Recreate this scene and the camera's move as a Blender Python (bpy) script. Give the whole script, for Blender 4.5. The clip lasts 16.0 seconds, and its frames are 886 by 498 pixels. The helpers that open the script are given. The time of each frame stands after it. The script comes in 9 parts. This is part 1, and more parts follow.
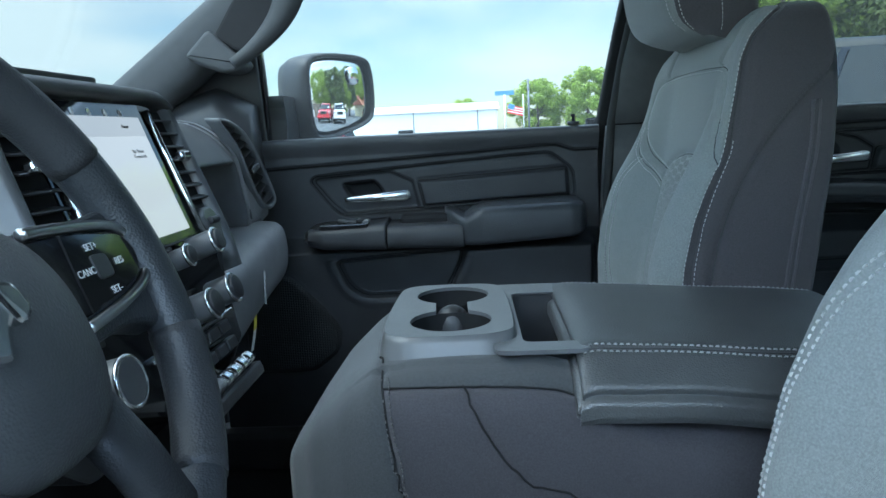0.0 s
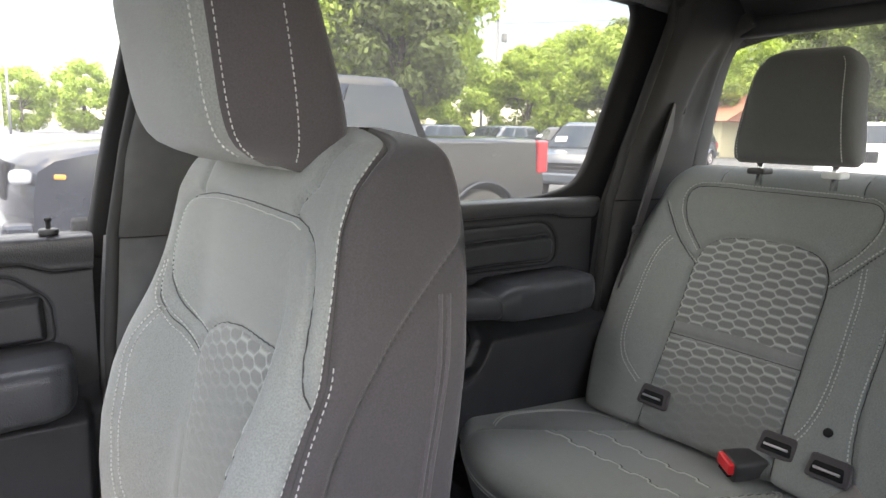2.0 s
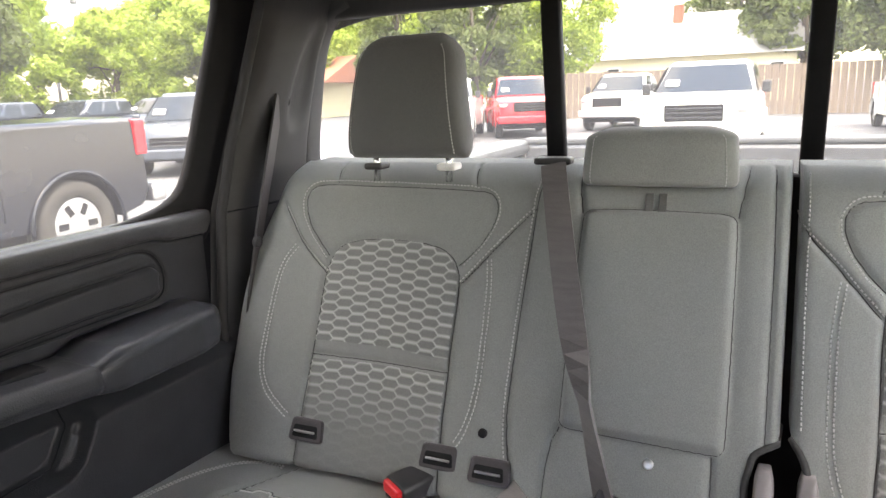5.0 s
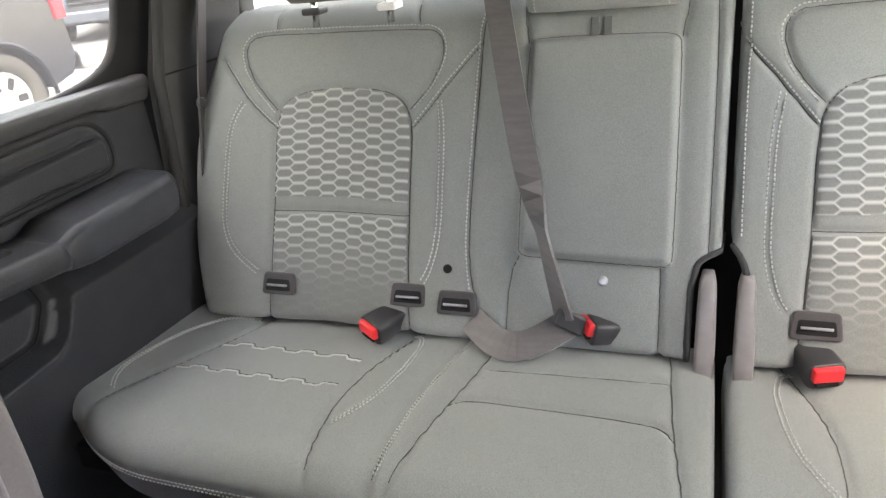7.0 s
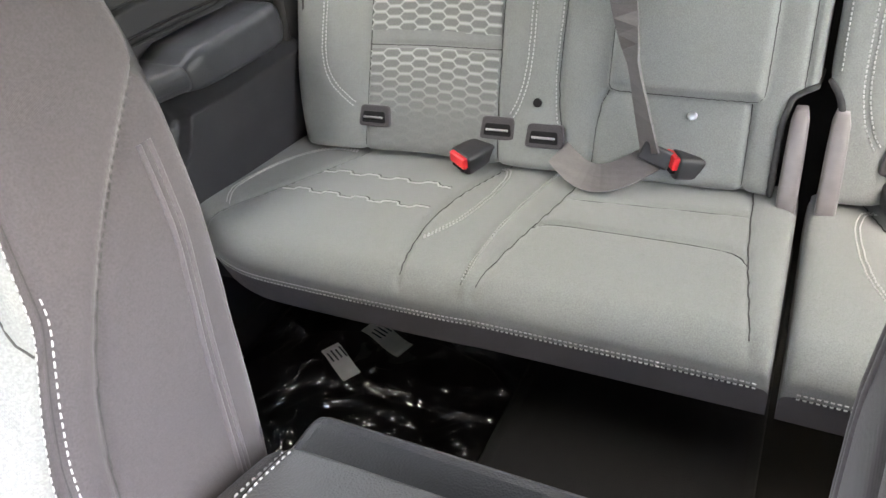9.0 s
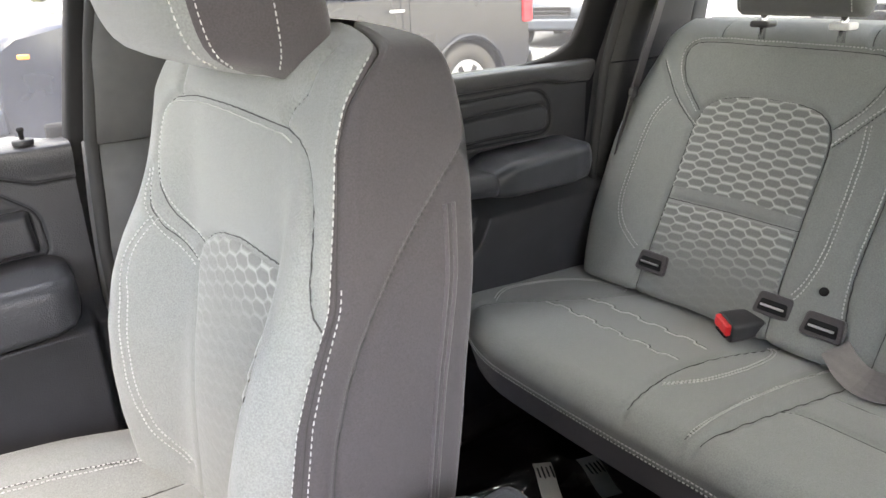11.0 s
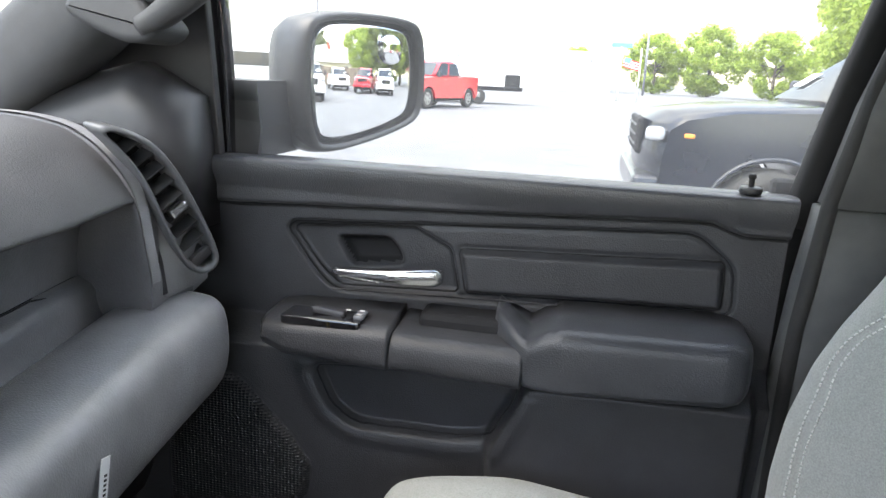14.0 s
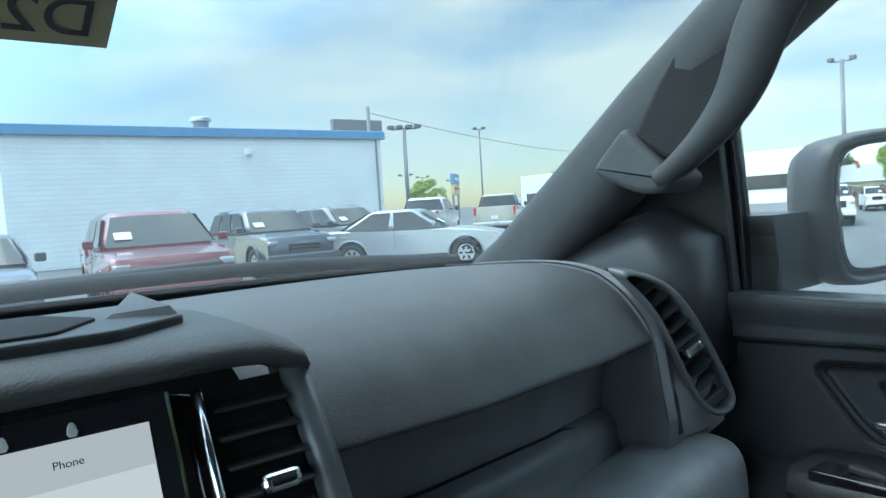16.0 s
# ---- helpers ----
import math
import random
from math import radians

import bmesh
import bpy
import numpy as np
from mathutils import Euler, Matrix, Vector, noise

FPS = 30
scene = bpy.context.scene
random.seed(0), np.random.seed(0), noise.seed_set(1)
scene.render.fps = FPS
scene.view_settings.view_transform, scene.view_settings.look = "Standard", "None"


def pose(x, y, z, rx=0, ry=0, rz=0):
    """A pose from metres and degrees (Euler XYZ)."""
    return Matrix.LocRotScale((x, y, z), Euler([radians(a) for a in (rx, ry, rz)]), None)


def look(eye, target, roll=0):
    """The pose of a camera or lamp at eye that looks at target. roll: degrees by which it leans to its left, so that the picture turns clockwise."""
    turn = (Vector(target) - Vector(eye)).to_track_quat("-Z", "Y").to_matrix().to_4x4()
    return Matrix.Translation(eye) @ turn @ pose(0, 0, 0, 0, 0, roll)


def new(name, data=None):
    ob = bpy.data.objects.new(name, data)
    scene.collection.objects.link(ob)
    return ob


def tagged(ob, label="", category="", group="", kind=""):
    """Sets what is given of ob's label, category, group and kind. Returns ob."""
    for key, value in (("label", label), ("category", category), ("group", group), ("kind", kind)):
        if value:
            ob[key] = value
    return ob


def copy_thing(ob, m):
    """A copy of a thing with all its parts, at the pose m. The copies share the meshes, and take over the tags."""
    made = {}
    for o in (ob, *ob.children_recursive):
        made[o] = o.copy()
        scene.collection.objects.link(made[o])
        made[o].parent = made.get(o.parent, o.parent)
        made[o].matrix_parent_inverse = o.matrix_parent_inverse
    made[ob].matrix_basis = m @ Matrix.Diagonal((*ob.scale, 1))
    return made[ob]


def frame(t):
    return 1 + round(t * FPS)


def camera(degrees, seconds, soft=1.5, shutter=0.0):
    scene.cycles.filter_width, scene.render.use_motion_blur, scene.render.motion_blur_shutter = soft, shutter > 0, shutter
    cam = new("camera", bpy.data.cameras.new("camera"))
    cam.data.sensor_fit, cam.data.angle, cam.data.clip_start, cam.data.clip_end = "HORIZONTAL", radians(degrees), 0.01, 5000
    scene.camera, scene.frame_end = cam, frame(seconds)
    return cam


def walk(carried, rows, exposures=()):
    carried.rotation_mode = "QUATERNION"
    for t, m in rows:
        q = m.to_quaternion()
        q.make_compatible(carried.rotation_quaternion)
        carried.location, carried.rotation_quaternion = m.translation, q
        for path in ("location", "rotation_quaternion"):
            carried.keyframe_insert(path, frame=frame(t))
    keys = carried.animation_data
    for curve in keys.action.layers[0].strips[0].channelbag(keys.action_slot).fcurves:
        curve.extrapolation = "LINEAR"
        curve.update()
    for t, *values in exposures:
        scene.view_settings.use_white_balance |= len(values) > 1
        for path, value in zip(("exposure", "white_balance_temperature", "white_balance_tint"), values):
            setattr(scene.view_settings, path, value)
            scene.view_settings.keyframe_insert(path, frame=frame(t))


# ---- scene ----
cam = camera(64.1, 16.0)
PATH = [
    (0, (0.098, -0.745, 1.392), (-0.017, 1.225, 1.07), -2.9),
    (0.5, (0.087, -0.656, 1.385), (0.474, 1.268, 0.999), -2.7),
    (1, (0.08, -0.516, 1.386), (0.802, 1.311, 1.012), -1.0),
    (1.5, (0.113, -0.409, 1.439), (1.037, 1.332, 1.1), 0.3),
    (2, (0.19, -0.281, 1.546), (1.328, 1.331, 1.217), 1.2),
    (2.5, (0.237, -0.173, 1.572), (1.588, 1.269, 1.261), 0.5),
    (3, (0.295, -0.118, 1.576), (1.86, 1.099, 1.31), 0.1),
    (3.5, (0.329, -0.148, 1.597), (2.039, 0.858, 1.338), -0.6),
    (5.8, (0.361, -0.148, 1.618), (2.153, 0.547, 1.064), -2.2),
    (6, (0.362, -0.142, 1.624), (2.141, 0.534, 1.01), -2.8),
    (6.5, (0.346, -0.157, 1.609), (2.086, 0.53, 0.901), -4.5),
    (7, (0.343, -0.161, 1.612), (2.017, 0.525, 0.759), -6.8),
    (7.5, (0.314, -0.16, 1.594), (1.94, 0.517, 0.646), -8.1),
    (8, (0.301, -0.155, 1.591), (1.837, 0.529, 0.507), -9.6),
    (8.2, (0.29, -0.157, 1.582), (1.801, 0.544, 0.475), -9.9),
    (10.3, (0.212, -0.231, 1.594), (1.433, 1.033, 0.639), -4.1),
    (10.5, (0.203, -0.238, 1.581), (1.416, 1.108, 0.733), -3.4),
    (11, (0.2, -0.247, 1.582), (1.298, 1.263, 0.864), -2.0),
    (11.5, (0.182, -0.251, 1.58), (1.154, 1.379, 0.948), -0.4),
    (12, (0.183, -0.224, 1.561), (0.955, 1.524, 0.971), 1.4),
    (12.5, (0.174, -0.192, 1.546), (0.721, 1.647, 0.98), 2.7),
    (13, (0.151, -0.148, 1.537), (0.438, 1.754, 0.989), 3.5),
    (13.5, (0.137, -0.099, 1.524), (0.127, 1.833, 1.006), 3.9),
    (14, (0.104, -0.069, 1.513), (-0.257, 1.839, 1.034), 3.0),
    (14.5, (0.097, -0.061, 1.511), (-0.608, 1.761, 1.083), 1.8),
    (15, (0.114, -0.056, 1.511), (-0.923, 1.614, 1.146), 0.1),
    (15.5, (0.114, -0.055, 1.515), (-1.213, 1.417, 1.248), -2.0),
    (16, (0.109, -0.072, 1.528), (-1.445, 1.182, 1.414), -3.7),
]
# the phone opens up for the dark cab and closes down, bluer, for the sky
EXPOSURE = [(0.0, 1.95, 5700, -3), (0.5, 2.2, 6550, 5), (1.0, 2.65, 7500, 11), (1.5, 3.0, 7900, 17), (2.0, 3.15, 8100, 20), (2.5, 3.25, 8400, 22), (3.5, 3.5, 8500, 26), (5.8, 3.8, 8300, 23), (7.0, 4.15, 8400, 22), (8.2, 4.55, 8400, 21),
            (10.3, 4.0, 8400, 21), (12.5, 3.35, 8100, 19), (13.5, 3.05, 7900, 17), (14.0, 2.95, 7500, 15), (14.5, 2.75, 6550, 10), (15.0, 2.35, 5550, -1), (15.5, 2.15, 5900, -2), (16.0, 1.9, 5950, -5)]
walk(cam, [(t, look(eye, target, roll)) for t, eye, target, roll in PATH], EXPOSURE)

# ---- world, sun, exposure ----
GROUND = 0.12
world = bpy.data.worlds.new("sky")
scene.world = world
world.use_nodes = True
wn, wl = world.node_tree.nodes, world.node_tree.links
wn.clear()
w_out, w_bg = wn.new("ShaderNodeOutputWorld"), wn.new("ShaderNodeBackground")
w_sky = wn.new("ShaderNodeTexSky")
w_sky.sky_type, w_sky.sun_disc = "NISHITA", False
w_sky.sun_elevation, w_sky.sun_rotation = radians(58), radians(241)
w_sky.air_density, w_sky.dust_density = 1.0, 0.5
w_co, w_map, w_noise, w_ramp, w_mix = (wn.new("ShaderNodeTexCoord"), wn.new("ShaderNodeMapping"), wn.new("ShaderNodeTexNoise"),
                                       wn.new("ShaderNodeValToRGB"), wn.new("ShaderNodeMixRGB"))
w_map.inputs["Scale"].default_value = (1.0, 1.0, 3.4)
w_map.inputs["Location"].default_value = (0.3, 0.1, 0.0)
w_noise.inputs["Scale"].default_value, w_noise.inputs["Detail"].default_value, w_noise.inputs["Roughness"].default_value = 1.9, 7.0, 0.52
w_ramp.color_ramp.elements[0].position, w_ramp.color_ramp.elements[1].position = 0.42, 0.64
w_mix.inputs["Color2"].default_value = (6.0, 6.3, 6.5, 1)
wl.new(w_co.outputs["Generated"], w_map.inputs["Vector"])
wl.new(w_map.outputs["Vector"], w_noise.inputs["Vector"])
wl.new(w_noise.outputs["Fac"], w_ramp.inputs["Fac"])
wl.new(w_ramp.outputs["Color"], w_mix.inputs["Fac"])
wl.new(w_sky.outputs["Color"], w_mix.inputs["Color1"])
# an overcast sky is brightest high up and round the veiled sun
w_dot, w_rng, w_mul = wn.new("ShaderNodeVectorMath"), wn.new("ShaderNodeMapRange"), wn.new("ShaderNodeMixRGB")
w_dot.operation, w_mul.blend_type = "DOT_PRODUCT", "MULTIPLY"
w_dot.inputs[1].default_value = (0.05, -0.36, 0.93)
wl.new(w_co.outputs["Generated"], w_dot.inputs[0])
wl.new(w_dot.outputs["Value"], w_rng.inputs["Value"])
w_rng.inputs["From Min"].default_value, w_rng.inputs["From Max"].default_value = 0.0, 0.9
w_rng.inputs["To Min"].default_value, w_rng.inputs["To Max"].default_value = 0.56, 3.4
w_mul.inputs["Fac"].default_value = 1.0
wl.new(w_mix.outputs["Color"], w_mul.inputs["Color1"])
wl.new(w_rng.outputs["Result"], w_mul.inputs["Color2"])
wl.new(w_mul.outputs["Color"], w_bg.inputs["Color"])
w_bg.inputs["Strength"].default_value = 0.125
wl.new(w_bg.outputs["Background"], w_out.inputs["Surface"])

sun = new("sun", bpy.data.lights.new("sun", "SUN"))
sun.data.energy, sun.data.angle, sun.data.color = 0.55, radians(40), (1.0, 0.96, 0.90)
sun.matrix_basis = look((-31, -17, 58), (0, 0, 0))


# ---- materials ----
def material(name, base, rough=0.6, metal=0.0, second=None, scale=40.0, bump=0.0, bump_scale=300.0, mix=0.5, coat=0.0, sheen=0.0,
             spec=0.5, stretch=(1, 1, 1), patch=0.5, detail=6.0):
    """A node material: two tones mixed by noise at two scales, with fine relief."""
    m = bpy.data.materials.new(name)
    m.use_nodes = True
    n, l = m.node_tree.nodes, m.node_tree.links
    p = n["Principled BSDF"]
    p.inputs["Roughness"].default_value, p.inputs["Metallic"].default_value = rough, metal
    p.inputs["Coat Weight"].default_value, p.inputs["Sheen Weight"].default_value = coat, sheen
    p.inputs["Specular IOR Level"].default_value = spec
    tc, mp = n.new("ShaderNodeTexCoord"), n.new("ShaderNodeMapping")
    mp.inputs["Scale"].default_value = stretch
    l.new(tc.outputs["Object"], mp.inputs["Vector"])
    fine, broad = n.new("ShaderNodeTexNoise"), n.new("ShaderNodeTexNoise")
    fine.inputs["Scale"].default_value, fine.inputs["Detail"].default_value = scale, detail
    broad.inputs["Scale"].default_value, broad.inputs["Detail"].default_value = scale / 14, 3
    l.new(mp.outputs["Vector"], fine.inputs["Vector"])
    l.new(mp.outputs["Vector"], broad.inputs["Vector"])
    add = n.new("ShaderNodeMath")
    add.operation = "MULTIPLY_ADD"
    add.inputs[1].default_value = 1 - patch
    half = n.new("ShaderNodeMath")
    half.operation = "MULTIPLY"
    half.inputs[1].default_value = patch
    l.new(broad.outputs["Fac"], half.inputs[0])
    l.new(fine.outputs["Fac"], add.inputs[0])
    l.new(half.outputs[0], add.inputs[2])
    ramp = n.new("ShaderNodeValToRGB")
    second = second or tuple(c * 0.8 for c in base)
    ramp.color_ramp.elements[0].position, ramp.color_ramp.elements[1].position = 0.5 - 0.25 * mix, 0.5 + 0.25 * mix
    ramp.color_ramp.elements[0].color, ramp.color_ramp.elements[1].color = (*second, 1), (*base, 1)
    l.new(add.outputs[0], ramp.inputs["Fac"])
    l.new(ramp.outputs["Color"], p.inputs["Base Color"])
    rr = n.new("ShaderNodeMapRange")
    vary = min(0.08, 0.3 * rough)
    rr.inputs["To Min"].default_value, rr.inputs["To Max"].default_value = rough - vary, min(1, rough + vary)
    l.new(broad.outputs["Fac"], rr.inputs["Value"])
    l.new(rr.outputs["Result"], p.inputs["Roughness"])
    if bump:
        grain, b = n.new("ShaderNodeTexNoise"), n.new("ShaderNodeBump")
        grain.inputs["Scale"].default_value, grain.inputs["Detail"].default_value = bump_scale, 3
        b.inputs["Strength"].default_value, b.inputs["Distance"].default_value = bump, 0.002
        l.new(mp.outputs["Vector"], grain.inputs["Vector"])
        l.new(grain.outputs["Fac"], b.inputs["Height"])
        l.new(b.outputs["Normal"], p.inputs["Normal"])
    return m


def leather(name, base, rough, spec=0.36):
    """Grained hide or moulded vinyl: cells as relief."""
    m = material(name, base, rough, second=tuple(c * 0.7 for c in base), scale=18, spec=spec)
    n, l = m.node_tree.nodes, m.node_tree.links
    v, b, tc = n.new("ShaderNodeTexVoronoi"), n.new("ShaderNodeBump"), n.new("ShaderNodeTexCoord")
    v.inputs["Scale"].default_value = 520
    b.inputs["Strength"].default_value, b.inputs["Distance"].default_value = 0.35, 0.001
    l.new(tc.outputs["Object"], v.inputs["Vector"])
    l.new(v.outputs["Distance"], b.inputs["Height"])
    l.new(b.outputs["Normal"], n["Principled BSDF"].inputs["Normal"])
    return m


def weave(name, base, second, pitch=2400):
    """Woven upholstery: crossed fine threads under a mottled melange."""
    m = material(name, base, 0.85, second=second, scale=620, mix=0.8, sheen=0.25, spec=0.25, patch=0.12, detail=3.0)
    n, l = m.node_tree.nodes, m.node_tree.links
    tc, b = n.new("ShaderNodeTexCoord"), n.new("ShaderNodeBump")
    ws = []
    for axis in ("X", "Y", "Z"):
        w = n.new("ShaderNodeTexWave")
        w.bands_direction = axis
        w.inputs["Scale"].default_value, w.inputs["Distortion"].default_value = pitch / 6.28, 0.4
        l.new(tc.outputs["Object"], w.inputs["Vector"])
        ws.append(w)
    s1, s2 = n.new("ShaderNodeMath"), n.new("ShaderNodeMath")
    l.new(ws[0].outputs["Fac"], s1.inputs[0])
    l.new(ws[1].outputs["Fac"], s1.inputs[1])
    l.new(s1.outputs[0], s2.inputs[0])
    l.new(ws[2].outputs["Fac"], s2.inputs[1])
    b.inputs["Strength"].default_value, b.inputs["Distance"].default_value = 0.18, 0.001
    l.new(s2.outputs[0], b.inputs["Height"])
    l.new(b.outputs["Normal"], n["Principled BSDF"].inputs["Normal"])
    return m


def pane(name, tint=(0.93, 0.96, 0.95), haze=0.045):
    m = bpy.data.materials.new(name)
    m.use_nodes = True
    n, l = m.node_tree.nodes, m.node_tree.links
    n.clear()
    o, t, g, f, mx, pw, sc = (n.new("ShaderNodeOutputMaterial"), n.new("ShaderNodeBsdfTransparent"), n.new("ShaderNodeBsdfGlossy"),
                              n.new("ShaderNodeLayerWeight"), n.new("ShaderNodeMixShader"), n.new("ShaderNodeMath"), n.new("ShaderNodeMath"))
    t.inputs["Color"].default_value = (*tint, 1)
    g.inputs["Roughness"].default_value = 0.01
    f.inputs["Blend"].default_value = 0.5
    pw.operation, sc.operation = "POWER", "MULTIPLY_ADD"
    pw.inputs[1].default_value = 4.0
    sc.inputs[1].default_value, sc.inputs[2].default_value = 0.30, 0.012
    # translucent share puts a pale glare haze over the view outside
    veil_lobe, veil, veil_noise, co = n.new("ShaderNodeBsdfTranslucent"), n.new("ShaderNodeMixShader"), n.new("ShaderNodeTexNoise"), n.new("ShaderNodeTexCoord")
    lvl = n.new("ShaderNodeMapRange")
    veil_lobe.inputs["Color"].default_value = (0.86, 0.87, 0.86, 1)
    veil_noise.inputs["Scale"].default_value, veil_noise.inputs["Detail"].default_value = 6.0, 5.0
    lvl.inputs["To Min"].default_value, lvl.inputs["To Max"].default_value = haze * 0.8, haze * 1.2
    l.new(co.outputs["Object"], veil_noise.inputs["Vector"])
    l.new(veil_noise.outputs["Fac"], lvl.inputs["Value"])
    l.new(lvl.outputs["Result"], veil.inputs[0])
    l.new(t.outputs[0], veil.inputs[1])
    l.new(veil_lobe.outputs[0], veil.inputs[2])
    l.new(f.outputs["Facing"], pw.inputs[0])
    l.new(pw.outputs[0], sc.inputs[0])
    l.new(sc.outputs[0], mx.inputs[0])
    l.new(veil.outputs[0], mx.inputs[1])
    l.new(g.outputs[0], mx.inputs[2])
    l.new(mx.outputs[0], o.inputs["Surface"])
    return m


def paint(name, base, rough=0.25, metal=0.0):
    return material(name, base, rough, metal, second=tuple(c * 0.92 for c in base), scale=3, coat=0.6)


FABRIC = weave("grey melange seat cloth", (0.258, 0.269, 0.259), (0.178, 0.187, 0.181))
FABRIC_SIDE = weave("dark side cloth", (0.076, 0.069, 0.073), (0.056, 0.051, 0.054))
BODY_CLOTH = weave("dark grey console cloth", (0.060, 0.063, 0.066), (0.040, 0.042, 0.044))
CONSOLE_SIDE = weave("dark console side cloth", (0.056, 0.053, 0.060), (0.038, 0.036, 0.041))
VINYL = leather("black grained vinyl", (0.043, 0.046, 0.051), 0.33)
TRIM = leather("black moulded door trim", (0.036, 0.037, 0.040), 0.45)
TRIM_SOFT = leather("soft black dash skin", (0.072, 0.073, 0.075), 0.48)
PLASTIC = material("satin black plastic", (0.030, 0.030, 0.032), 0.42, bump=0.15, bump_scale=900)
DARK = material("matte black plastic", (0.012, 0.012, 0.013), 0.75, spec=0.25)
TRAY = material("satin charcoal plastic", (0.11, 0.114, 0.118), 0.30, bump=0.1, bump_scale=1200)
PERF = leather("perforated leather", (0.050, 0.051, 0.055), 0.42)
# black dash skins made paler, with sheen and lifted shade in the base colour
DASH_LOW = leather("brightened black lower dash skin", (0.25, 0.255, 0.265), 0.32, 0.5)
FASCIA = leather("brightened black dash fascia skin", (0.16, 0.163, 0.172), 0.36, 0.5)
LID = leather("charcoal padded lid vinyl", (0.085, 0.087, 0.088), 0.32, 0.55)
WEB_DARK = material("dark brown belt webbing", (0.045, 0.040, 0.040), 0.5, second=(0.032, 0.029, 0.029), scale=300)
RUBBER = material("black rubber", (0.018, 0.018, 0.018), 0.75, bump=0.2)
PILLAR = material("grey-black pillar trim", (0.047, 0.049, 0.051), 0.62, bump=0.25, bump_scale=1500)
PILLAR_B = material("grey pillar trim", (0.09, 0.093, 0.094), 0.6, bump=0.25, bump_scale=1500)
PILLAR_C = material("black rear pillar trim", (0.026, 0.026, 0.027), 0.6, bump=0.25, bump_scale=1500)
# seat cloth darkened for the rear headrests, their backlit shade put into the colour
HEAD_CLOTH = weave("headrest cloth with backlit shade", (0.112, 0.115, 0.111), (0.082, 0.084, 0.082))
STRAP_CLOTH = weave("grey strap cloth", (0.12, 0.124, 0.12), (0.085, 0.088, 0.085))
HEADLINER = material("black headliner cloth", (0.018, 0.0175, 0.0175), 0.95, bump=0.3, bump_scale=1400, sheen=0.2)
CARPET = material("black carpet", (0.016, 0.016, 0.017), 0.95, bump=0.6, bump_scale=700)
CHROME = material("satin chrome", (0.72, 0.73, 0.74), 0.2, 1.0, second=(0.66, 0.67, 0.68), scale=60)
STEEL = material("bright steel", (0.6, 0.6, 0.6), 0.3, 1.0)
THREAD = material("pale grey thread", (0.50, 0.50, 0.48), 0.8, second=(0.40, 0.40, 0.39), scale=400)
LID_THREAD = material("grey lid thread", (0.33, 0.335, 0.33), 0.8, second=(0.25, 0.255, 0.25), scale=400)
THREAD_DARK = material("dark thread", (0.09, 0.092, 0.092), 0.8)
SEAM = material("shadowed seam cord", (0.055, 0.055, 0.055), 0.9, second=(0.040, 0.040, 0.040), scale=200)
WEB = material("grey-brown belt webbing", (0.13, 0.118, 0.118), 0.42, second=(0.09, 0.082, 0.082), scale=300, stretch=(1, 1, 8), sheen=0.3)
RED = material("red buckle plastic", (0.86, 0.035, 0.045), 0.35)
GLOSS = material("gloss black", (0.008, 0.008, 0.009), 0.08, coat=0.5)
SCREEN = material("dark glass screen", (0.02, 0.021, 0.024), 0.06, coat=1.0)
GLASS, GLASS_DARK, GLASS_FRONT = pane("clear glass", (0.78, 0.80, 0.79), 0.025), pane("tinted glass", (0.65, 0.665, 0.635), 0.020), pane("laminated glass", (0.44, 0.475, 0.475), 0.02)
GLASS_MIRROR = material("silvered mirror", (0.86, 0.88, 0.88), 0.015, 1.0, second=(0.85, 0.87, 0.87), scale=5)
PAPER = material("white label paper", (0.75, 0.75, 0.73), 0.7, second=(0.66, 0.66, 0.65), scale=30)
INK = material("black ink", (0.02, 0.02, 0.02), 0.7)


# ---- building helpers ----
def thing(name, label, category, at=(0, 0, 0), group="", kind=""):
    ob = new(name)
    ob.empty_display_size = 0.05
    ob.matrix_basis = Matrix.Translation(at)
    return tagged(ob, label, category, group, kind)


def adopt(ob, parent):
    ob.parent = parent
    if parent.parent is None:
        ob.matrix_parent_inverse = parent.matrix_basis.inverted()
    return ob


def mpart(name, verts, faces, mat, parent=None, label="", smooth=True):
    """Links verts and faces (world metres) as one mesh object under a thing or a part."""
    me = bpy.data.meshes.new(name)
    me.from_pydata([tuple(map(float, v)) for v in verts], [], [tuple(map(int, f)) for f in faces])
    me.materials.append(mat)
    if smooth:
        me.polygons.foreach_set("use_smooth", np.ones(len(me.polygons), bool))
    me.update()
    ob = new(name, me)
    if parent is not None:
        adopt(ob, parent)
    if label:
        ob["label"] = label
    return ob


def part(name, bm, mat, parent=None, label="", smooth=False):
    bmesh.ops.recalc_face_normals(bm, faces=bm.faces[:])
    me = bpy.data.meshes.new(name)
    if smooth == "angle":
        for e in bm.edges:
            e.smooth = len(e.link_faces) == 2 and e.calc_face_angle(0) < 0.6
    bm.to_mesh(me)
    bm.free()
    me.materials.append(mat)
    if smooth:
        me.polygons.foreach_set("use_smooth", np.ones(len(me.polygons), bool))
    ob = new(name, me)
    if parent is not None:
        adopt(ob, parent)
    if label:
        ob["label"] = label
    return ob


def rbox(size, r=0.004, seg=2, m=None):
    """A box with rounded edges, centred, moved by the matrix m."""
    bm = bmesh.new()
    bmesh.ops.create_cube(bm, size=1, matrix=Matrix.Diagonal((*size, 1)))
    if r > 0:
        bmesh.ops.bevel(bm, geom=bm.edges[:], offset=min(r, 0.49 * min(size)), segments=seg, profile=0.5, affect="EDGES")
    if m is not None:
        bm.transform(m)
    return bm


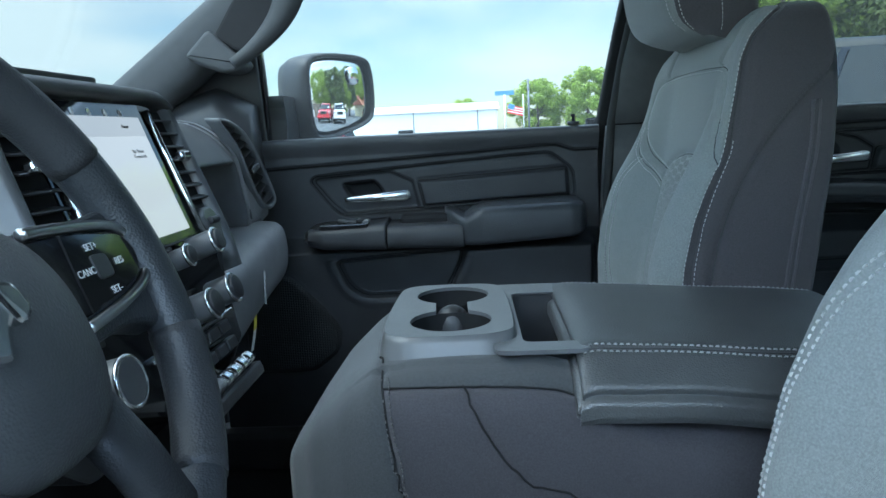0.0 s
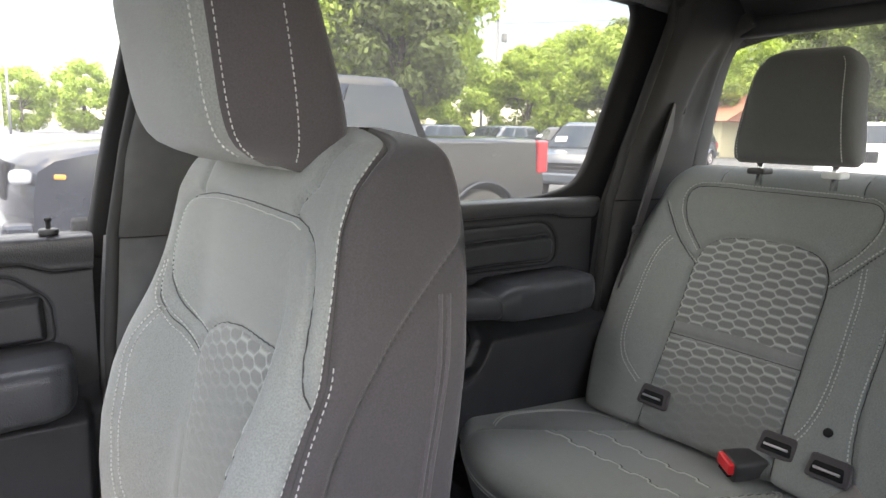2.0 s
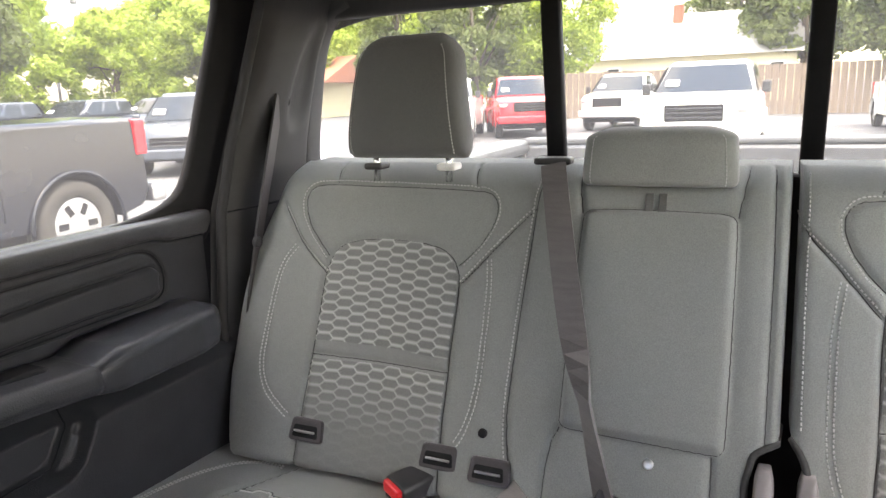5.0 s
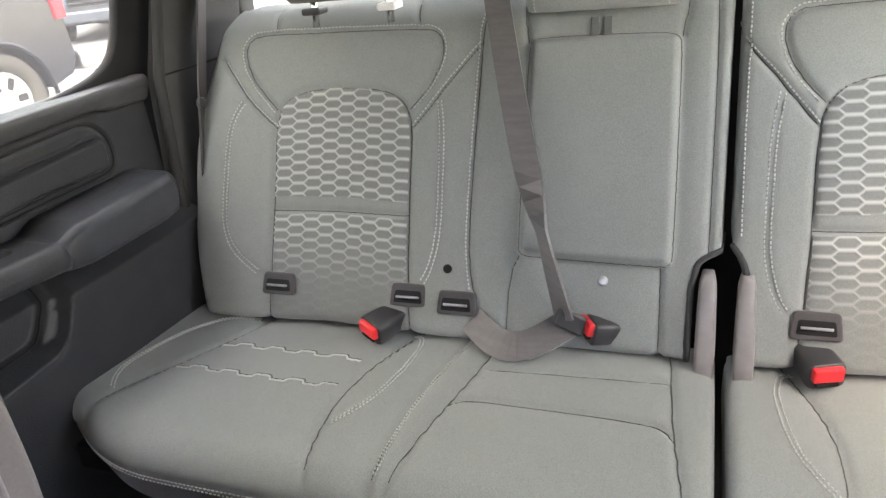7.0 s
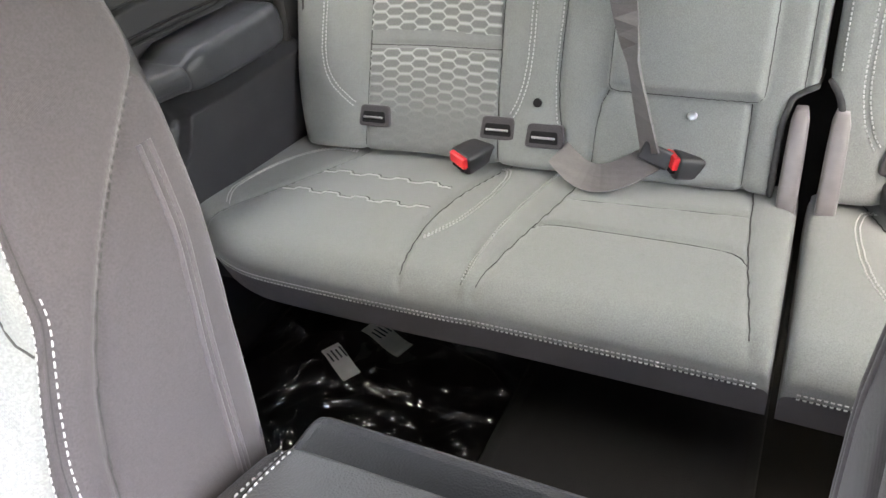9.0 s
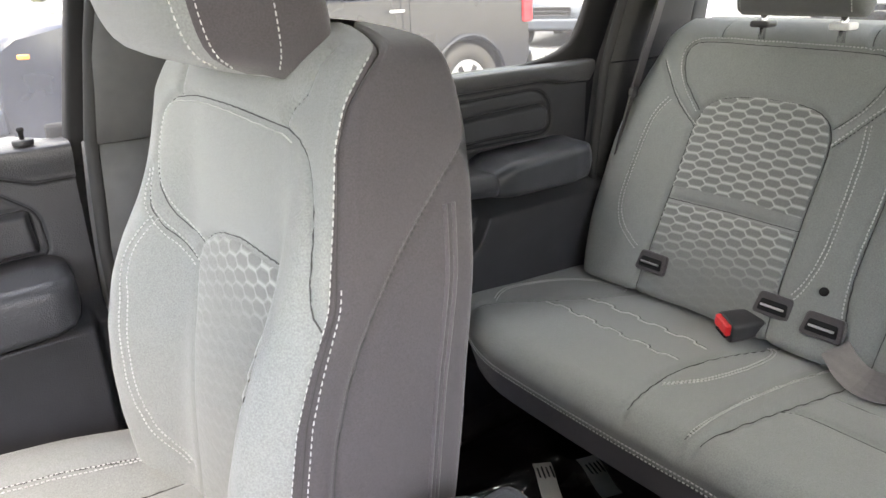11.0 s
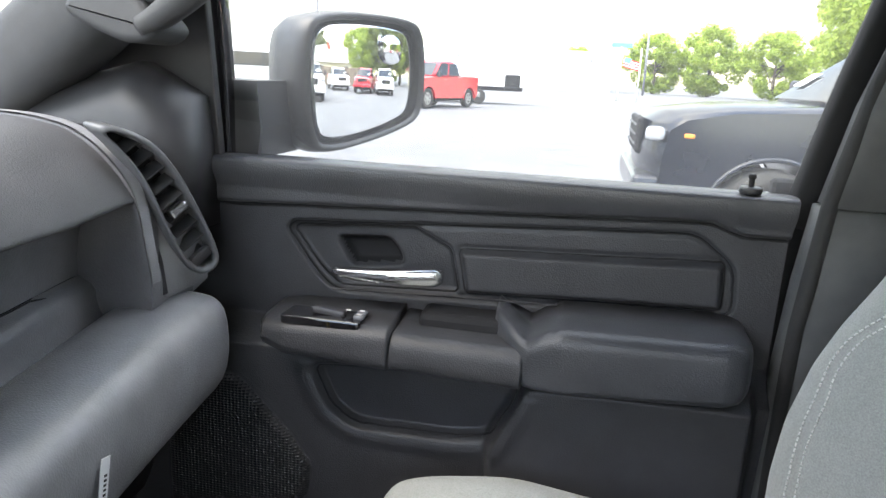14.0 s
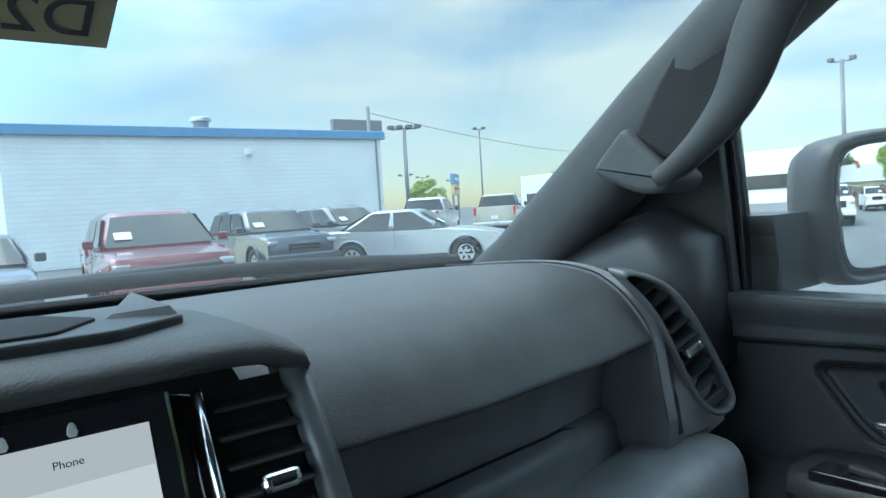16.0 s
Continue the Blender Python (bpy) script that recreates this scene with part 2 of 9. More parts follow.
def chaikin(pts, n=2, closed=True):
    p = np.array(pts, float)
    for _ in range(n):
        q = np.roll(p, -1, 0) if closed else p[1:]
        a = p if closed else p[:-1]
        new_p = np.empty((2 * len(a), p.shape[1]))
        new_p[0::2], new_p[1::2] = 0.75 * a + 0.25 * q, 0.25 * a + 0.75 * q
        p = new_p if closed else np.vstack([p[:1], new_p, p[-1:]])
    return p


def rounded(pts, r=0.012, seg=5):
    """A closed outline with its corners rounded by the radius r."""
    p = np.array(pts, float)
    out = []
    for i in range(len(p)):
        a, b, c = p[i - 1], p[i], p[(i + 1) % len(p)]
        la, lc = np.linalg.norm(a - b), np.linalg.norm(c - b)
        d = min(r, 0.45 * la, 0.45 * lc)
        s, e = b + (a - b) / la * d, b + (c - b) / lc * d
        for t in np.linspace(0, 1, seg + 1):
            out.append((1 - t) ** 2 * s + 2 * t * (1 - t) * b + t * t * e)
    return np.array(out)


def slab(pts, lo, hi, to3, r=0.003, seg=2):
    """An outline (2D) given thickness from lo to hi with a rolled front edge; to3 maps (a, b, depth) to the world."""
    p = np.array(pts, float)
    c = p.mean(0)
    area = np.sum(p[:, 0] * np.roll(p[:, 1], -1) - p[:, 1] * np.roll(p[:, 0], -1))
    d = np.roll(p, -1, 0) - np.roll(p, 1, 0)
    nrm = np.stack([d[:, 1], -d[:, 0]], 1) / np.maximum(np.linalg.norm(d, axis=1, keepdims=True), 1e-9)
    nrm *= 1 if area > 0 else -1
    rings = [(p, lo)]
    for k in range(seg + 1):
        a = k / seg * math.pi / 2
        rings.append((p - nrm * r * (1 - math.cos(a)), hi - r * (1 - math.sin(a)) * (1 if hi > lo else -1)))
    verts, faces, n = [], [], len(p)
    for q, h in rings:
        verts += [to3(x, y, h) for x, y in q]
    for i in range(len(rings) - 1):
        for j in range(n):
            k = (j + 1) % n
            faces.append((i * n + j, i * n + k, (i + 1) * n + k, (i + 1) * n + j))
    faces.append(tuple(range(n)))
    faces.append(tuple(range((len(rings) - 1) * n, len(rings) * n)))
    bm = bmesh.new()
    vs = [bm.verts.new(v) for v in verts]
    for f in faces:
        try:
            bm.faces.new([vs[i] for i in f])
        except ValueError:
            pass
    return bm


def loft(loops, cap=True, closed=True):
    """Faces between loops of the same number of points."""
    bm = bmesh.new()
    rows = [[bm.verts.new(tuple(map(float, p))) for p in lp] for lp in loops]
    n = len(rows[0])
    for a, b in zip(rows, rows[1:]):
        for j in range(n if closed else n - 1):
            k = (j + 1) % n
            bm.faces.new((a[j], a[k], b[k], b[j]))
    if cap and closed:
        bm.faces.new(rows[0])
        bm.faces.new(rows[-1])
    return bm


def sweep(path, profile, up=(0, 0, 1), scale=None, cap=True):
    """A closed 2D profile carried along a path; its first axis points sideways, its second along up."""
    path = [Vector(p) for p in path]
    loops = []
    for i, p in enumerate(path):
        t = (path[min(i + 1, len(path) - 1)] - path[max(i - 1, 0)]).normalized()
        u = Vector(up)
        side = t.cross(u).normalized()
        u = side.cross(t).normalized()
        k = scale[i] if scale is not None else 1
        loops.append([p + side * (a * k) + u * (b * k) for a, b in profile])
    return loft(loops, cap)


def oval(a, b, n=16, power=2.0):
    out = []
    for i in range(n):
        t = 2 * math.pi * i / n
        c, s = math.cos(t), math.sin(t)
        out.append((a * math.copysign(abs(c) ** (2 / power), c), b * math.copysign(abs(s) ** (2 / power), s)))
    return out


def disc(r, depth, m, n=32, bevel=0.002, seg=2, r2=None):
    bm = bmesh.new()
    bmesh.ops.create_cone(bm, cap_ends=True, segments=n, radius1=r, radius2=r if r2 is None else r2, depth=depth)
    if bevel:
        es = [e for e in bm.edges if abs(e.verts[0].co.z - e.verts[1].co.z) < 1e-6]
        bmesh.ops.bevel(bm, geom=es, offset=bevel, segments=seg, profile=0.5, affect="EDGES")
    bm.transform(m)
    return bm


def tube(path, r, n=8, cap=True):
    return sweep(path, oval(r, r, n), up=(0.13, 0.31, 0.94), cap=cap)


def ring(R, r, m, n=48, k=12, squash=1.0):
    bm = bmesh.new()
    rows = []
    for i in range(n):
        a = 2 * math.pi * i / n
        rows.append([bm.verts.new(((R + r * math.cos(b)) * math.cos(a), (R + r * math.cos(b)) * math.sin(a), r * squash * math.sin(b)))
                     for b in (2 * math.pi * j / k for j in range(k))])
    for i in range(n):
        for j in range(k):
            bm.faces.new((rows[i][j], rows[(i + 1) % n][j], rows[(i + 1) % n][(j + 1) % k], rows[i][(j + 1) % k]))
    bm.transform(m)
    return bm


def frame_of(origin, x_axis, y_axis):
    """A matrix whose axes are x, y and their cross."""
    x = Vector(x_axis).normalized()
    z = x.cross(Vector(y_axis)).normalized()
    y = z.cross(x)
    return Matrix(((x.x, y.x, z.x, origin[0]), (x.y, y.y, z.y, origin[1]), (x.z, y.z, z.z, origin[2]), (0, 0, 0, 1)))


def seg_dist(c, lines):
    """The distance of points c (n, 2) from the nearest of some polylines."""
    best = np.full(len(c), 9.0)
    for ln in lines:
        ln = np.asarray(ln, float)
        lo, hi = ln.min(0) - 0.06, ln.max(0) + 0.06
        sel = np.all((c > lo) & (c < hi), axis=1)
        if not sel.any():
            continue
        q, d = c[sel], best[sel]
        for a, b in zip(ln, ln[1:]):
            ab = b - a
            t = np.clip(((q - a) @ ab) / max(ab @ ab, 1e-12), 0, 1)
            d = np.minimum(d, np.linalg.norm(q - a - t[:, None] * ab, axis=1))
        best[sel] = d
    return best


def inside(c, poly):
    p = np.asarray(poly, float)
    x, y = c[:, 0], c[:, 1]
    res = np.zeros(len(c), bool)
    for a, b in zip(p, np.roll(p, -1, 0)):
        cross = (a[1] > y) != (b[1] > y)
        res ^= cross & (x < (b[0] - a[0]) * (y - a[1]) / ((b[1] - a[1]) or 1e-12) + a[0])
    return res


def sdf(c, poly):
    p = np.vstack([poly, poly[:1]])
    d = np.full(len(c), 9.0)
    for a, b in zip(p, p[1:]):
        ab = b - a
        t = np.clip(((c - a) @ ab) / max(ab @ ab, 1e-12), 0, 1)
        d = np.minimum(d, np.linalg.norm(c - a - t[:, None] * ab, axis=1))
    return np.where(inside(c, poly), -d, d)


def step(d, e):
    """1 well inside an outline, 0 outside, eased over e to each side."""
    t = np.clip(0.5 - d / (2 * e), 0, 1)
    return t * t * (3 - 2 * t)


def grid_normals(P, wrap=False):
    if wrap:
        du = np.roll(P, -1, 1) - np.roll(P, 1, 1)
    else:
        du = np.gradient(P, axis=1)
    dv = np.gradient(P, axis=0)
    n = np.cross(du, dv)
    return n / np.maximum(np.linalg.norm(n, axis=2, keepdims=True), 1e-9)


def smooth_grid(P, k, wrap=False, both=True):
    for _ in range(k):
        if wrap:
            P = 0.25 * np.roll(P, 1, 1) + 0.5 * P + 0.25 * np.roll(P, -1, 1)
        else:
            Q = P.copy()
            Q[:, 1:-1] = 0.25 * P[:, :-2] + 0.5 * P[:, 1:-1] + 0.25 * P[:, 2:]
            P = Q
        if both:
            Q = P.copy()
            Q[1:-1] = 0.25 * P[:-2] + 0.5 * P[1:-1] + 0.25 * P[2:]
            P = Q
    return P


def grid_parts(P, C, regions, parent, wrap=False, flip=False, subs=None):
    """Splits a grid of points into parts: each face goes to the first region whose outline, in the coordinates C, holds its middle.
    regions: (name, test, material, label), test None for the rest."""
    nv, nu = P.shape[:2]
    idx = np.arange(nv * nu).reshape(nv, nu)
    if wrap:
        a, b, c, d = idx[:-1], np.roll(idx, -1, 1)[:-1], np.roll(idx, -1, 1)[1:], idx[1:]
    else:
        a, b, c, d = idx[:-1, :-1], idx[:-1, 1:], idx[1:, 1:], idx[1:, :-1]
    F = np.stack([a, b, c, d], -1).reshape(-1, 4)
    if flip:
        F = F[:, ::-1]
    V, CC = P.reshape(-1, 3), C.reshape(-1, C.shape[-1])
    mid = CC[F].mean(1)
    NV = grid_normals(P, wrap).reshape(-1, 3)
    f0 = F[len(F) // 2]
    if np.dot(np.cross(V[f0[1]] - V[f0[0]], V[f0[2]] - V[f0[0]]), NV[f0[0]]) < 0:
        NV = -NV
    left = np.ones(len(F), bool)
    made = {}
    for name, test, mat, label in regions:
        sel = left.copy()
        if test is not None:
            sel &= test(mid)
        left &= ~sel
        if mat is None or not sel.any():
            continue
        f = F[sel]
        used, inv = np.unique(f, return_inverse=True)
        made[name] = mpart(name, V[used], inv.reshape(-1, 4), mat, parent, label)
        made[name].data.normals_split_custom_set_from_vertices([tuple(map(float, q)) for q in NV[used]])
    return made


def resample(line, pitch):
    ln = np.asarray(line, float)
    s = np.concatenate([[0], np.cumsum(np.linalg.norm(np.diff(ln, axis=0), axis=1))])
    n = max(2, int(s[-1] / pitch) + 1)
    t = np.linspace(0, s[-1], n)
    return np.stack([np.interp(t, s, ln[:, i]) for i in range(ln.shape[1])], 1)


def offset_line(line, d):
    ln = np.asarray(line, float)
    t = np.gradient(ln, axis=0)
    t /= np.maximum(np.linalg.norm(t, axis=1, keepdims=True), 1e-9)
    return ln + np.stack([-t[:, 1], t[:, 0]], 1) * d


def on_grid(P, N, C, q):
    """Places and normals on a grid at coordinates q, by the four nearest points."""
    V, NN, CC = P.reshape(-1, 3), N.reshape(-1, 3), C.reshape(-1, 2)
    order = np.argsort(CC[:, 0])
    key = CC[order, 0]
    out, nor = [], []
    for x in q:
        a, b = np.searchsorted(key, (x[0] - 0.02, x[0] + 0.02))
        near = order[a:b] if b - a > 40 else order
        d = np.sum((CC[near] - x) ** 2, 1)
        i = np.argpartition(d, 4)[:4]
        d, i = d[i], near[i]
        w = 1 / (d + 1e-7)
        w /= w.sum()
        out.append((V[i] * w[:, None]).sum(0))
        nor.append((NN[i] * w[:, None]).sum(0))
    return np.array(out), np.array(nor)


def stitches(name, lines3, mat, parent, length=0.0040, pitch=0.0058, w=0.0016, h=0.0010, label=""):
    """Rows of single stitches along lines of (places, normals); a row is one part."""
    for pts, nor in lines3:
        s = np.concatenate([[0], np.cumsum(np.linalg.norm(np.diff(pts, axis=0), axis=1))])
        verts, faces = [], []
        for k in range(int(s[-1] / pitch)):
            n = np.array([np.interp(k * pitch + length / 2, s, nor[:, i]) for i in range(3)])
            n /= max(np.linalg.norm(n), 1e-9)
            m = [np.array([np.interp(k * pitch + e, s, pts[:, i]) for i in range(3)]) + n * 0.0008 for e in (0, length)]
            t = m[1] - m[0]
            t /= max(np.linalg.norm(t), 1e-9)
            b = np.cross(t, n)
            o = len(verts)
            for e in m:
                verts += [e + b * w / 2 - n * 0.0006, e - b * w / 2 - n * 0.0006]
            for e in (m[0] + t * 0.0008, m[1] - t * 0.0008):
                verts += [e + b * w / 3 + n * h, e - b * w / 3 + n * h]
            faces += [(o, o + 1, o + 5, o + 4), (o + 2, o + 6, o + 7, o + 3), (o + 4, o + 5, o + 7, o + 6), (o, o + 4, o + 6, o + 2), (o + 1, o + 3, o + 7, o + 5)]
        if verts:
            tagged(mpart(name, verts, faces, mat, parent, label, smooth=False), kind="stuff")


def seams(lines3, parent, r=0.0011, sink=0.0002, mat=None, name="seam"):
    """Sunk seam cords along lines of (places, normals), joined into one part."""
    verts, faces = [], []
    for pts, nor in lines3:
        pts = np.asarray(pts) - np.asarray(nor) * sink
        o = len(verts)
        n = len(pts)
        for i in range(n):
            t = pts[min(i + 1, n - 1)] - pts[max(i - 1, 0)]
            t = t / max(np.linalg.norm(t), 1e-9)
            a = np.cross(t, nor[i])
            a /= max(np.linalg.norm(a), 1e-9)
            b = np.cross(a, t)
            for k in range(6):
                w = 2 * math.pi * k / 6
                verts.append(pts[i] + a * (r * math.cos(w)) + b * (r * math.sin(w)))
        for i in range(n - 1):
            for k in range(6):
                faces.append((o + 6 * i + k, o + 6 * i + (k + 1) % 6, o + 6 * i + 6 + (k + 1) % 6, o + 6 * i + 6 + k))
    return tagged(mpart(name, verts, faces, mat or SEAM, parent), kind="stuff")


def lines_on(P, N, C, lines, pitch=0.012):
    return [on_grid(P, N, C, resample(ln, pitch)) for ln in lines]


def hexes(c, w, h, flat=0.0026, slant=0.0014):
    """The raised lines of a net of long hexagons, w wide and h high: 1 on a line, 0 in a cell."""
    x, y = c[:, 0] / w, c[:, 1] / h
    level, side = np.zeros(len(c)), np.zeros(len(c))
    found = np.full(len(c), 9.0)
    for ox, oy in ((0, 0), (0.75, 0.5)):
        px = np.abs((x - ox + 0.75) % 1.5 - 0.75)
        py = np.abs((y - oy + 0.5) % 1.0 - 0.5)
        e = np.maximum(2 * py, 2 * px + py)
        own = e < found
        found = np.where(own, e, found)
        level = np.where(own, (1 - 2 * py) * h / 2, level)
        side = np.where(own, (1 - 2 * px - py) / math.hypot(2 / w, 1 / h), side)
    return np.maximum(np.clip(1.35 - np.maximum(level, 0) / flat, 0, 1), np.clip(1.35 - np.maximum(side, 0) / slant, 0, 1))


def embossed(name, dark, light):
    """Cloth whose pale threads follow the raised net of the weave (a grid attribute)."""
    m = weave(name, dark, tuple(c * 0.72 for c in dark))
    n, l = m.node_tree.nodes, m.node_tree.links
    at, mx = n.new("ShaderNodeAttribute"), n.new("ShaderNodeMixRGB")
    at.attribute_name = "net"
    p = n["Principled BSDF"]
    old = p.inputs["Base Color"].links[0].from_socket
    l.new(at.outputs["Fac"], mx.inputs["Fac"])
    mx.inputs["Color1"].default_value = (*dark, 1)
    l.new(old, mx.inputs["Color1"])
    mx.inputs["Color2"].default_value = (*light, 1)
    l.new(mx.outputs["Color"], p.inputs["Base Color"])
    return m


NET = embossed("cloth with a woven hexagon net", (0.20, 0.208, 0.20), (0.46, 0.47, 0.45))


# ---- cab shell ----
def door_panel(name, label, dx, x0, x1, kind):
    """A moulded inner door panel on the passenger side; dx shifts the layout of the front door rearwards."""
    door = thing(name, label, "door panel", ((x0 + x1) / 2, 0.82, 0.75), "inner door panels", "structure")
    nx, nz = int((x1 - x0) / 0.0023), 310
    xs = np.linspace(x0, x1, nx)
    rear = kind == "rear"
    top = 1.412 if rear else 1.396
    vs = np.concatenate([np.linspace(0.72, top, nz - 14, endpoint=False), np.linspace(top, top + 0.054, 14)])
    X, V = np.meshgrid(xs, vs)
    Z = np.minimum(V, top)
    c = np.stack([X.ravel() - dx, Z.ravel()], 1)
    sh = X.shape
    ch = lambda p, n=2: rounded(p, 0.016 if n == 2 else 0.007)
    # shoulder under the sill
    if rear:
        crease = ([0.4, 0.86, 1.20, 1.235, 1.255, 1.275, 1.40], [1.366, 1.372, 1.378, 1.378, 1.374, 1.368, 1.363])
        capsule = ch([(0.690, 1.325), (0.705, 1.346), (0.868, 1.355), (1.060, 1.358), (1.212, 1.362), (1.240, 1.354), (1.260, 1.331), (1.266, 1.302), (1.260, 1.277), (1.240, 1.267), (0.936, 1.266), (0.760, 1.262)], 2)
        padded = ch([(0.940, 1.320), (1.060, 1.327), (1.238, 1.331), (1.253, 1.321), (1.250, 1.282), (1.234, 1.274), (1.100, 1.276), (0.930, 1.271)], 1)
        dish = ch([(0.700, 1.325), (0.712, 1.342), (0.862, 1.352), (0.900, 1.341), (0.936, 1.318), (0.927, 1.272), (0.768, 1.267)], 1)
        hole = ch([(0.775, 1.334), (0.845, 1.338), (0.860, 1.323), (0.864, 1.308), (0.796, 1.301)], 1)
    else:
        crease = ([-0.6, -0.389, 0.02, 0.262, 0.300, 0.40], [1.325, 1.329, 1.346, 1.357, 1.343, 1.345])
        capsule = ch([(-0.279, 1.300), (-0.270, 1.311), (-0.102, 1.321), (0.062, 1.331), (0.250, 1.341), (0.298, 1.303), (0.302, 1.240), (0.124, 1.233), (-0.034, 1.226), (-0.210, 1.220), (-0.236, 1.242)], 2)
        padded = ch([(-0.043, 1.293), (0.120, 1.300), (0.287, 1.308), (0.290, 1.246), (0.120, 1.240), (-0.031, 1.233)], 1)
        dish = ch([(-0.272, 1.300), (-0.264, 1.306), (-0.102, 1.316), (-0.053, 1.292), (-0.040, 1.233), (-0.205, 1.226), (-0.230, 1.246)], 1)
        hole = ch([(-0.210, 1.290), (-0.140, 1.295), (-0.126, 1.279), (-0.120, 1.264), (-0.188, 1.256)], 1)
    crease_z = np.interp(X - dx, *crease)
    depth = 0.012 * np.clip((Z - crease_z) / 0.003, -1, 1) * 0.5 + 0.006 - 0.004 * np.exp(-((Z - crease_z) / 0.0026) ** 2)
    d_of = lambda p: sdf(c, p).reshape(sh)
    dc = d_of(capsule)
    depth -= 0.0060 * step(dc, 0.003) + 0.0045 * np.exp(-((dc + 0.002) / 0.0026) ** 2)
    dp = d_of(padded)
    depth += 0.0100 * step(dp + 0.003, 0.004) - 0.0045 * np.exp(-((dp - 0.001) / 0.0026) ** 2)
    depth -= 0.009 * step(d_of(dish), 0.004)
    depth -= 0.022 * step(d_of(hole), 0.005)
    # lower door: swells inwards under the armrest
    swell = np.clip((1.175 - Z) / 0.03, 0, 1)
    depth += 0.045 * swell
    if rear:
        low = ch([(1.036, 1.160), (1.060, 1.176), (1.40, 1.168), (1.40, 0.60), (0.40, 0.60), (0.40, 1.068), (0.886, 1.078), (0.976, 1.082), (1.000, 1.092), (1.017, 1.119)], 1)
        pocket = ch([(0.55, 1.190), (1.024, 1.180), (0.999, 1.128), (0.972, 1.090), (0.55, 1.080)], 2)
    else:
        low = ch([(0.062, 1.146), (0.33, 1.158), (0.33, 0.60), (0.02, 0.60), (0.02, 1.00), (0.018, 1.055)], 1)
        pocket = ch([(-0.225, 1.125), (0.052, 1.145), (0.050, 1.12), (0.018, 1.056), (-0.03, 1.048), (-0.165, 1.046), (-0.20, 1.07)], 2)
    depth += 0.026 * step(d_of(low), 0.006)
    dk = d_of(pocket)
    depth -= 0.020 * step(dk, 0.005)
    depth += 0.004 * np.exp(-((dk - 0.016) / 0.010) ** 2) * (Z < 1.13)
    spk = ch([(-0.44, 1.105), (-0.335, 1.100), (-0.262, 1.03), (-0.222, 0.975), (-0.232, 0.925), (-0.29, 0.88), (-0.44, 0.88)], 2)
    ds = d_of(spk)
    depth += 0.010 * step(ds, 0.010) - 0.004 * np.exp(-(ds / 0.004) ** 2)
    depth += 0.012 * np.clip((Z - top + 0.021) / 0.02, -1, 0)
    Y = 0.800 - depth + np.maximum(V - top, 0) * 1.35
    G = np.stack([X, Y, Z - 0.10 * np.maximum(V - top - 0.014, 0)], 2)
    G = smooth_grid(G, 1)
    # roll the sill
    H = G.copy()
    for _ in range(10):
        H[nz - 26:-1] = 0.25 * H[nz - 27:-2] + 0.5 * H[nz - 26:-1] + 0.25 * H[nz - 25:]
    G = H
    C = np.stack([X - dx, Z, Y], 2)
    own = lambda p: (lambda m: inside(m[:, :2], p))
    regions = [("handle_recess", own(hole), DARK, ""), ("handle_dish", own(dish), TRIM, "moulded dish behind the pull"),
               ("padded_insert", own(padded), TRIM, "padded black insert"), ("upper_trim", own(capsule), TRIM, ""),
               ("speaker_grille", own(spk), SPEAKER, "perforated speaker grille"), ("map_pocket", own(pocket), TRIM, "open map pocket"),
               ("sill", lambda m: m[:, 1] > np.interp(m[:, 0], *crease), SILL, "soft black sill"), ("panel", None, TRIM, "black grained door skin")]
    if rear:
        regions = [r for r in regions if r[0] != "speaker_grille"]
    grid_parts(G, C, regions, door, flip=True)
    Nd = grid_normals(G)
    if Nd[nz // 2, nx // 2, 1] > 0:
        Nd = -Nd
    C2 = np.stack([X - dx, Z], 2)
    shoulder = np.array([(x, np.interp(x, *crease)) for x in np.linspace(x0 - dx + 0.004, x1 - dx - 0.004, 40)])
    grooves = [q if len(q) == 40 else np.vstack([q, q[:1]]) for q in (capsule, padded, shoulder, dish, pocket)]
    if rear:
        grooves = [q[q[:, 0] > x0 - dx + 0.003] for q in grooves]
    seams([on_grid(G, Nd, C2, resample(q, 0.007)) for q in grooves], door, 0.0017, 0.0004, DARK, "groove")
    # armrest in three pieces, each a loft along the door
    prof = lambda y_in, zt, zb, y_out=0.80: [(y_out, zb + 0.010), (y_in + 0.034, zb + 0.0005), (y_in + 0.028, zb), (y_in + 0.012, zb + 0.001), (y_in + 0.005, zb + 0.004), (y_in + 0.001, zb + 0.010),
                                             (y_in, zb + 0.014), (y_in - 0.0015, (zb + zt) / 2 - 0.006), (y_in, zt - 0.020), (y_in + 0.0005, zt - 0.0155), (y_in + 0.0022, zt - 0.0105), (y_in + 0.0055, zt - 0.0058),
                                             (y_in + 0.010, zt - 0.0025), (y_in + 0.015, zt - 0.0006), (y_in + 0.020, zt), (y_in + 0.06, zt + 0.002), (y_out, zt + 0.004)]

    def rest(pname, stations, mat, lbl):
        st = np.array(stations, float)
        xs_ = np.linspace(st[0, 0], st[-1, 0], 56)
        lp = []
        for x in xs_:
            yi, zt, zb = (np.interp(x, st[:, 0], st[:, k]) for k in (1, 2, 3))
            lp.append([(x + dx, a, b) for a, b in prof(yi, zt, zb)])
        part(pname, loft(lp), mat, door, lbl, smooth=True)
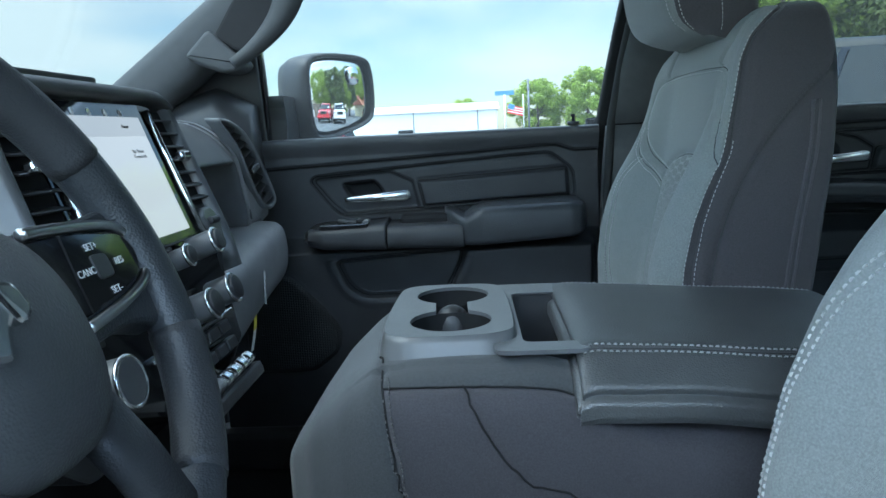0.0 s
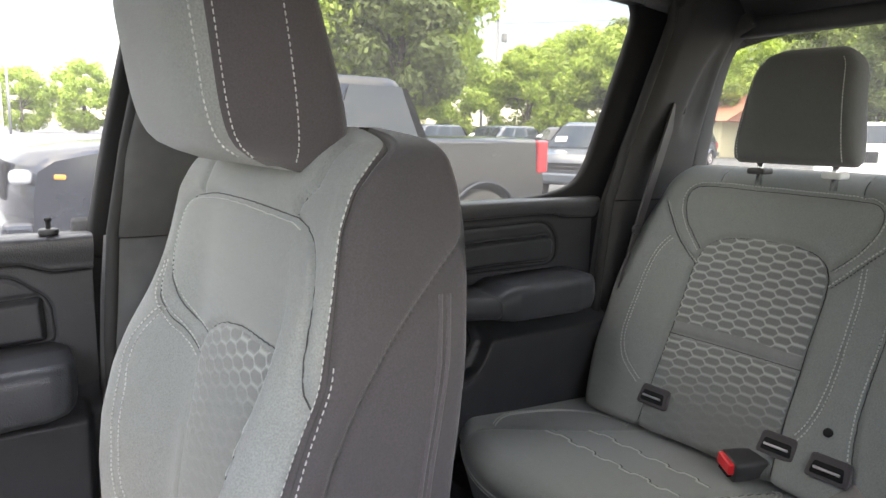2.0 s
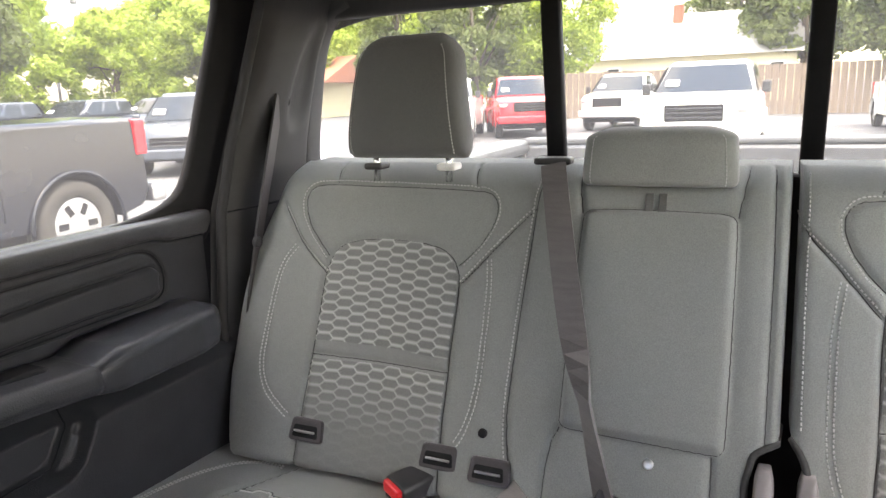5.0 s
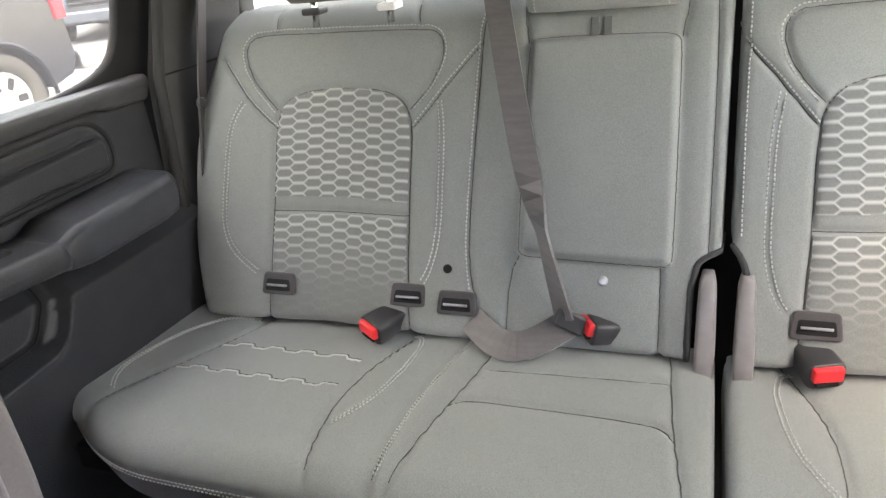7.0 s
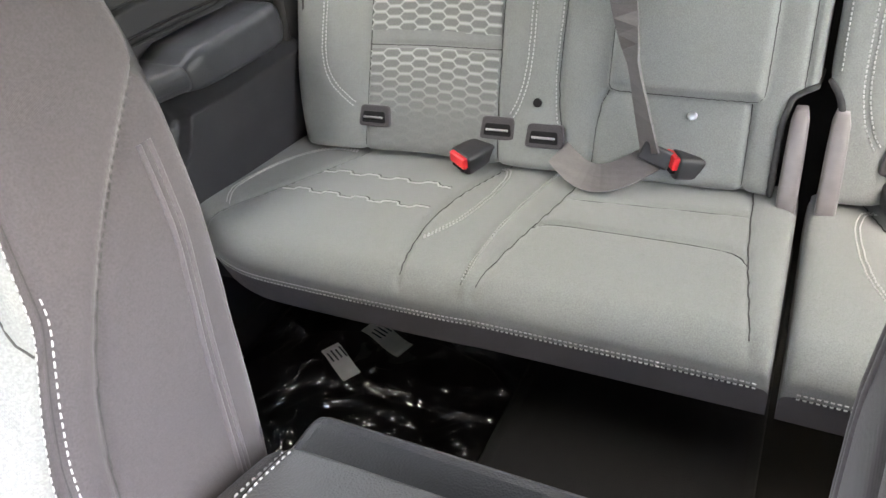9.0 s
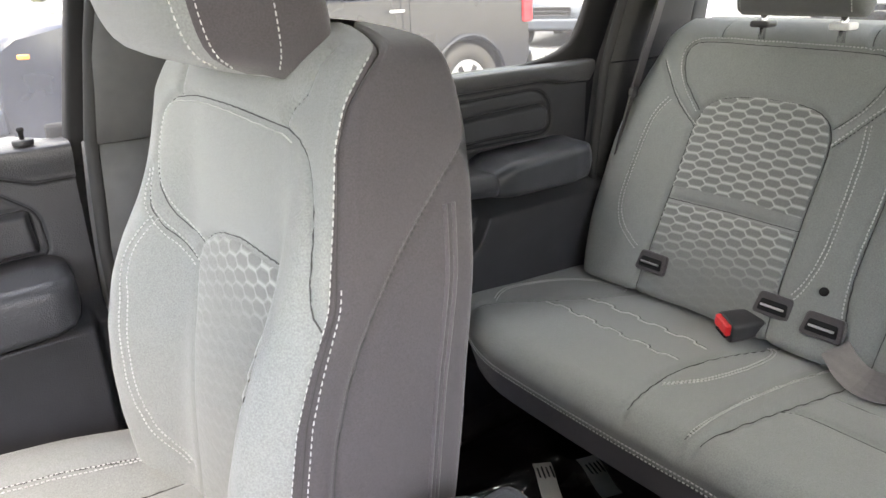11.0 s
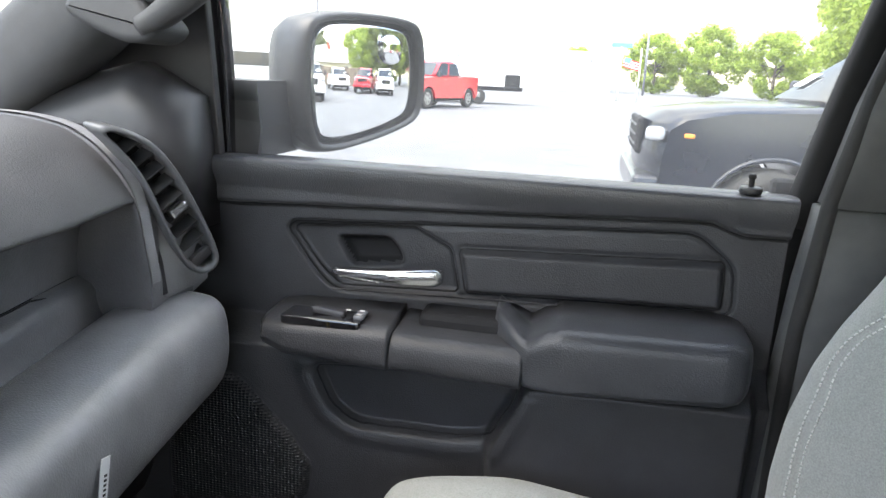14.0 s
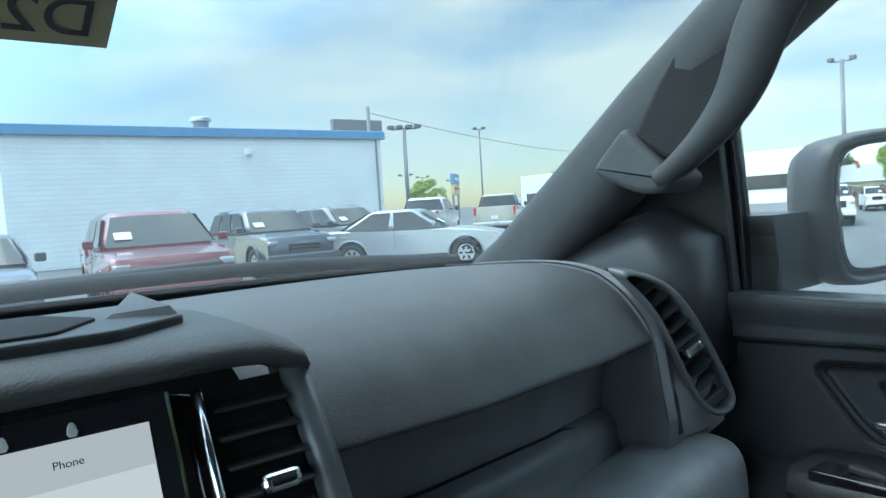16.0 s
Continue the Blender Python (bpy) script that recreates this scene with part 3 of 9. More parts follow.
    if rear:
        rest("pull_grip", [(0.62, 0.704, 1.262, 1.220), (0.87, 0.703, 1.252, 1.212), (1.022, 0.701, 1.241, 1.197)], TRIM, "padded pull grip")
        rest("armrest_pad", [(0.978, 0.768, 1.236, 1.205), (1.000, 0.735, 1.241, 1.197), (1.024, 0.703, 1.242, 1.194), (1.040, 0.698, 1.250, 1.192), (1.058, 0.694, 1.257, 1.190), (1.10, 0.693, 1.257, 1.189), (1.22, 0.694, 1.261, 1.187), (1.262, 0.700, 1.260, 1.190), (1.285, 0.716, 1.257, 1.198), (1.297, 0.744, 1.252, 1.206)], VINYL, "padded black armrest")
        # black box stands in for the shaded hand opening behind the grip
        part("grip_gap_shade", rbox((0.30, 0.05, 0.03), 0.008, 2, Matrix.Translation((0.83, 0.775, 1.238))), DARK, door)
    else:
        rest("switch_ledge", [(-0.285, 0.74, 1.196, 1.178), (-0.272, 0.712, 1.203, 1.168), (-0.24, 0.704, 1.208, 1.160), (-0.105, 0.700, 1.212, 1.156)], TRIM, "switch ledge")
        rest("pull_grip", [(-0.101, 0.700, 1.206, 1.158), (0.02, 0.698, 1.206, 1.156), (0.058, 0.696, 1.206, 1.156)], TRIM, "padded pull grip")
        rest("armrest_pad", [(0.018, 0.755, 1.236, 1.185), (0.040, 0.720, 1.228, 1.170), (0.061, 0.697, 1.218, 1.160), (0.078, 0.692, 1.230, 1.159), (0.098, 0.687, 1.239, 1.160), (0.13, 0.686, 1.241, 1.162), (0.28, 0.686, 1.244, 1.170), (0.298, 0.692, 1.242, 1.174), (0.308, 0.706, 1.238, 1.180), (0.314, 0.730, 1.232, 1.186)], VINYL, "padded black armrest")
        # the same black box for the shaded opening of the front grip
        part("grip_gap_shade", rbox((0.125, 0.05, 0.03), 0.008, 2, Matrix.Translation((-0.015, 0.772, 1.209))), DARK, door)
    px, pz = (0.950, 0.037) if rear else (0.0, 0.0)
    # chrome pull
    lp = []
    for t in np.linspace(0, 1, 18):
        x = -0.196 + 0.143 * t
        hgt = 0.0045 + 0.0075 * t ** 0.8 - 0.004 * max(0, (t - 0.94) / 0.06)
        y = 0.772 - 0.018 * math.sin(math.pi * min(1, 0.1 + 0.8 * t))
        lp.append([(x + px, y + p, 1.2615 + pz + 0.005 * t + q) for p, q in oval(0.009, hgt, 14, 4.5)])
    part("door_pull", loft(lp), CHROME, door, "satin chrome door pull", smooth=True)
    part("chrome_line", tube([(-0.205 + px, 0.790, 1.2285 + pz), (-0.03 + px, 0.790, 1.236 + pz), (0.28 + px, 0.792, 1.2445 + 0.6 * pz)], 0.0018, 6), PLASTIC, door)
    if not rear:
        sw = part("switch_panel", slab(rounded([(-0.245, 0.708), (-0.140, 0.708), (-0.150, 0.752), (-0.243, 0.752)], 0.006), 1.205, 1.2145, lambda a, b, c: (a, b, c), 0.002), GLOSS, door, "switch panel")
        part("window_switch", rbox((0.042, 0.014, 0.009), 0.003, 2, Matrix.Translation((-0.188, 0.732, 1.2175)) @ Euler((0, 0.12, 0)).to_matrix().to_4x4()), PLASTIC, sw)
        for k in range(2):
            part("lock_switch", rbox((0.013, 0.011, 0.006), 0.002, 2, Matrix.Translation((-0.147, 0.725 + 0.014 * k, 1.217))), TRAY, sw)
            part("switch_mark", rbox((0.006, 0.003, 0.0006), 0, 1, Matrix.Translation((-0.147, 0.725 + 0.014 * k, 1.2205))), PAPER, sw)
        part("switch_mark", rbox((0.006, 0.004, 0.0006), 0, 1, Matrix.Translation((-0.163, 0.732, 1.2224))), PAPER, sw)
    return door


def speaker_mat():
    m = material("perforated black mesh", (0.014, 0.014, 0.015), 0.5, second=(0.010, 0.010, 0.011), scale=60)
    n, l = m.node_tree.nodes, m.node_tree.links
    v, b, tc, mp = n.new("ShaderNodeTexVoronoi"), n.new("ShaderNodeBump"), n.new("ShaderNodeTexCoord"), n.new("ShaderNodeMapping")
    mp.inputs["Scale"].default_value = (190, 0, 260)
    v.inputs["Scale"].default_value, v.inputs["Randomness"].default_value = 1.0, 0.0
    l.new(tc.outputs["Object"], mp.inputs["Vector"])
    l.new(mp.outputs["Vector"], v.inputs["Vector"])
    b.inputs["Strength"].default_value, b.inputs["Distance"].default_value = 1.0, 0.003
    l.new(v.outputs["Distance"], b.inputs["Height"])
    l.new(b.outputs["Normal"], n["Principled BSDF"].inputs["Normal"])
    return m


SPEAKER = speaker_mat()
SILL = leather("soft black sill skin", (0.052, 0.053, 0.056), 0.38, 0.5)
front_door = door_panel("door_1", "black moulded front door panel with padded armrest and chrome pull", 0.0, -0.50, 0.352, "front")
rear_door = door_panel("door_2", "black moulded rear door panel with padded armrest and chrome pull", 0.0, 0.47, 1.365, "rear")
pin = thing("lock_pin", "small black lock pin on the front door sill", "lock pin", (0.30, 0.806, 1.398))
part("pin_base", disc(0.013, 0.008, Matrix.Translation((0.30, 0.806, 1.400)), 20, 0.002), PLASTIC, pin, smooth=True)
part("pin_stem", disc(0.0032, 0.014, Matrix.Translation((0.30, 0.806, 1.409)), 12, 0.001), DARK, pin, smooth=True)
part("pin_head", disc(0.0045, 0.006, Matrix.Translation((0.30, 0.806, 1.4160)), 12, 0.002), DARK, pin, smooth=True)


def bar(name, path, wa, wb, mat, parent, up=(0, 0, 1), power=4.0, label="", scale=None, n=20):
    p = chaikin(path, 2, closed=False)
    return part(name, sweep(p, oval(wa, wb, n, power), up=up, scale=scale), mat, parent, label, smooth=True)


# window frames of the two doors
wf = thing("window_1", "black-framed front door window with clear glass", "window", (0.0, 0.83, 1.4), "", "structure")
bar("front_post", [(-0.372, 0.835, 1.36), (-0.372, 0.823, 1.50), (-0.372, 0.80, 1.66)], 0.010, 0.016, GLOSS, wf, up=(0, 1, 0), label="black divider post")
bar("rear_post", [(0.362, 0.835, 1.36), (0.385, 0.815, 1.50), (0.425, 0.775, 1.70), (0.45, 0.745, 1.80)], 0.016, 0.020, DARK, wf, up=(0, 1, 0), label="black frame post")
bar("top_rail", [(-0.46, 0.78, 1.60), (-0.30, 0.762, 1.72), (-0.10, 0.745, 1.785), (0.15, 0.735, 1.81), (0.45, 0.735, 1.81)], 0.018, 0.018, DARK, wf, up=(0, 1, 0))
pg = part("pane", loft([[(-0.372, 0.842, 1.37), (0.370, 0.842, 1.37), (0.370, 0.846, 1.37), (-0.372, 0.846, 1.37)], [(-0.372, 0.79, 1.68), (0.43, 0.775, 1.70), (0.43, 0.779, 1.70), (-0.372, 0.794, 1.68)],
                        [(-0.30, 0.76, 1.75), (0.445, 0.745, 1.80), (0.445, 0.749, 1.80), (-0.30, 0.764, 1.75)]]), GLASS, wf, "clear window glass")
pg.visible_shadow = False
# fixed black sail behind the mirror
bm = slab([(-0.62, 1.38), (-0.366, 1.372), (-0.366, 1.675), (-0.40, 1.66), (-0.50, 1.55)], 0.0, 0.012, lambda a, b, c: (a, 0.812 - c - 0.20 * max(0, b - 1.45), b), 0.003)
part("sail_panel", bm, PLASTIC, wf, "flat black sail panel")
wr = thing("window_2", "black-framed rear door window with clear glass", "window", (0.9, 0.83, 1.4), "", "structure")
edge = resample(chaikin([(1.10, 1.402), (1.23, 1.415), (1.30, 1.43), (1.335, 1.46), (1.354, 1.55), (1.370, 1.65), (1.388, 1.75), (1.392, 1.79), (1.365, 1.825), (1.28, 1.84)], 2, closed=False), 0.02)
pane_y = lambda z: 0.842 - 0.097 * (z - 1.37) / 0.46
band = []
for off, dy in ((0.0, 0.004), (0.0, -0.010), (-0.004, -0.014), (-0.120, -0.016), (-0.125, -0.012), (-0.125, 0.010)):
    ln = offset_line(edge, off)
    band.append([(p[0], pane_y(p[1]) + dy, p[1]) for p in ln])
part("rear_frame", loft([list(q) for q in zip(*band)]), DARK, wr, "broad black frame curving up behind the glass", smooth=True)
bar("top_rail", [(0.47, 0.735, 1.82), (0.9, 0.735, 1.84), (1.25, 0.738, 1.845), (1.40, 0.742, 1.825)], 0.018, 0.018, DARK, wr, up=(0, 1, 0))
bar("front_post", [(0.50, 0.835, 1.36), (0.52, 0.815, 1.50), (0.545, 0.745, 1.80)], 0.016, 0.020, DARK, wr, up=(0, 1, 0))
pg = part("pane", loft([[(0.50, 0.842, 1.37), (1.36, 0.842, 1.37), (1.36, 0.846, 1.37), (0.50, 0.846, 1.37)], [(0.54, 0.745, 1.83), (1.44, 0.745, 1.83), (1.44, 0.749, 1.83), (0.54, 0.749, 1.83)]]), GLASS_DARK, wr, "clear window glass")
pg.visible_shadow = False


# pillars
bp = thing("pillar_b", "grey plastic centre pillar trim", "pillar", (0.42, 0.79, 0.8), "", "structure")
lp = []
for z, xa, xb_, y in ((0.70, 0.335, 0.50, 0.785), (1.0, 0.345, 0.49, 0.785), (1.20, 0.352, 0.485, 0.785), (1.30, 0.358, 0.485, 0.785), (1.391, 0.366, 0.487, 0.780)):
    lp.append([((xa + xb_) / 2 + p, y + q, z) for p, q in oval((xb_ - xa) / 2, 0.030, 24, 6)])
part("lower_trim", loft(lp), PILLAR_B, bp, "grey lower pillar trim", smooth=True)
lp = []
for z, xa, xb_, y in ((1.394, 0.370, 0.487, 0.777), (1.50, 0.386, 0.50, 0.762), (1.62, 0.415, 0.52, 0.742), (1.75, 0.45, 0.545, 0.715), (1.88, 0.48, 0.57, 0.66)):
    lp.append([((xa + xb_) / 2 + p, y + q, z) for p, q in oval((xb_ - xa) / 2, 0.030, 24, 6)])
part("upper_trim", loft(lp), PILLAR_B, bp, "grey upper pillar trim", smooth=True)
part("door_seal", tube([(0.357, 0.765, 0.75), (0.362, 0.762, 1.25), (0.372, 0.756, 1.40), (0.392, 0.745, 1.52), (0.43, 0.715, 1.70)], 0.009, 10), RUBBER, bp, "black rubber door seal", smooth=True)

cp = thing("pillar_c", "dark grey rear pillar trim with belt slot", "pillar", (1.5, 0.78, 0.9), "", "structure")
ys = np.linspace(0, 1, 40)
zs = np.linspace(0.72, 1.86, 90)
T, Zc = np.meshgrid(ys, zs)
xf = np.interp(Zc, [0.7, 1.20, 1.40, 1.45, 1.60, 1.80, 1.86], [1.325, 1.345, 1.372, 1.392, 1.425, 1.455, 1.44])
xr_ = np.interp(Zc, [0.7, 1.48, 1.52, 1.70, 1.78, 1.86], [1.62, 1.66, 1.655, 1.655, 1.68, 1.74])
Xc = xf + (xr_ - xf) * T
Yc = 0.795 - 0.030 * np.clip(T / 0.12, 0, 1) - 0.012 * np.sin(math.pi * T) - 0.11 * np.clip((Zc - 1.42) / 0.44, 0, 1) ** 1.3
rec = chaikin([(0.50, 1.56), (0.78, 1.55), (0.86, 1.66), (0.80, 1.74), (0.62, 1.72)], 2)
Yc += 0.012 * step(sdf(np.stack([T.ravel() * 0.25, Zc.ravel()], 1), rec * np.array([0.25, 1])).reshape(T.shape), 0.012)
Yc += 0.02 * np.clip((T - 0.9) / 0.1, 0, 1) ** 2
Gc = smooth_grid(np.stack([Xc, Yc, Zc], 2), 3)
grid_parts(Gc, Gc, [("upper_trim", lambda m: m[:, 2] > 1.403, PILLAR_C, "black upper trim"), ("lower_trim", None, PILLAR_C, "black lower trim")], cp, flip=True)
part("door_seal", tube([(1.338, 0.775, 0.75), (1.352, 0.772, 1.20), (1.372, 0.768, 1.40), (1.40, 0.755, 1.52), (1.452, 0.70, 1.78), (1.43, 0.68, 1.845)], 0.010, 10), RUBBER, cp, "black rubber seal", smooth=True)
part("trim_gap", tube([(1.372, 0.766, 1.403), (1.50, 0.752, 1.403), (1.66, 0.760, 1.403)], 0.0022, 6), DARK, cp)

# closing panels behind the trims
for nm, x0, x1, zt in (("jamb", 0.335, 0.525, 1.41), ("rear_quarter", 1.33, 1.76, 1.43)):
    part(nm, rbox((x1 - x0, 0.02, zt - 0.62), 0.004, 1, Matrix.Translation(((x0 + x1) / 2, 0.862, (zt + 0.62) / 2))), DARK, bp if nm == "jamb" else cp)

# passenger A-pillar with grab handle
ap = thing("pillar_a", "dark grey windscreen pillar trim with grab handle", "pillar", (-0.5, 0.68, 1.4), "", "structure")
lp = []
for x, y, z, a, b in ((-0.80, 0.755, 1.375, 0.050, 0.055), (-0.70, 0.745, 1.43, 0.050, 0.055), (-0.60, 0.733, 1.495, 0.052, 0.055), (-0.50, 0.720, 1.562, 0.053, 0.054), (-0.40, 0.703, 1.632, 0.052, 0.050), (-0.30, 0.692, 1.70, 0.05, 0.046),
                      (-0.20, 0.682, 1.76, 0.05, 0.045), (-0.06, 0.672, 1.82, 0.05, 0.045), (0.10, 0.665, 1.86, 0.05, 0.04)):
    t = Vector((0.80, -0.09, 0.55)).normalized()
    u = Vector((-0.56, 0, 0.83))
    s = t.cross(u).normalized()
    lp.append([Vector((x, y, z)) + s * p + u * q for p, q in oval(a, b, 28, 2.8)])
part("trim", loft(lp), PILLAR, ap, "dark grey pillar trim", smooth=True)
part("pillar_foot", loft([[(x, 0.745 + p * 0.9, z) for p, z in ((-0.055, 1.30), (0.07, 1.30), (0.07, zt), (0.01, zt), (-0.03, zt - 0.02), (-0.05, zt - 0.06))] for x, zt in ((-0.80, 1.40), (-0.60, 1.47), (-0.45, 1.51), (-0.375, 1.47))]), PLASTIC, ap, "black pillar foot", smooth=True)
grip = [(-0.372, 0.636, 1.546, 0.012), (-0.350, 0.632, 1.556, 0.013), (-0.313, 0.626, 1.579, 0.017), (-0.276, 0.622, 1.612, 0.022), (-0.254, 0.620, 1.645, 0.027), (-0.240, 0.620, 1.685, 0.030),
        (-0.212, 0.622, 1.73, 0.030), (-0.165, 0.630, 1.775, 0.028), (-0.10, 0.645, 1.81, 0.024)]
gi = np.array([[np.interp(t, np.linspace(0, 1, len(grip)), [g[k] for g in grip]) for k in range(4)] for t in np.linspace(0, 1, 40)])
for _ in range(8):
    gi[1:-1] = 0.25 * gi[:-2] + 0.5 * gi[1:-1] + 0.25 * gi[2:]
lp = []
for i in range(len(gi)):
    t = Vector(gi[min(i + 1, 39), :3] - gi[max(i - 1, 0), :3]).normalized()
    sd = t.cross(Vector((0, 1, 0))).normalized()
    hw = gi[i, 3]
    # a flat inner face with a ridge, rounded to the back
    lp.append([Vector(gi[i, :3]) + sd * a + Vector((0, b, 0)) for a, b in ((-hw, 0.010), (-hw * 0.9, 0.001), (-hw * 0.1, -0.006), (hw * 0.75, -0.001), (hw, 0.008), (hw * 0.8, 0.026), (0, 0.032), (-hw * 0.8, 0.024))])
part("grab_handle", loft(lp), PILLAR, ap, "broad dark grey grab handle", smooth=True)
boot = rounded([(-0.468, 1.562), (-0.414, 1.614), (-0.392, 1.590), (-0.366, 1.566), (-0.346, 1.545), (-0.362, 1.530), (-0.392, 1.528), (-0.435, 1.544)], 0.016)
part("handle_boot", slab(boot, 0.70, 0.636, lambda a, b, c: (a, c, b), 0.010, 5), PILLAR, ap, "grey handle end cover", smooth="angle")
part("boot_joint", tube([(-0.412, 0.6405, 1.604), (-0.398, 0.6395, 1.575), (-0.380, 0.6400, 1.534)], 0.0012, 6), DARK, ap)
# solid black slab stands in for the shaded hollow between handle and pillar
part("handle_recess", slab(rounded([(-0.408, 1.598), (-0.330, 1.715), (-0.262, 1.70), (-0.275, 1.635), (-0.305, 1.590), (-0.360, 1.566)], 0.012), 0.700, 0.646, lambda a, b, c: (a, c, b), 0.006), CARPET, ap, "black slab as the shaded hollow behind the handle")

# roof, floor and the unseen driver's side
roof = thing("ceiling", "black cloth headliner", "headliner", (0.6, 0, 1.85), "", "structure")
xs, ys = np.linspace(-0.22, 1.74, 60), np.linspace(-0.74, 0.74, 50)
X, Y = np.meshgrid(xs, ys)
Zr = 1.895 - 0.05 * (np.abs(Y) / 0.74) ** 4 - 0.10 * np.clip((X - 1.45) / 0.29, 0, 1) ** 2 - 0.06 * np.clip((0.0 - X) / 0.22, 0, 1) ** 2
Gr = np.stack([X, Y, Zr], 2)
idx = np.arange(X.size).reshape(X.shape)
F = np.stack([idx[:-1, :-1], idx[1:, :-1], idx[1:, 1:], idx[:-1, 1:]], -1).reshape(-1, 4)
mpart("headliner", Gr.reshape(-1, 3), F, HEADLINER, roof, "black cloth headliner")
part("roof_shell", rbox((2.05, 1.56, 0.03), 0.01, 2, Matrix.Translation((0.77, 0, 1.945))), DARK, roof)
for y, lean in ((0.742, -0.02), (-0.742, 0.02)):
    bar("roof_side", [(-0.22, y, 1.845), (0.4, y, 1.868), (1.0, y, 1.868), (1.45, y * 0.985, 1.845), (1.74, y * 0.96, 1.80)], 0.05, 0.035, HEADLINER, roof, up=(0, 0, 1))
part("dome_light", slab(chaikin([(1.545, 0.24), (1.545, 0.38), (1.60, 0.40), (1.61, 0.31), (1.60, 0.22)], 2), 1.845, 1.836, lambda a, b, c: (a, b, c - 0.33 * max(0, a - 1.55)), 0.003), PLASTIC, roof, "small black roof lamp housing")
floor = thing("floor", "black carpeted cab floor", "floor", (0.4, 0, 0.65), "", "structure")
part("carpet", rbox((2.75, 1.62, 0.05), 0.01, 1, Matrix.Translation((0.45, 0, 0.625))), CARPET, floor, "black carpet")
part("tunnel", loft([[(x, p, 0.64 + (q if q > 0 else 0)) for p, q in oval(0.20, h, 24, 3)] for x, h in ((-0.9, 0.20), (-0.3, 0.14), (0.5, 0.10), (1.6, 0.08))]), CARPET, floor, smooth=True)
part("rear_wall", rbox((0.05, 1.56, 0.80), 0.01, 2, Matrix.Translation((1.72, 0, 1.05))), CARPET, floor, "black rear cab wall")
part("fire_wall", rbox((0.05, 1.56, 0.75), 0.01, 2, Matrix.Translation((-0.92, 0, 1.02))), DARK, floor)
part("sill_step", rbox((2.4, 0.08, 0.10), 0.02, 2, Matrix.Translation((0.5, 0.78, 0.70))), PLASTIC, floor)
wl_ = thing("wall_left", "plain dark driver's side of the cab", "wall", (0.9, -0.8, 0.7), "", "structure")
part("rear_side", rbox((1.30, 0.06, 0.72), 0.02, 2, Matrix.Translation((1.10, -0.83, 1.03))), DARK, wl_)
part("pillar", rbox((0.13, 0.06, 1.2), 0.02, 2, Matrix.Translation((0.50, -0.81, 1.28))), DARK, wl_)
part("rear_pillar", rbox((0.30, 0.06, 1.2), 0.02, 2, Matrix.Translation((1.60, -0.80, 1.28))), DARK, wl_)
pg = part("rear_pane", loft([[(0.56, -0.826, 1.38), (1.46, -0.826, 1.38), (1.46, -0.822, 1.38), (0.56, -0.822, 1.38)], [(0.56, -0.745, 1.86), (1.46, -0.745, 1.86), (1.46, -0.741, 1.86), (0.56, -0.741, 1.86)]]), GLASS_DARK, wl_, "tinted side glass")
pg.visible_shadow = False
part("front_pillar", sweep([(-0.80, -0.735, 1.375), (-0.50, -0.715, 1.562), (-0.20, -0.682, 1.76), (0.10, -0.665, 1.86)], oval(0.05, 0.05, 16), up=(0, 1, 0)), PILLAR, wl_, smooth=True)
# unseen panel added to block low light through the driver's doorway
part("front_light_block", rbox((1.02, 0.05, 0.70), 0.02, 2, Matrix.Translation((-0.06, -0.865, 1.03))), DARK, wl_)
part("scuttle", rbox((0.35, 0.06, 0.70), 0.02, 2, Matrix.Translation((-0.75, -0.80, 1.02))), DARK, wl_)
part("scuttle_right", rbox((0.42, 0.05, 0.72), 0.02, 2, Matrix.Translation((-0.72, 0.815, 1.02))), DARK, wl_)

# rear window in three lights
rw = thing("window_3", "three-pane sliding rear window in a black frame", "window", (1.71, 0, 1.5), "", "structure")
RWX = lambda z: 1.725 - 0.16 * (z - 1.46)
for y in (0.222, -0.222):
    part("slider_post", loft([[(RWX(z) + p, y + q, z) for p, q in oval(0.014, 0.0185, 12, 5)] for z in (1.40, 1.80)]), DARK, rw, "black upright", smooth=True)
bar("top_rail", [(RWX(1.785), -0.76, 1.78), (RWX(1.79), -0.4, 1.787), (RWX(1.79), 0.4, 1.787), (RWX(1.785), 0.76, 1.78)], 0.020, 0.022, PILLAR, rw, up=(1, 0, 0))
bar("bottom_rail", [(RWX(1.44), -0.80, 1.43), (RWX(1.44), 0.80, 1.43)], 0.03, 0.020, PLASTIC, rw)
for a, b in ((-0.76, -0.24), (-0.205, 0.205), (0.24, 0.76)):
    pg = part("pane", loft([[(RWX(z), a, z), (RWX(z), b, z), (RWX(z) + 0.004, b, z), (RWX(z) + 0.004, a, z)] for z in (1.42, 1.80)]), GLASS_DARK, rw, "clear glass pane")
    pg.visible_shadow = False
for k in (1, -1):
    bar("corner_trim", [(1.668, k * 0.775, 1.44), (1.664, k * 0.768, 1.52), (1.66, k * 0.735, 1.70), (1.665, k * 0.70, 1.775), (1.67, k * 0.64, 1.80)], 0.020, 0.03, PILLAR, rw, up=(1, 0, 0))

# windscreen
ws = thing("window_4", "raked clear windscreen above a black cowl", "window", (-0.6, 0, 1.44), "", "structure")
def ws_row(t, bow):
    return [(-0.82 + 0.66 * t - bow * (1 - (y / 0.70) ** 2), y * (1 - 0.06 * t), 1.425 + 0.425 * t) for y in np.linspace(-0.765, 0.765, 23)]
pg = part("pane", loft([ws_row(t, 0.14 - 0.05 * t) for t in np.linspace(0, 1, 9)], closed=False), GLASS_FRONT, ws, "clear laminated glass", smooth=True)
pg.visible_shadow = False
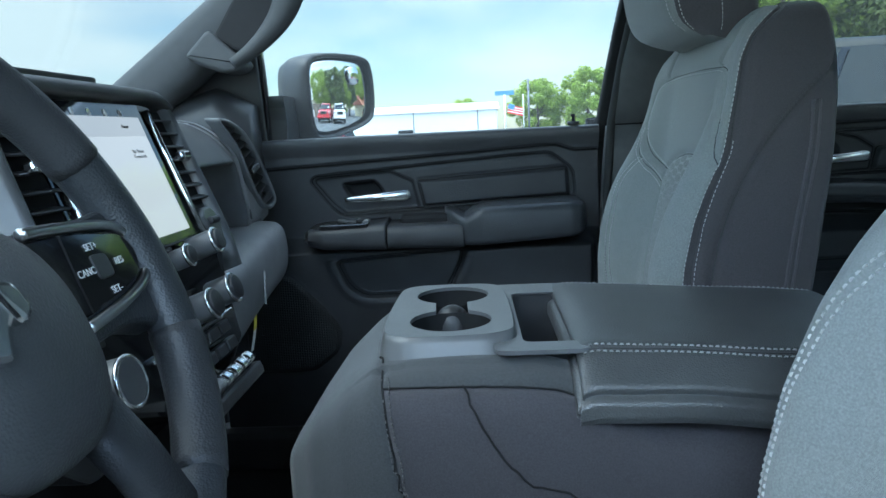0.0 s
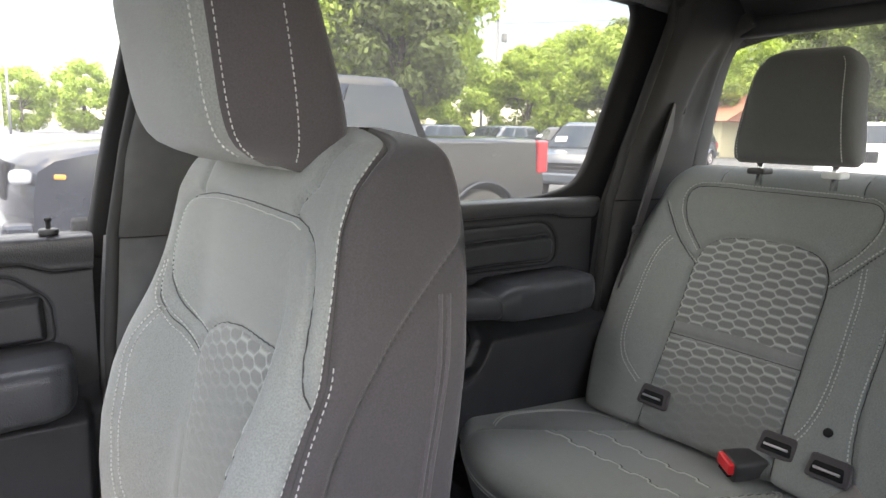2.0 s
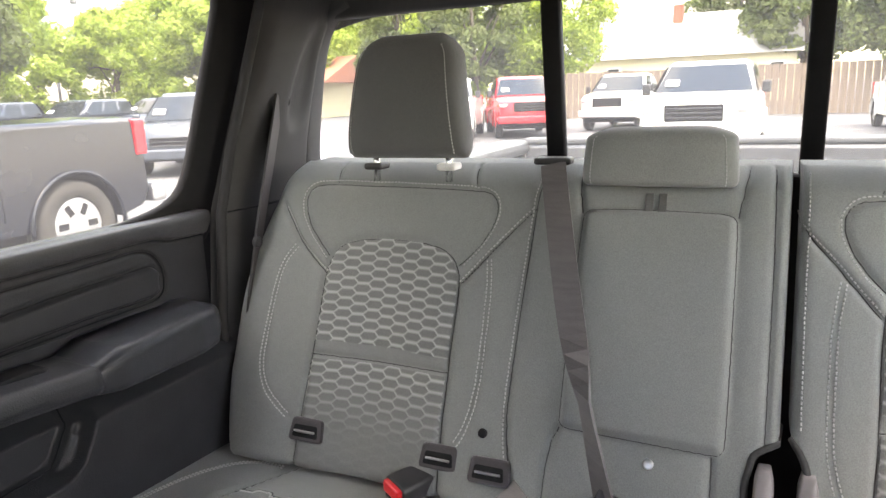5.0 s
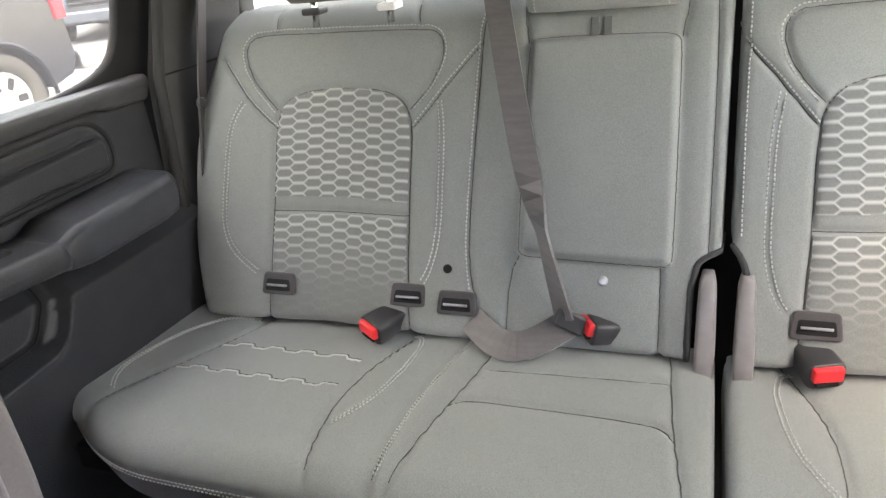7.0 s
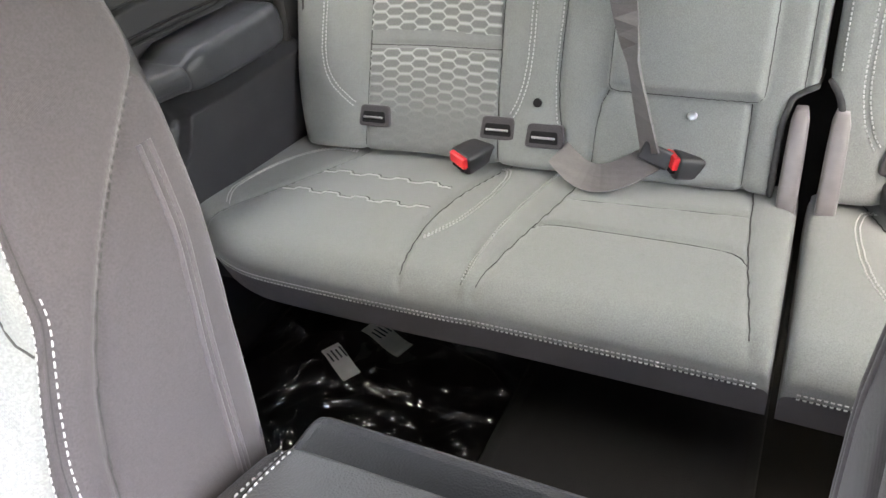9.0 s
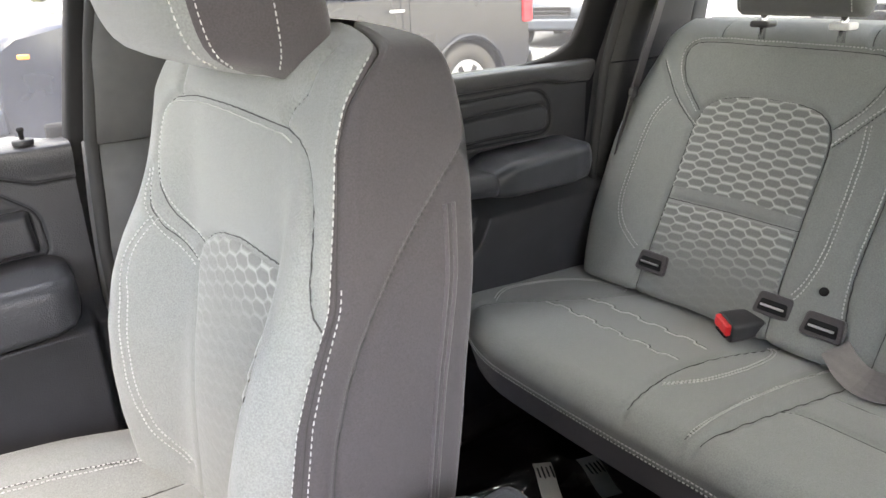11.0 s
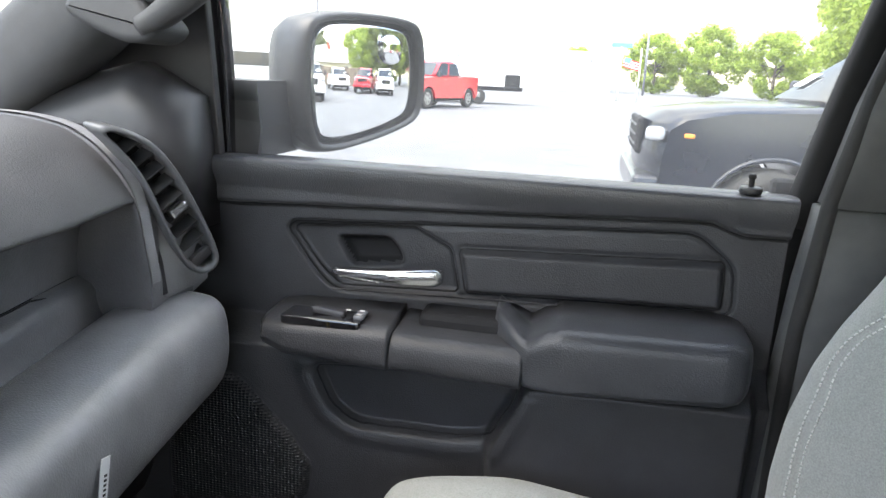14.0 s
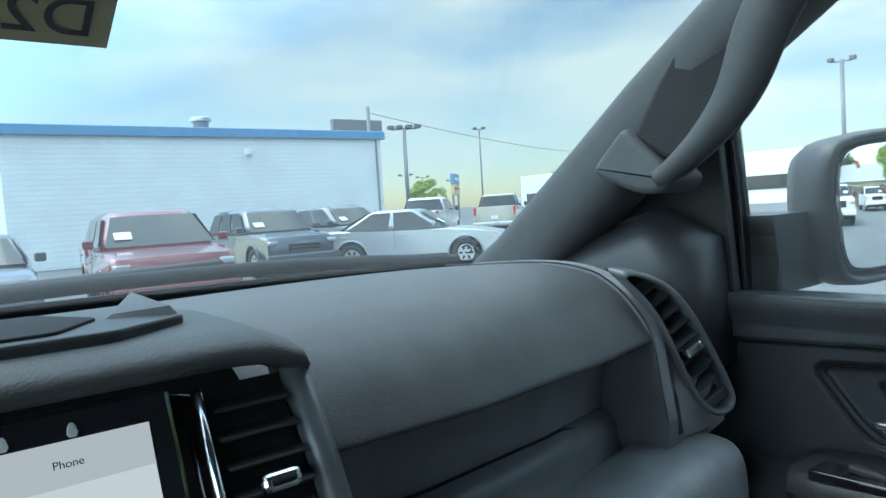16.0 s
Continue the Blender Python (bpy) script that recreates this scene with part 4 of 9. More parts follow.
part("cowl_band", loft([[(x - 0.004, y, z + 0.004) for x, y, z in ws_row(t, 0.14)] for t in (-0.04, 0.022)], closed=False), DARK, ws, "black ceramic band")
part("header_rail", sweep([(-0.17, y, 1.862) for y in np.linspace(-0.68, 0.68, 9)], oval(0.06, 0.03, 12), up=(0, 0, 1)), HEADLINER, ws, smooth=True)


# ---- front seats ----
def net_insert(name, P, C, test, parent, centre, size, fade, depth=0.0016, label="", cell=(0.0384, 0.0164), res=0.0015, lift=0.0015, line=1.0):
    """A panel of cloth with a raised hexagon net, laid on the grid P over an outline (test) in its coordinates C."""
    (ca, cb), (ha, hb) = centre, size
    na, nb = int(2 * ha / res), int(2 * hb / res)
    A, B = np.meshgrid(np.linspace(ca - ha, ca + ha, na), np.linspace(cb - hb, cb + hb, nb))
    # interpolate the base grid row by row
    lev = C[:, C.shape[1] // 2, 1]
    keep = [0]
    for i in range(1, len(lev)):
        if lev[i] > lev[keep[-1]] + 1e-5:
            keep.append(i)
    rows_a = np.empty((len(keep), na, 3))
    for j, i in enumerate(keep):
        o = np.argsort(C[i, :, 0])
        for k in range(3):
            rows_a[j, :, k] = np.interp(A[0], C[i, o, 0], P[i, o, k])
    out = np.empty((nb, na, 3))
    for m in range(na):
        for k in range(3):
            out[:, m, k] = np.interp(B[:, 0], lev[keep], rows_a[:, m, k])
    Q = np.stack([A.ravel(), B.ravel()], 1)
    G = smooth_grid(out.reshape(nb, na, 3), 6)
    N = grid_normals(G)
    if N[nb // 2, na // 2, 0] > 0:
        N = -N
    net = hexes(Q, *cell, 0.0026 * line, 0.0014 * line) * fade(Q)
    G = G + N * (lift + depth * net).reshape(nb, na, 1)
    idx = np.arange(na * nb).reshape(nb, na)
    F = np.stack([idx[:-1, :-1], idx[:-1, 1:], idx[1:, 1:], idx[1:, :-1]], -1).reshape(-1, 4)
    F = F[test(Q[F].mean(1))]
    used, inv = np.unique(F, return_inverse=True)
    ob = mpart(name, G.reshape(-1, 3)[used], inv.reshape(-1, 4), NET, parent, label)
    at = ob.data.attributes.new("net", "FLOAT", "POINT")
    at.data.foreach_set("value", net[used].astype(np.float32))
    return ob


ZIP = weave("mauve-grey zip tape", (0.105, 0.095, 0.101), (0.075, 0.068, 0.073))


def front_seat(sign, label):
    """A bucket seat; sign: side of the cab."""
    yc = 0.425 * sign
    seat = thing("front_seat", label, "seat", (0.25, yc, 0.66), "front seats")
    # backrest: rings of front, inner side, rear, outer side at each height
    zk = [0.95, 1.00, 1.08, 1.14, 1.20, 1.26, 1.30, 1.35, 1.42, 1.47, 1.50, 1.525, 1.54, 1.548]
    w_k = [0.205, 0.220, 0.238, 0.241, 0.241, 0.240, 0.240, 0.239, 0.232, 0.224, 0.216, 0.206, 0.188, 0.11]
    xs_k = [0.362, 0.360, 0.358, 0.358, 0.362, 0.374, 0.388, 0.410, 0.421, 0.430, 0.446, 0.474, 0.500, 0.52]
    xb_k = [0.335, 0.322, 0.316, 0.316, 0.322, 0.338, 0.356, 0.385, 0.418, 0.436, 0.448, 0.462, 0.482, 0.51]
    xi_k = [0.36, 0.365, 0.372, 0.380, 0.392, 0.408, 0.418, 0.428, 0.436, 0.442, 0.450, 0.462, 0.482, 0.51]
    xr_k = [0.495, 0.505, 0.519, 0.527, 0.535, 0.542, 0.547, 0.552, 0.557, 0.557, 0.555, 0.550, 0.542, 0.53]
    Z = np.concatenate([np.linspace(0.95, 1.50, 118, endpoint=False), np.linspace(1.50, 1.548, 16)])
    ip = lambda k: np.interp(Z, zk, k)
    w, xb, xi, xr, xs_ = map(ip, (w_k, xb_k, xi_k, xr_k, xs_k))
    nf, ns, nb = 104, 40, 44
    rows, coords, kinds = [], [], []
    for i, z in enumerate(Z):
        s = np.linspace(1, -1, nf) * w[i]
        b = np.clip((np.abs(s) / w[i] - 0.46) / 0.36, 0, 1)
        b = b * b * (3 - 2 * b)
        x = xi[i] + (xb[i] - xi[i]) * b + (xs_[i] - xb[i]) * np.clip((np.abs(s) / w[i] - 0.80) / 0.20, 0, 1) ** 2
        fr = np.stack([x, s, np.full(nf, z)], 1)
        xe = x[-1]
        t = np.linspace(0, 1, ns + 2)[1:-1]
        bulge = 0.004 * np.sin(math.pi * t)
        inn = np.stack([xe + (xr[i] - xe) * t, -w[i] - bulge * w[i] / 0.23, np.full(ns, z)], 1)
        rr = np.stack([np.full(nb, xr[i]) + 0.012 * np.cos(np.linspace(-1, 1, nb) * 1.5), np.linspace(-1, 1, nb) * w[i], np.full(nb, z)], 1)
        out = inn[::-1] * np.array([1, -1, 1])
        rows.append(np.concatenate([fr, inn, rr, out]))
    P = np.array(rows)
    P = smooth_grid(P, 6, wrap=True, both=False)
    for _ in range(3):
        P[1:-1] = 0.25 * P[:-2] + 0.5 * P[1:-1] + 0.25 * P[2:]
    na = P.shape[1]
    kind = np.zeros(na, int)
    kind[nf:nf + ns] = 1
    kind[nf + ns:nf + ns + nb] = 2
    kind[nf + ns + nb:] = 3
    K = np.broadcast_to(kind, P.shape[:2])
    N = grid_normals(P, wrap=True)
    mid = N[60, nf // 2]
    if mid[0] > 0:
        N = -N
    C = np.where((K == 0)[..., None], P[..., [1, 2]], P[..., [0, 2]])
    # seams of the front cloth; the first axis runs towards the door
    cur = lambda pts: chaikin(pts, 2, closed=False)
    right = [(-0.110, 1.341), (-0.150, 1.333), (-0.178, 1.312), (-0.184, 1.28), (-0.178, 1.24), (-0.165, 1.15), (-0.155, 0.94)]
    if sign < 0:
        right = [(-0.090, 1.322), (-0.107, 1.298), (-0.105, 1.27), (-0.097, 1.22), (-0.090, 1.15), (-0.080, 1.08), (-0.070, 0.94)]
    arch = cur([(0.070, 0.94), (0.080, 1.08), (0.090, 1.15), (0.097, 1.22), (0.105, 1.27), (0.107, 1.298), (0.090, 1.320), (0.055, 1.334), (0.0, 1.342), (-0.060, 1.340), *right])
    chest = cur([(0.100, 1.310), (0.130, 1.322), (0.164, 1.356), (0.182, 1.395), (0.197, 1.428), (0.190, 1.456), (0.163, 1.469), (0.075, 1.472), (0.0, 1.471), (-0.108, 1.468),
                 (-0.143, 1.462), (-0.178, 1.450), (-0.200, 1.415), (-0.212, 1.385), (-0.220, 1.355), (-0.236, 1.335)])
    neck = cur([(0.190, 1.385), (0.182, 1.351), (0.164, 1.330), (0.135, 1.306), (0.105, 1.280)])
    bol = cur([(0.165, 1.332), (0.182, 1.292), (0.175, 1.236), (0.174, 1.172), (0.170, 1.118), (0.157, 1.072), (0.135, 1.045), (0.100, 1.030)])
    rows_f = [bol] if sign > 0 else [bol, cur([(-0.155, 1.325), (-0.182, 1.30), (-0.198, 1.22), (-0.200, 1.12), (-0.187, 1.04), (-0.155, 0.985)])]
    tops = [np.array([(0.154, 1.470), (0.148, 1.500), (0.140, 1.535)]), np.array([(-0.110, 1.470), (-0.124, 1.487), (-0.146, 1.503), (-0.150, 1.535)])]
    front_lines = [arch, chest, neck, *tops]
    side_lines = [cur([(0.585, 1.470), (0.550, 1.450), (0.532, 1.435), (0.511, 1.415), (0.479, 1.381), (0.454, 1.346), (0.433, 1.309), (0.417, 1.27), (0.406, 1.232), (0.398, 1.192), (0.386, 1.10), (0.378, 0.95)])]
    D = np.full(P.shape[:2], 9.0)
    D[:, kind == 0] = seg_dist(C[:, kind == 0].reshape(-1, 2), front_lines).reshape(len(Z), -1)
    for kk in (1, 3):
        D[:, kind == kk] = seg_dist(C[:, kind == kk].reshape(-1, 2), side_lines).reshape(len(Z), -1)
    # a seam all round between the front cloth and the side cloth
    s_edge = np.minimum(np.abs(np.arange(na) - (nf + 1)), np.abs(np.arange(na) - (na - 2)))
    D = np.minimum(D, np.where(s_edge < 6, s_edge * 0.0036, 9.0)[None, :])
    row_d = np.full(P.shape[:2], 9.0)
    row_d[:, kind == 0] = seg_dist(C[:, kind == 0].reshape(-1, 2), rows_f).reshape(len(Z), -1)
    puff = 0.0045 * (1 - np.exp(-D / 0.018)) - 0.0045 - 0.0046 * np.exp(-(D / 0.0042) ** 2) - 0.0022 * np.exp(-(row_d / 0.006) ** 2)
    W = P + N * puff[..., None]
    Wp = W * np.array([1, sign, 1]) + np.array([0, yc, 0])
    Np = N * np.array([1, sign, 1])
    CK = np.concatenate([C, K[..., None].astype(float)], 2)
    ins = lambda poly, k: (lambda m: inside(m[:, :2], poly) & (np.abs(m[:, 2] - k) < 0.01))
    side_rear = np.vstack([side_lines[0], [(0.378, 0.93), (0.8, 0.93), (0.8, 1.47)]])
    regions = [("insert", ins(arch, 0), FABRIC, "embossed grey cloth insert"),
               ("chest_panel", ins(chest, 0), FABRIC, "padded grey cloth chest panel"),
               ("front_cover", lambda m: m[:, 2] < 0.01, FABRIC, "grey melange cloth"),
               ("rear_side_panel", lambda m: inside(m[:, :2], side_rear) & (np.abs(m[:, 2] - 1) < 0.01), FABRIC_SIDE, "dark cloth rear side panel"),
               ("outer_rear_side_panel", lambda m: inside(m[:, :2], side_rear) & (m[:, 2] > 2.99), FABRIC_SIDE, "dark cloth rear side panel"),
               ("side_panel", lambda m: m[:, 2] < 1.5, FABRIC_SIDE, "dark purplish-grey cloth side panel"),
               ("outer_side_panel", lambda m: m[:, 2] > 2.01, FABRIC_SIDE, "dark purplish-grey cloth side panel"),
               ("back_panel", None, PLASTIC, "black back panel")]
    back = grid_parts(Wp, CK, regions, seat, wrap=True, flip=sign > 0)
    # the woven net on the upper part of the insert
    front = kind == 0
    Pf, Cf, Nf = Wp[:, front], C[:, front], Np[:, front]
    mid_a = np.array([-0.04, 1.14])
    inner = (arch - mid_a) * np.array([0.965, 0.982]) + mid_a
    net_insert("net_panel", Pf, Cf, lambda q: inside(q, inner), seat, (-0.042, 1.145), (0.155, 0.205),
               lambda q: np.clip(1.15 + sdf(q, inner) / 0.060, 0, 1) * np.clip((q[:, 1] - 1.20) / 0.06, 0, 1) * np.clip(0.42 - q[:, 0] * 3.0, 0, 0.85) + 0.08, depth=0.0015,
               label="grey cloth with a pale hexagon net fading downwards", cell=(0.034, 0.0155), line=0.8)
    at_front = lambda ln, pitch=0.010: on_grid(Pf, Nf, Cf, resample(ln, pitch))
    stitches("stitching", [at_front(offset_line(neck, d)) for d in (0.0045, -0.0045)] + [at_front(offset_line(q, d)) for q in rows_f for d in (0.004, -0.004)] + [at_front(offset_line(chest[:-22], 0.0055))], THREAD, seat,
             0.0040, 0.0058, 0.0013, 0.0010, "pale grey decorative stitching")
    # stitching along the corner seam of the two sides
    rows3 = []
    for cols in ((nf - 1, nf + 2),):
        for k, c in enumerate(cols):
            sel = (Z > 0.97) & (Z < (1.372 if k else 1.535))
            rows3.append((Wp[sel, c], Np[sel, c]))
    stitches("edge_stitching", rows3, THREAD, seat, length=0.0042, pitch=0.0066, w=0.0010, h=0.0006, label="pale grey double stitching")
    s_rows = lines_on(Pf, Nf, Cf, front_lines, 0.007)
    for kk, cc in ((1, nf + 1), (3, na - 2)):
        Ps, Ns, Cs = Wp[:, kind == kk], Np[:, kind == kk], C[:, kind == kk]
        s_rows += lines_on(Ps, Ns, Cs, side_lines, 0.007)
        s_rows.append((Wp[:, cc], Np[:, cc]))
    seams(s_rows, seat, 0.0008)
    # piping zip at the rear edge of the inner side
    zc = nf + int(ns * 0.78)
    zsel = (Z > 0.96) & (Z < 1.425)
    for k in (-1, 0, 1):
        pts = Wp[zsel, zc] + Np[zsel, zc] * (0.0005 if k else -0.0002) + np.array([0.0042 * k, 0, 0])
        part("zip_tape", sweep(pts[::4], oval(0.0023 if k else 0.0030, 0.0016, 8), up=(0, 1, 0)), ZIP if k else FABRIC_SIDE, seat, "mauve-grey zip tape", smooth=True)
    # headrest
    hz = np.linspace(0, 1, 26)
    loops = []
    for t in hz:
        z = 1.512 + 0.215 * t
        e = (1 - abs(2 * t - 1) ** 4.5) ** (1 / 2.4)
        xm = 0.446 - 0.030 * t
        a, b = 0.145 * (0.80 + 0.20 * e) * (0.92 + 0.10 * math.sin(t * 2.6)), 0.022 + 0.048 * e
        loops.append([(xm + q * (1.12 - 0.72 * t if q > 0 else 1.25), yc + p, z - 0.006 * (1 - t) * (q > 0)) for p, q in oval(a, b, 64, 4.0)])
    HG = smooth_grid(np.array(loops), 2, wrap=True)
    ov = np.array(oval(1, 1, 64, 4.0))
    HC = np.broadcast_to(ov, HG.shape[:2] + (2,))
    grid_parts(HG, np.concatenate([HC, np.broadcast_to((ov[:, 0] * sign)[None, :, None], HG.shape[:2] + (1,))], 2),
               [("headrest_side", lambda m: (m[:, 2] < -0.80) & (m[:, 1] > -0.74), FABRIC_SIDE, "dark cloth headrest side"),
                ("headrest_outer_side", lambda m: (m[:, 2] > 0.80) & (m[:, 1] > -0.74), FABRIC_SIDE, "dark cloth headrest side"),
                ("headrest", None, FABRIC, "grey cloth headrest")], seat, wrap=True, flip=False)
    for k in (0, -1):
        part("headrest_cap", loft([HG[k], HG[k] * 0.5 + HG[k].mean(0) * 0.5]), FABRIC, seat)
    # two rows on the corner of the inner side and one further back
    HN = grid_normals(HG, wrap=True)
    if HN[12, 0, 1] * (HG[12, 0, 1] - yc) < 0:
        HN = -HN
    hr_rows = []
    for q in (-0.82, -0.66, 0.10):
        j = int(np.argmin(np.where(ov[:, 0] * sign < -0.5, np.abs(ov[:, 1] - q), 9)))
        hr_rows.append((HG[1:-1, j], HN[1:-1, j]))
    stitches("headrest_stitching", hr_rows, THREAD, seat, length=0.0040, pitch=0.0060, w=0.0010, h=0.0008)
    for k in (-0.065, 0.065):
        part("headrest_post", tube([(0.468, yc + k, 1.48), (0.452, yc + k, 1.56)], 0.006, 12), CHROME, seat, "chrome post", smooth=True)
        part("post_guide", rbox((0.034, 0.042, 0.010), 0.003, 2, Matrix.Translation((0.470, yc + k, 1.538))), PLASTIC, seat, "black post guide")
    # seat cushion
    xs = np.linspace(-0.100, 0.44, 90)
    ss = np.linspace(-0.262, 0.262, 90)
    X, S = np.meshgrid(xs, ss)
    r = np.abs(S) / 0.262
    rise = np.interp(X, [-0.10, -0.04, 0.06, 0.25, 0.40], [0.25, 0.65, 1.0, 0.75, 0.25])
    zt = 1.008 + 0.058 * np.clip((r - 0.42) / 0.32, 0, 1) ** 2 * rise - 0.05 * (X - 0.10)
    top_g = np.stack([X, S, zt], 2)
    # skirts: repeat the border and push it down
    def skirt(G, depth):
        pad = np.pad(G, ((5, 5), (5, 5), (0, 0)), mode="edge")
        k0 = np.minimum(np.arange(pad.shape[0]), np.arange(pad.shape[0])[::-1])
        k1 = np.minimum(np.arange(pad.shape[1]), np.arange(pad.shape[1])[::-1])
        d = np.maximum(np.clip(5 - k0, 0, 5)[:, None], np.clip(5 - k1, 0, 5)[None, :]) / 5.0
        pad[..., 2] -= d * depth
        return pad
    G = skirt(top_g, 0.16)
    cx, cs = 0.16, 0.0
    nx_ = (G[..., 0] - cx) / 0.285
    ny_ = (G[..., 1] - cs) / 0.262
    f = 1 - 0.05 * (np.abs(nx_) ** 6) * (np.abs(ny_) ** 6)
    G[..., 0], G[..., 1] = cx + (G[..., 0] - cx) * f, cs + (G[..., 1] - cs) * f
    G = smooth_grid(G, 16)
    Cc = G[..., [0, 1]]
    lines = [chaikin([(k * 1.0, 0)[:0] or (0.42, k * 0.175), (0.20, k * 0.185), (0.02, k * 0.19), (-0.06, k * 0.165), (-0.085, k * 0.12)], 2, closed=False) for k in (1, -1)]
    lines += [np.array([(0.40, k * 0.12), (0.10, k * 0.125), (-0.10, k * 0.13)]) for k in (1, -1)] + [np.array([(0.04, -0.12), (0.04, 0.12)])]
    d = seg_dist(Cc.reshape(-1, 2), lines).reshape(G.shape[:2])
    Nn = grid_normals(G)
    if Nn[50, 50, 2] < 0:
        Nn = -Nn
    up = G[..., 2] > 0.955
    G = G + Nn * (np.where(up, 0.0035 * (1 - np.exp(-d / 0.018)) - 0.004 * np.exp(-(d / 0.0045) ** 2), 0))[..., None]
    Gw = G * np.array([1, sign, 1]) + np.array([0, yc, 0])
    grid_parts(Gw, G, [("seat_cushion", lambda m: m[:, 2] > 0.955, FABRIC, "grey cloth cushion"), ("cushion_side", None, FABRIC_SIDE, "dark cloth cushion side")],
               seat, flip=sign > 0)
    Nw = Nn * np.array([1, sign, 1])
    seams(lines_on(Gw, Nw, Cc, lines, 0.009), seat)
    stitches("cushion_stitching", [on_grid(Gw, Nw, Cc, resample(q, 0.014)) for ln in lines[:2] for q in (ln, offset_line(ln, 0.006))], THREAD, seat)
    part("seat_base", rbox((0.44, 0.42, 0.20), 0.02, 2, Matrix.Translation((0.18, yc, 0.78))), DARK, seat, "black seat base")
    for k in (-0.17, 0.17):
        part("seat_rail", rbox((0.5, 0.05, 0.05), 0.006, 2, Matrix.Translation((0.2, yc + k, 0.685))), DARK, seat)
    part("recliner_cover", rbox((0.12, 0.03, 0.12), 0.012, 3, Matrix.Translation((0.40, yc - 0.235 * sign, 0.97))), PLASTIC, seat)
    return seat


front_seat(1, "grey cloth passenger bucket seat with pale double stitching")
driver = front_seat(-1, "grey cloth driver bucket seat with pale double stitching")
# set a little further out and laid back more than the passenger's
lean = Matrix(((1, 0, 0.24, -0.288), (0, 1, 0, 0), (0, 0, 1, 0), (0, 0, 0, 1)))
driver.matrix_basis = Matrix.Translation((0.044, -0.036, 0)) @ lean @ driver.matrix_basis


# ---- centre console that folds up as a jump seat ----
console = thing("centre_console", "grey and black folding centre seat with cup tray and padded lid", "console", (0.2, 0, 0.70))
# body: sections along the cab
loops = []
for x, zt, hw, zb in ((-0.112, 1.065, 0.04, 1.035), (-0.108, 1.080, 0.08, 1.022), (-0.096, 1.10, 0.11, 1.008), (-0.070, 1.135, 0.140, 0.998), (-0.036, 1.166, 0.162, 0.985),
                      (-0.008, 1.186, 0.174, 0.965), (0.025, 1.191, 0.181, 0.90), (0.06, 1.193, 0.183, 0.84), (0.14, 1.193, 0.183, 0.82), (0.17, 1.186, 0.183, 0.82), (0.20, 1.165, 0.183, 0.82),
                      (0.24, 1.142, 0.183, 0.82), (0.35, 1.135, 0.183, 0.82), (0.50, 1.125, 0.178, 0.82)):
    loops.append([(x, p, (zt + zb) / 2 + q) for p, q in oval(hw, (zt - zb) / 2, 48, 6.0)])
P = np.array(loops)
P = np.stack([np.array([np.interp(np.linspace(0, 1, 200), np.linspace(0, 1, len(loops)), P[:, j, k]) for k in range(3)]).T for j in range(48)], 1)
fine = np.linspace(0, 1, 193)[:-1]
P = np.stack([np.stack([np.interp(fine, np.linspace(0, 1, 49), np.append(P[i, :, k], P[i, 0, k])) for k in range(3)], 1) for i in range(200)])
P = smooth_grid(P, 6, wrap=True)
N = grid_normals(P, wrap=True)
if N[100, 48, 2] < 0:
    N = -N
C = P[..., [0, 2]]
con_lines = [chaikin([(0.004, 1.176), (0.03, 1.178), (0.12, 1.176), (0.165, 1.172), (0.190, 1.156), (0.205, 1.142)], 2, closed=False),
             chaikin([(0.075, 1.178), (0.092, 1.14), (0.118, 1.10), (0.16, 1.075), (0.24, 1.065), (0.40, 1.065)], 2, closed=False),
             chaikin([(-0.012, 1.225), (-0.006, 1.20), (0.004, 1.176), (0.010, 1.12), (0.022, 1.06), (0.045, 0.92)], 2, closed=False),
             np.array([(0.346, 1.155), (0.335, 1.05), (0.325, 0.90)])]
D = np.where(np.abs(P[..., 1]) > 0.13, seg_dist(C.reshape(-1, 2), con_lines).reshape(P.shape[:2]), 9.0)
P = P + N * (0.003 * (1 - np.exp(-D / 0.018)) - 0.003 - 0.003 * np.exp(-(D / 0.004) ** 2))[..., None]
side_poly = np.vstack([con_lines[2][2:], [(0.045, 0.8), (0.7, 0.8), (0.7, 1.142), (0.205, 1.142)], con_lines[0][::-1]])
CK = np.concatenate([C, P[..., 1:2]], 2)
grid_parts(P, CK, [("opening", lambda m: (m[:, 1] > 1.15) & (np.abs(m[:, 2]) < 0.118) & (m[:, 0] > 0.0) & (m[:, 0] < 0.190), None, ""),
                   ("side_cover", lambda m: inside(m[:, :2], side_poly) & (np.abs(m[:, 2]) > 0.10), CONSOLE_SIDE, "dark cloth side cover"),
                   ("body", None, BODY_CLOTH, "dark grey cloth body")], console, wrap=True, flip=True)
for sgn in (-1, 1):
    sel = (P[..., 1] * sgn > 0.10)
    V_, N_, C_ = P[sel], N[sel], C[sel]
    seams([on_grid(V_, N_, C_, resample(q, 0.008)) for q in con_lines], console, 0.0011, -0.0008, DARK)
    stitches("body_stitching", [on_grid(V_, N_, C_, resample(q, 0.01)) for q in (con_lines[2][6:], offset_line(con_lines[2][6:], 0.006))], THREAD_DARK, console)
# cup tray: bezel with two wells, an open bin behind
CZ = 1.207
bez = chaikin([(0.002, -0.110), (-0.004, -0.06), (-0.004, 0.06), (0.002, 0.110), (0.06, 0.113), (0.112, 0.110), (0.121, 0.06), (0.125, -0.06), (0.121, -0.106), (0.06, -0.114)], 2)


